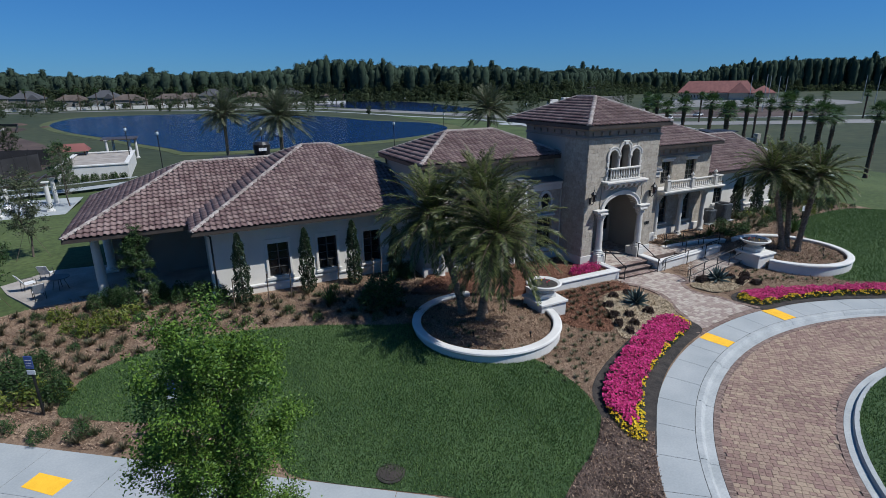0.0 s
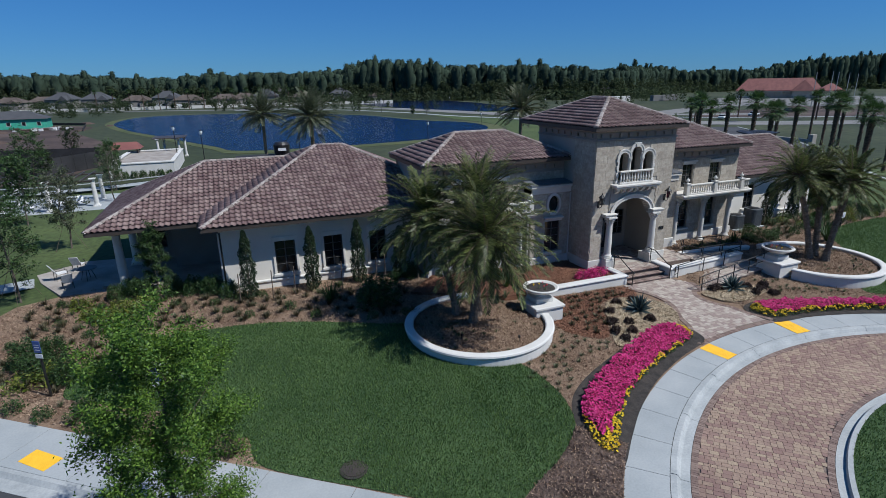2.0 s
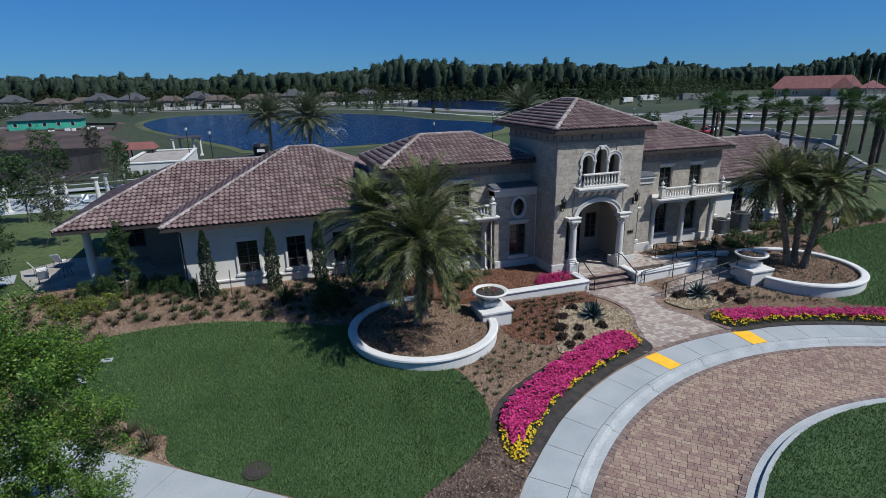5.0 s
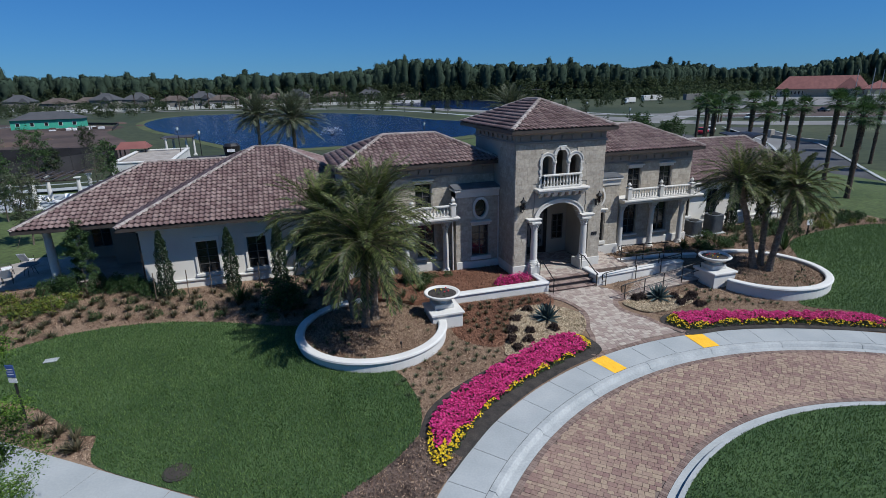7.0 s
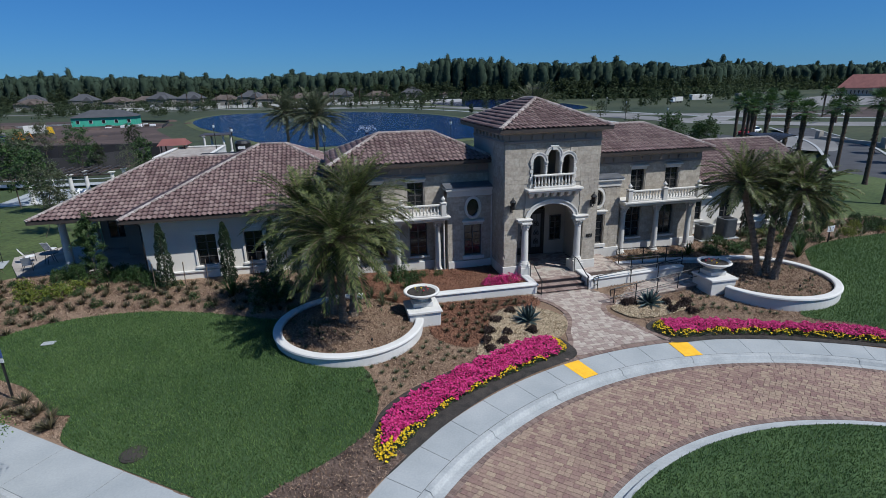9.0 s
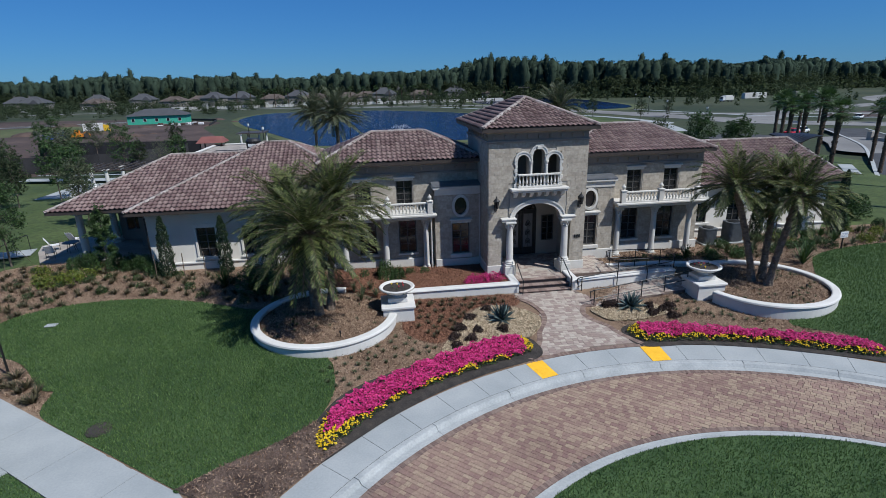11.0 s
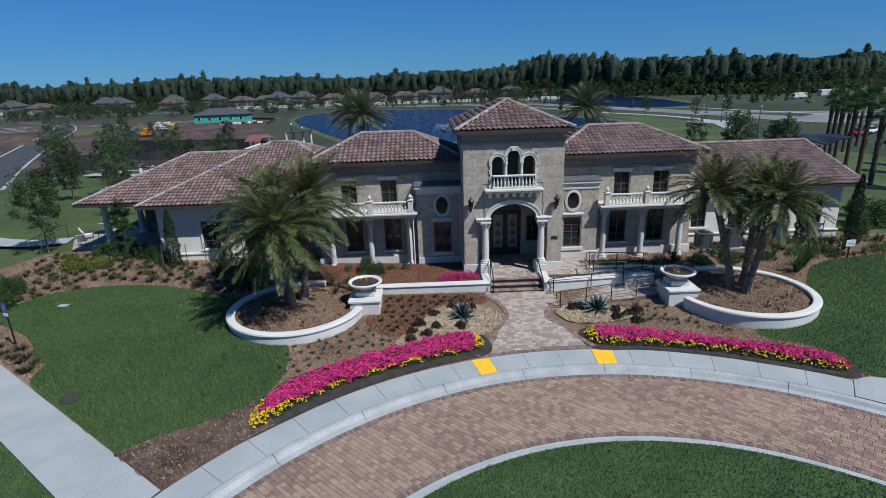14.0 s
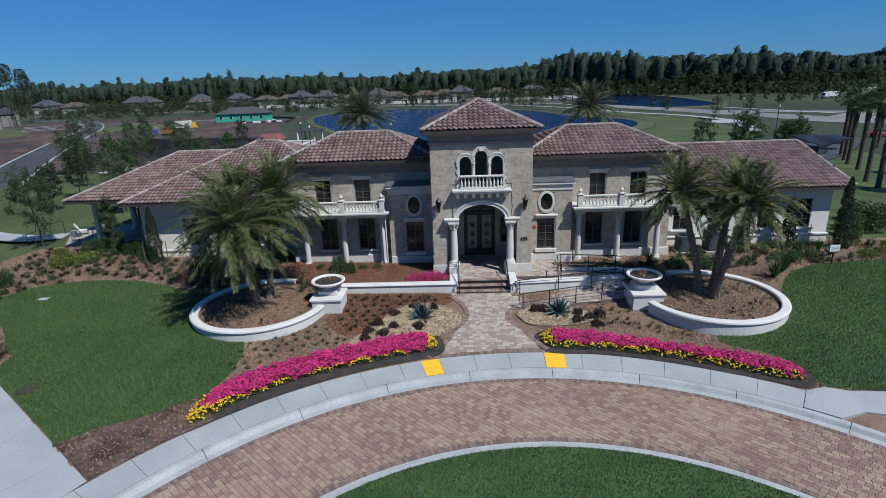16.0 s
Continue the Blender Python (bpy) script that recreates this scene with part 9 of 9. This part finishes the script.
v, f = leaves(px, py, 0.3 + rad * 1.6 * g.uniform(0, 1, len(k)), g, 0.9, 0.6, 0.6)
solid("garden_scrub", fast_mesh("garden_scrub", v, f, M_FARLEAF), None, "garden trees and hedges round the far houses", "scrub", kind="stuff")
n = 150
cx, cy = g.uniform(-40, 260, n), g.uniform(175, 335, n)
far_ok = ~in_poly(cx, cy, grown(lake, 1.12)) & ~in_poly(cx, cy, grown(pond, 1.15))
cx, cy = cx[far_ok], cy[far_ok]
n = len(cx)
k = np.repeat(np.arange(n), 70)
rad = g.uniform(0.9, 1.9, n)[k]
px, py = cx[k] + g.normal(0, 0.45, len(k)) * rad, cy[k] + g.normal(0, 0.45, len(k)) * rad
v, f = leaves(px, py, 0.6 + rad * 3.4 * g.uniform(0, 1, len(k)), g, 0.9, 0.6, 0.6)
solid("street_trees", fast_mesh("street_trees", v, f, M_FARLEAF), None, "young trees dotted along the far roads", "trees", kind="stuff")
# woods and thickets at the edge of the building site
n = 190
cx, cy = np.concatenate([g.uniform(-330, -210, n // 2), g.uniform(-230, -75, n - n // 2)]), np.concatenate([g.uniform(150, 330, n // 2), g.uniform(245, 330, n - n // 2)])
k = np.repeat(np.arange(n), 90)
rad = g.uniform(1.2, 3.6, n)[k]
px, py = cx[k] + g.normal(0, 0.5, len(k)) * rad, cy[k] + g.normal(0, 0.5, len(k)) * rad
v, f = leaves(px, py, 0.3 + rad * 2.0 * g.uniform(0, 1, len(k)), g, 0.85, 0.55, 0.6)
solid("site_thicket", fast_mesh("site_thicket", v, f, M_FARLEAF), None, "thickets of young trees round the building site", "scrub", kind="stuff")
for k in range(26):
    x, y = g.uniform(-175, -55), g.uniform(95, 215)
    pl = thing("earth_heap", (x, y, -0.45), "low heap of brown earth on the site", "earth heap", "earth heaps")
    r = g.uniform(1.5, 5)
    part("mound", Mesh().lathe([(r, 0), (r * 0.8, r * 0.12), (r * 0.45, r * 0.22), (0.05, r * 0.26)], 0, 0, 9), M_DIRT, pl)

# ---- pavers, laid last ----
PV = np.array([(0, 0, -0.05), (1, 0, -0.05), (1, 1, -0.05), (0, 1, -0.05), (0, 0, -0.006), (1, 0, -0.006), (1, 1, -0.006), (0, 1, -0.006), (0, 0, 0), (1, 0, 0), (1, 1, 0), (0, 1, 0)], float)
PF = np.array([(0, 1, 5, 4), (1, 2, 6, 5), (2, 3, 7, 6), (3, 0, 4, 7), (4, 5, 9, 8), (5, 6, 10, 9), (6, 7, 11, 10), (7, 4, 8, 11), (8, 9, 10, 11)])


def paver(x0, x1, y0, y1, b=0.007, j=0.004):
    """Corners of one chamfered paver as an array."""
    v = PV.copy()
    v[:, 0] = x0 + j + v[:, 0] * (x1 - x0 - 2 * j)
    v[:, 1] = y0 + j + v[:, 1] * (y1 - y0 - 2 * j)
    for k, (sx, sy) in zip(range(8, 12), ((1, 1), (-1, 1), (-1, -1), (1, -1))):
        v[k, 0] += sx * b
        v[k, 1] += sy * b
    return v


def laid(region, test, rng, row_h=(0.2, 0.2, 0.24), widths=(0.2, 0.26, 0.34), turn=0.0, centre=(0, 0)):
    """Rows of pavers of mixed lengths wherever all of a paver's middle lies in the region."""
    x0, x1, y0, y1 = region
    out, y, k = [], y0, 0
    ca, sa = math.cos(radians(turn)), math.sin(radians(turn))
    while y < y1:
        h = row_h[k % len(row_h)]
        x = x0 - rng.uniform(0, 0.3)
        while x < x1:
            w = rng.choice(widths)
            mx, my = x + w / 2, y + h / 2
            wx, wy = centre[0] + mx * ca - my * sa, centre[1] + mx * sa + my * ca
            if test(wx, wy):
                v = paver(x, x + w, y, y + h)
                out.append(np.stack([centre[0] + v[:, 0] * ca - v[:, 1] * sa, centre[1] + v[:, 0] * sa + v[:, 1] * ca, v[:, 2]], -1))
            x += w
        y += h
        k += 1
    return out


def lay(name, pieces, zf, material, label, parent=None, single=None, jig=0.002):
    vs = []
    g = np.random.default_rng(3)
    for v in pieces:
        c = v.mean(0)
        v = v.copy()
        v[:, 2] += [zf(px, py) for px, py in v[:, :2]]
        v[:, 2] += g.normal(0, jig)
        vs.append(v)
    n = len(vs)
    fs = (PF[None] + 12 * np.arange(n)[:, None, None]).reshape(-1, 4)
    ob = new(name, fast_mesh(name, np.concatenate(vs), fs, material))
    if parent:
        ob.parent = parent
    return tagged(ob, label, kind="stuff" if parent else "structure")


prng = random.Random(8)
drive = thing("road_drive", (0, 0, 0), "round drive of mixed brown and pink clay pavers", "drive", kind="structure")
ri, ro = R_ISLE + 0.2, R_DRIVE - 0.2
ring_test = lambda x, y: ri < math.hypot(x - CX, y - CY) < ro + 0.02 and y > -44.0
pieces = laid((-17, 17, -17, 17), ring_test, prng, turn=-42.0, centre=(CX, CY), row_h=(0.2, 0.2, 0.15), widths=(0.2, 0.2, 0.3))
near = [p for p in pieces if -2.4 < p[:, 0].mean() < 2.6 and -12.6 < p[:, 1].mean() < -10.4]
for p in near[:290]:
    c = p.mean(0)
    sx, sy = np.linalg.norm(p[9] - p[8]), np.linalg.norm(p[11] - p[8])
    key = "paver_%d_%d" % (round(sx * 100), round(sy * 100))
    me = bpy.data.meshes.get(key)
    if me is None:
        me = fast_mesh(key, p - np.array([c[0], c[1], 0]), PF, M_PAVER_ONE)
    ob = new("paver", me)
    ob.parent = drive
    ob.matrix_basis = pose(c[0], c[1], prng.gauss(0, 0.002))
keep = set(id(p) for p in near[:290])
lay("pavers", [p for p in pieces if id(p) not in keep], lambda x, y: 0.0, M_PAVER, "mixed brown and pink clay pavers", drive)


def soldier(r0, r1, a0, a1, w=0.105):
    n = int(radians(abs(a1 - a0)) * (r0 + r1) / 2 / w)
    out = []
    for i in range(n):
        b0, b1 = radians(a0 + (a1 - a0) * i / n), radians(a0 + (a1 - a0) * (i + 1) / n)
        v = paver(0, 1, r0, r1, 0.006, 0.0)
        v[:, 0] = np.clip(v[:, 0], 0.04, 0.96)
        an = b0 + (b1 - b0) * v[:, 0]
        out.append(np.stack([CX + v[:, 1] * np.cos(an), CY + v[:, 1] * np.sin(an), v[:, 2]], -1))
    return out


lay("edge_pavers", soldier(R_DRIVE - 0.23, R_DRIVE - 0.01, 360, 0) + soldier(R_ISLE + 0.01, R_ISLE + 0.22, 360, 0), lambda x, y: 0.008, M_EDGEPAVER, "dark soldier course of pavers along the kerbs", drive)

# entrance walk
walk_l = [(-2.95, -8.7), (-2.1, -7.4), (-1.75, -6.4), (-1.15, -5.3), (-1.05, -4.4), (-1.35, -3.4), (-1.9, -2.75), (-1.95, -2.1)]
walk_r = [(1.6, -2.1), (1.62, -2.6), (2.2, -3.2), (2.0, -4.1), (1.4, -4.2), (1.05, -4.9), (1.25, -5.7), (1.75, -6.4), (2.0, -7.2), (2.62, -8.22)]
walk_poly = walk_l + walk_r


def walk_z(x, y):
    return 0.178 + 0.392 * min(1.0, max(0.0, (y + 8.3) / 5.9))


wk = thing("pavement_walk", (0, 0, 0), "entrance walk of pale tumbled pavers with a dark edge", "walk", kind="structure")
bed = Mesh()
ys = np.linspace(-8.4, -2.1, 18)
def side_x(pts, y):
    pts = sorted(pts, key=lambda p: p[1])
    return float(np.interp(y, [p[1] for p in pts], [p[0] for p in pts]))
lft, rgt = [(side_x(walk_l, y) - 0.1, y, walk_z(0, y) - 0.015) for y in ys], [(side_x(walk_r, y) + 0.1, y, walk_z(0, y) - 0.015) for y in ys]
n = len(ys)
bed.add(lft + rgt, [(i, n + i, n + i + 1, i + 1) for i in range(n - 1)])
part("bed", bed, M_SAND, wk)
pieces = laid((-3.2, 3.2, -8.9, -2.2), lambda x, y: inside(x, y, walk_poly) and math.hypot(x - CX, y - CY) > R_WALK + 0.25, prng, row_h=(0.22, 0.22, 0.16))
for p in pieces[:280]:
    c = p.mean(0)
    sx, sy = p[:, 0].max() - p[:, 0].min(), p[:, 1].max() - p[:, 1].min()
    key = "walk_paver_%d_%d" % (round(sx * 100), round(sy * 100))
    me = bpy.data.meshes.get(key)
    if me is None:
        me = fast_mesh(key, p - np.array([c[0], c[1], 0]), PF, M_WALKPAVER_ONE)
    ob = new("paver", me)
    ob.parent = wk
    ob.matrix_basis = pose(c[0], c[1], walk_z(*c[:2]) + prng.gauss(0, 0.002), math.degrees(math.atan(0.072)))
lay("pavers", pieces[280:], walk_z, M_WALKPAVER, "pale tumbled pavers", wk)


def edging(path, w=0.26, z=None):
    """A dark soldier course along a curve."""
    out = []
    pts = curve(path, 8)
    for (xa, ya), (xb, yb) in zip(pts, pts[1:]):
        ln = math.dist((xa, ya), (xb, yb))
        k = max(1, round(ln / 0.11))
        d = ((xb - xa) / ln, (yb - ya) / ln)
        nn = (-d[1], d[0])
        for i in range(k):
            v = paver(ln * i / k, ln * (i + 1) / k, -w / 2, w / 2, 0.006, 0.003)
            out.append(np.stack([xa + d[0] * v[:, 0] + nn[0] * v[:, 1], ya + d[1] * v[:, 0] + nn[1] * v[:, 1], v[:, 2] + 0.012], -1))
    return out


lay("edge_pavers", edging(walk_l[:-1]) + edging(walk_r[2:]) + soldier(R_WALK + 0.01, R_WALK + 0.24, 103.5, 86.0), walk_z, M_EDGEPAVER, "dark soldier course along the walk", wk)
# porch floor, landing and ramps
zz = FF + DZ
pieces = laid((-2.45, 4.6, -1.12, 3.2), lambda x, y: (abs(x) < 2.4 and y > 0) or (-1.55 < x < 1.5) or (1.9 < x < 4.5 and -0.9 < y < 2.0), prng, row_h=(0.22, 0.22, 0.16))
lay("porch_pavers", pieces, lambda x, y: zz, M_WALKPAVER, "pale tumbled pavers of the porch", wk)
def plane_z(q):
    (x0, y0, z0), (x1, y1, z1) = q[0], q[1]
    return lambda x, y: DZ + z0 + (z1 - z0) * min(1, max(0, (x - x0) / (x1 - x0)))
for q in (RAMP, RAMP2):
    poly = [(p[0], p[1]) for p in q]
    pieces = laid((min(p[0] for p in poly), max(p[0] for p in poly), min(p[1] for p in poly), max(p[1] for p in poly)), lambda x, y: inside(x, y, poly), prng, row_h=(0.22, 0.22, 0.16))
    lay("ramp_pavers", pieces, plane_z(q), M_WALKPAVER, "pale tumbled pavers of the ramp", wk)

# patterns that no bed used
for pats in (P_MOUND, P_GREEN, P_BIG, P_YEL, P_TUFT, P_RUST, P_STRAP, P_SPIKE, P_AGAVE):
    for p in pats:
        if p.name not in SEEN:
            for o in (*p.children_recursive, p):
                bpy.data.objects.remove(o)
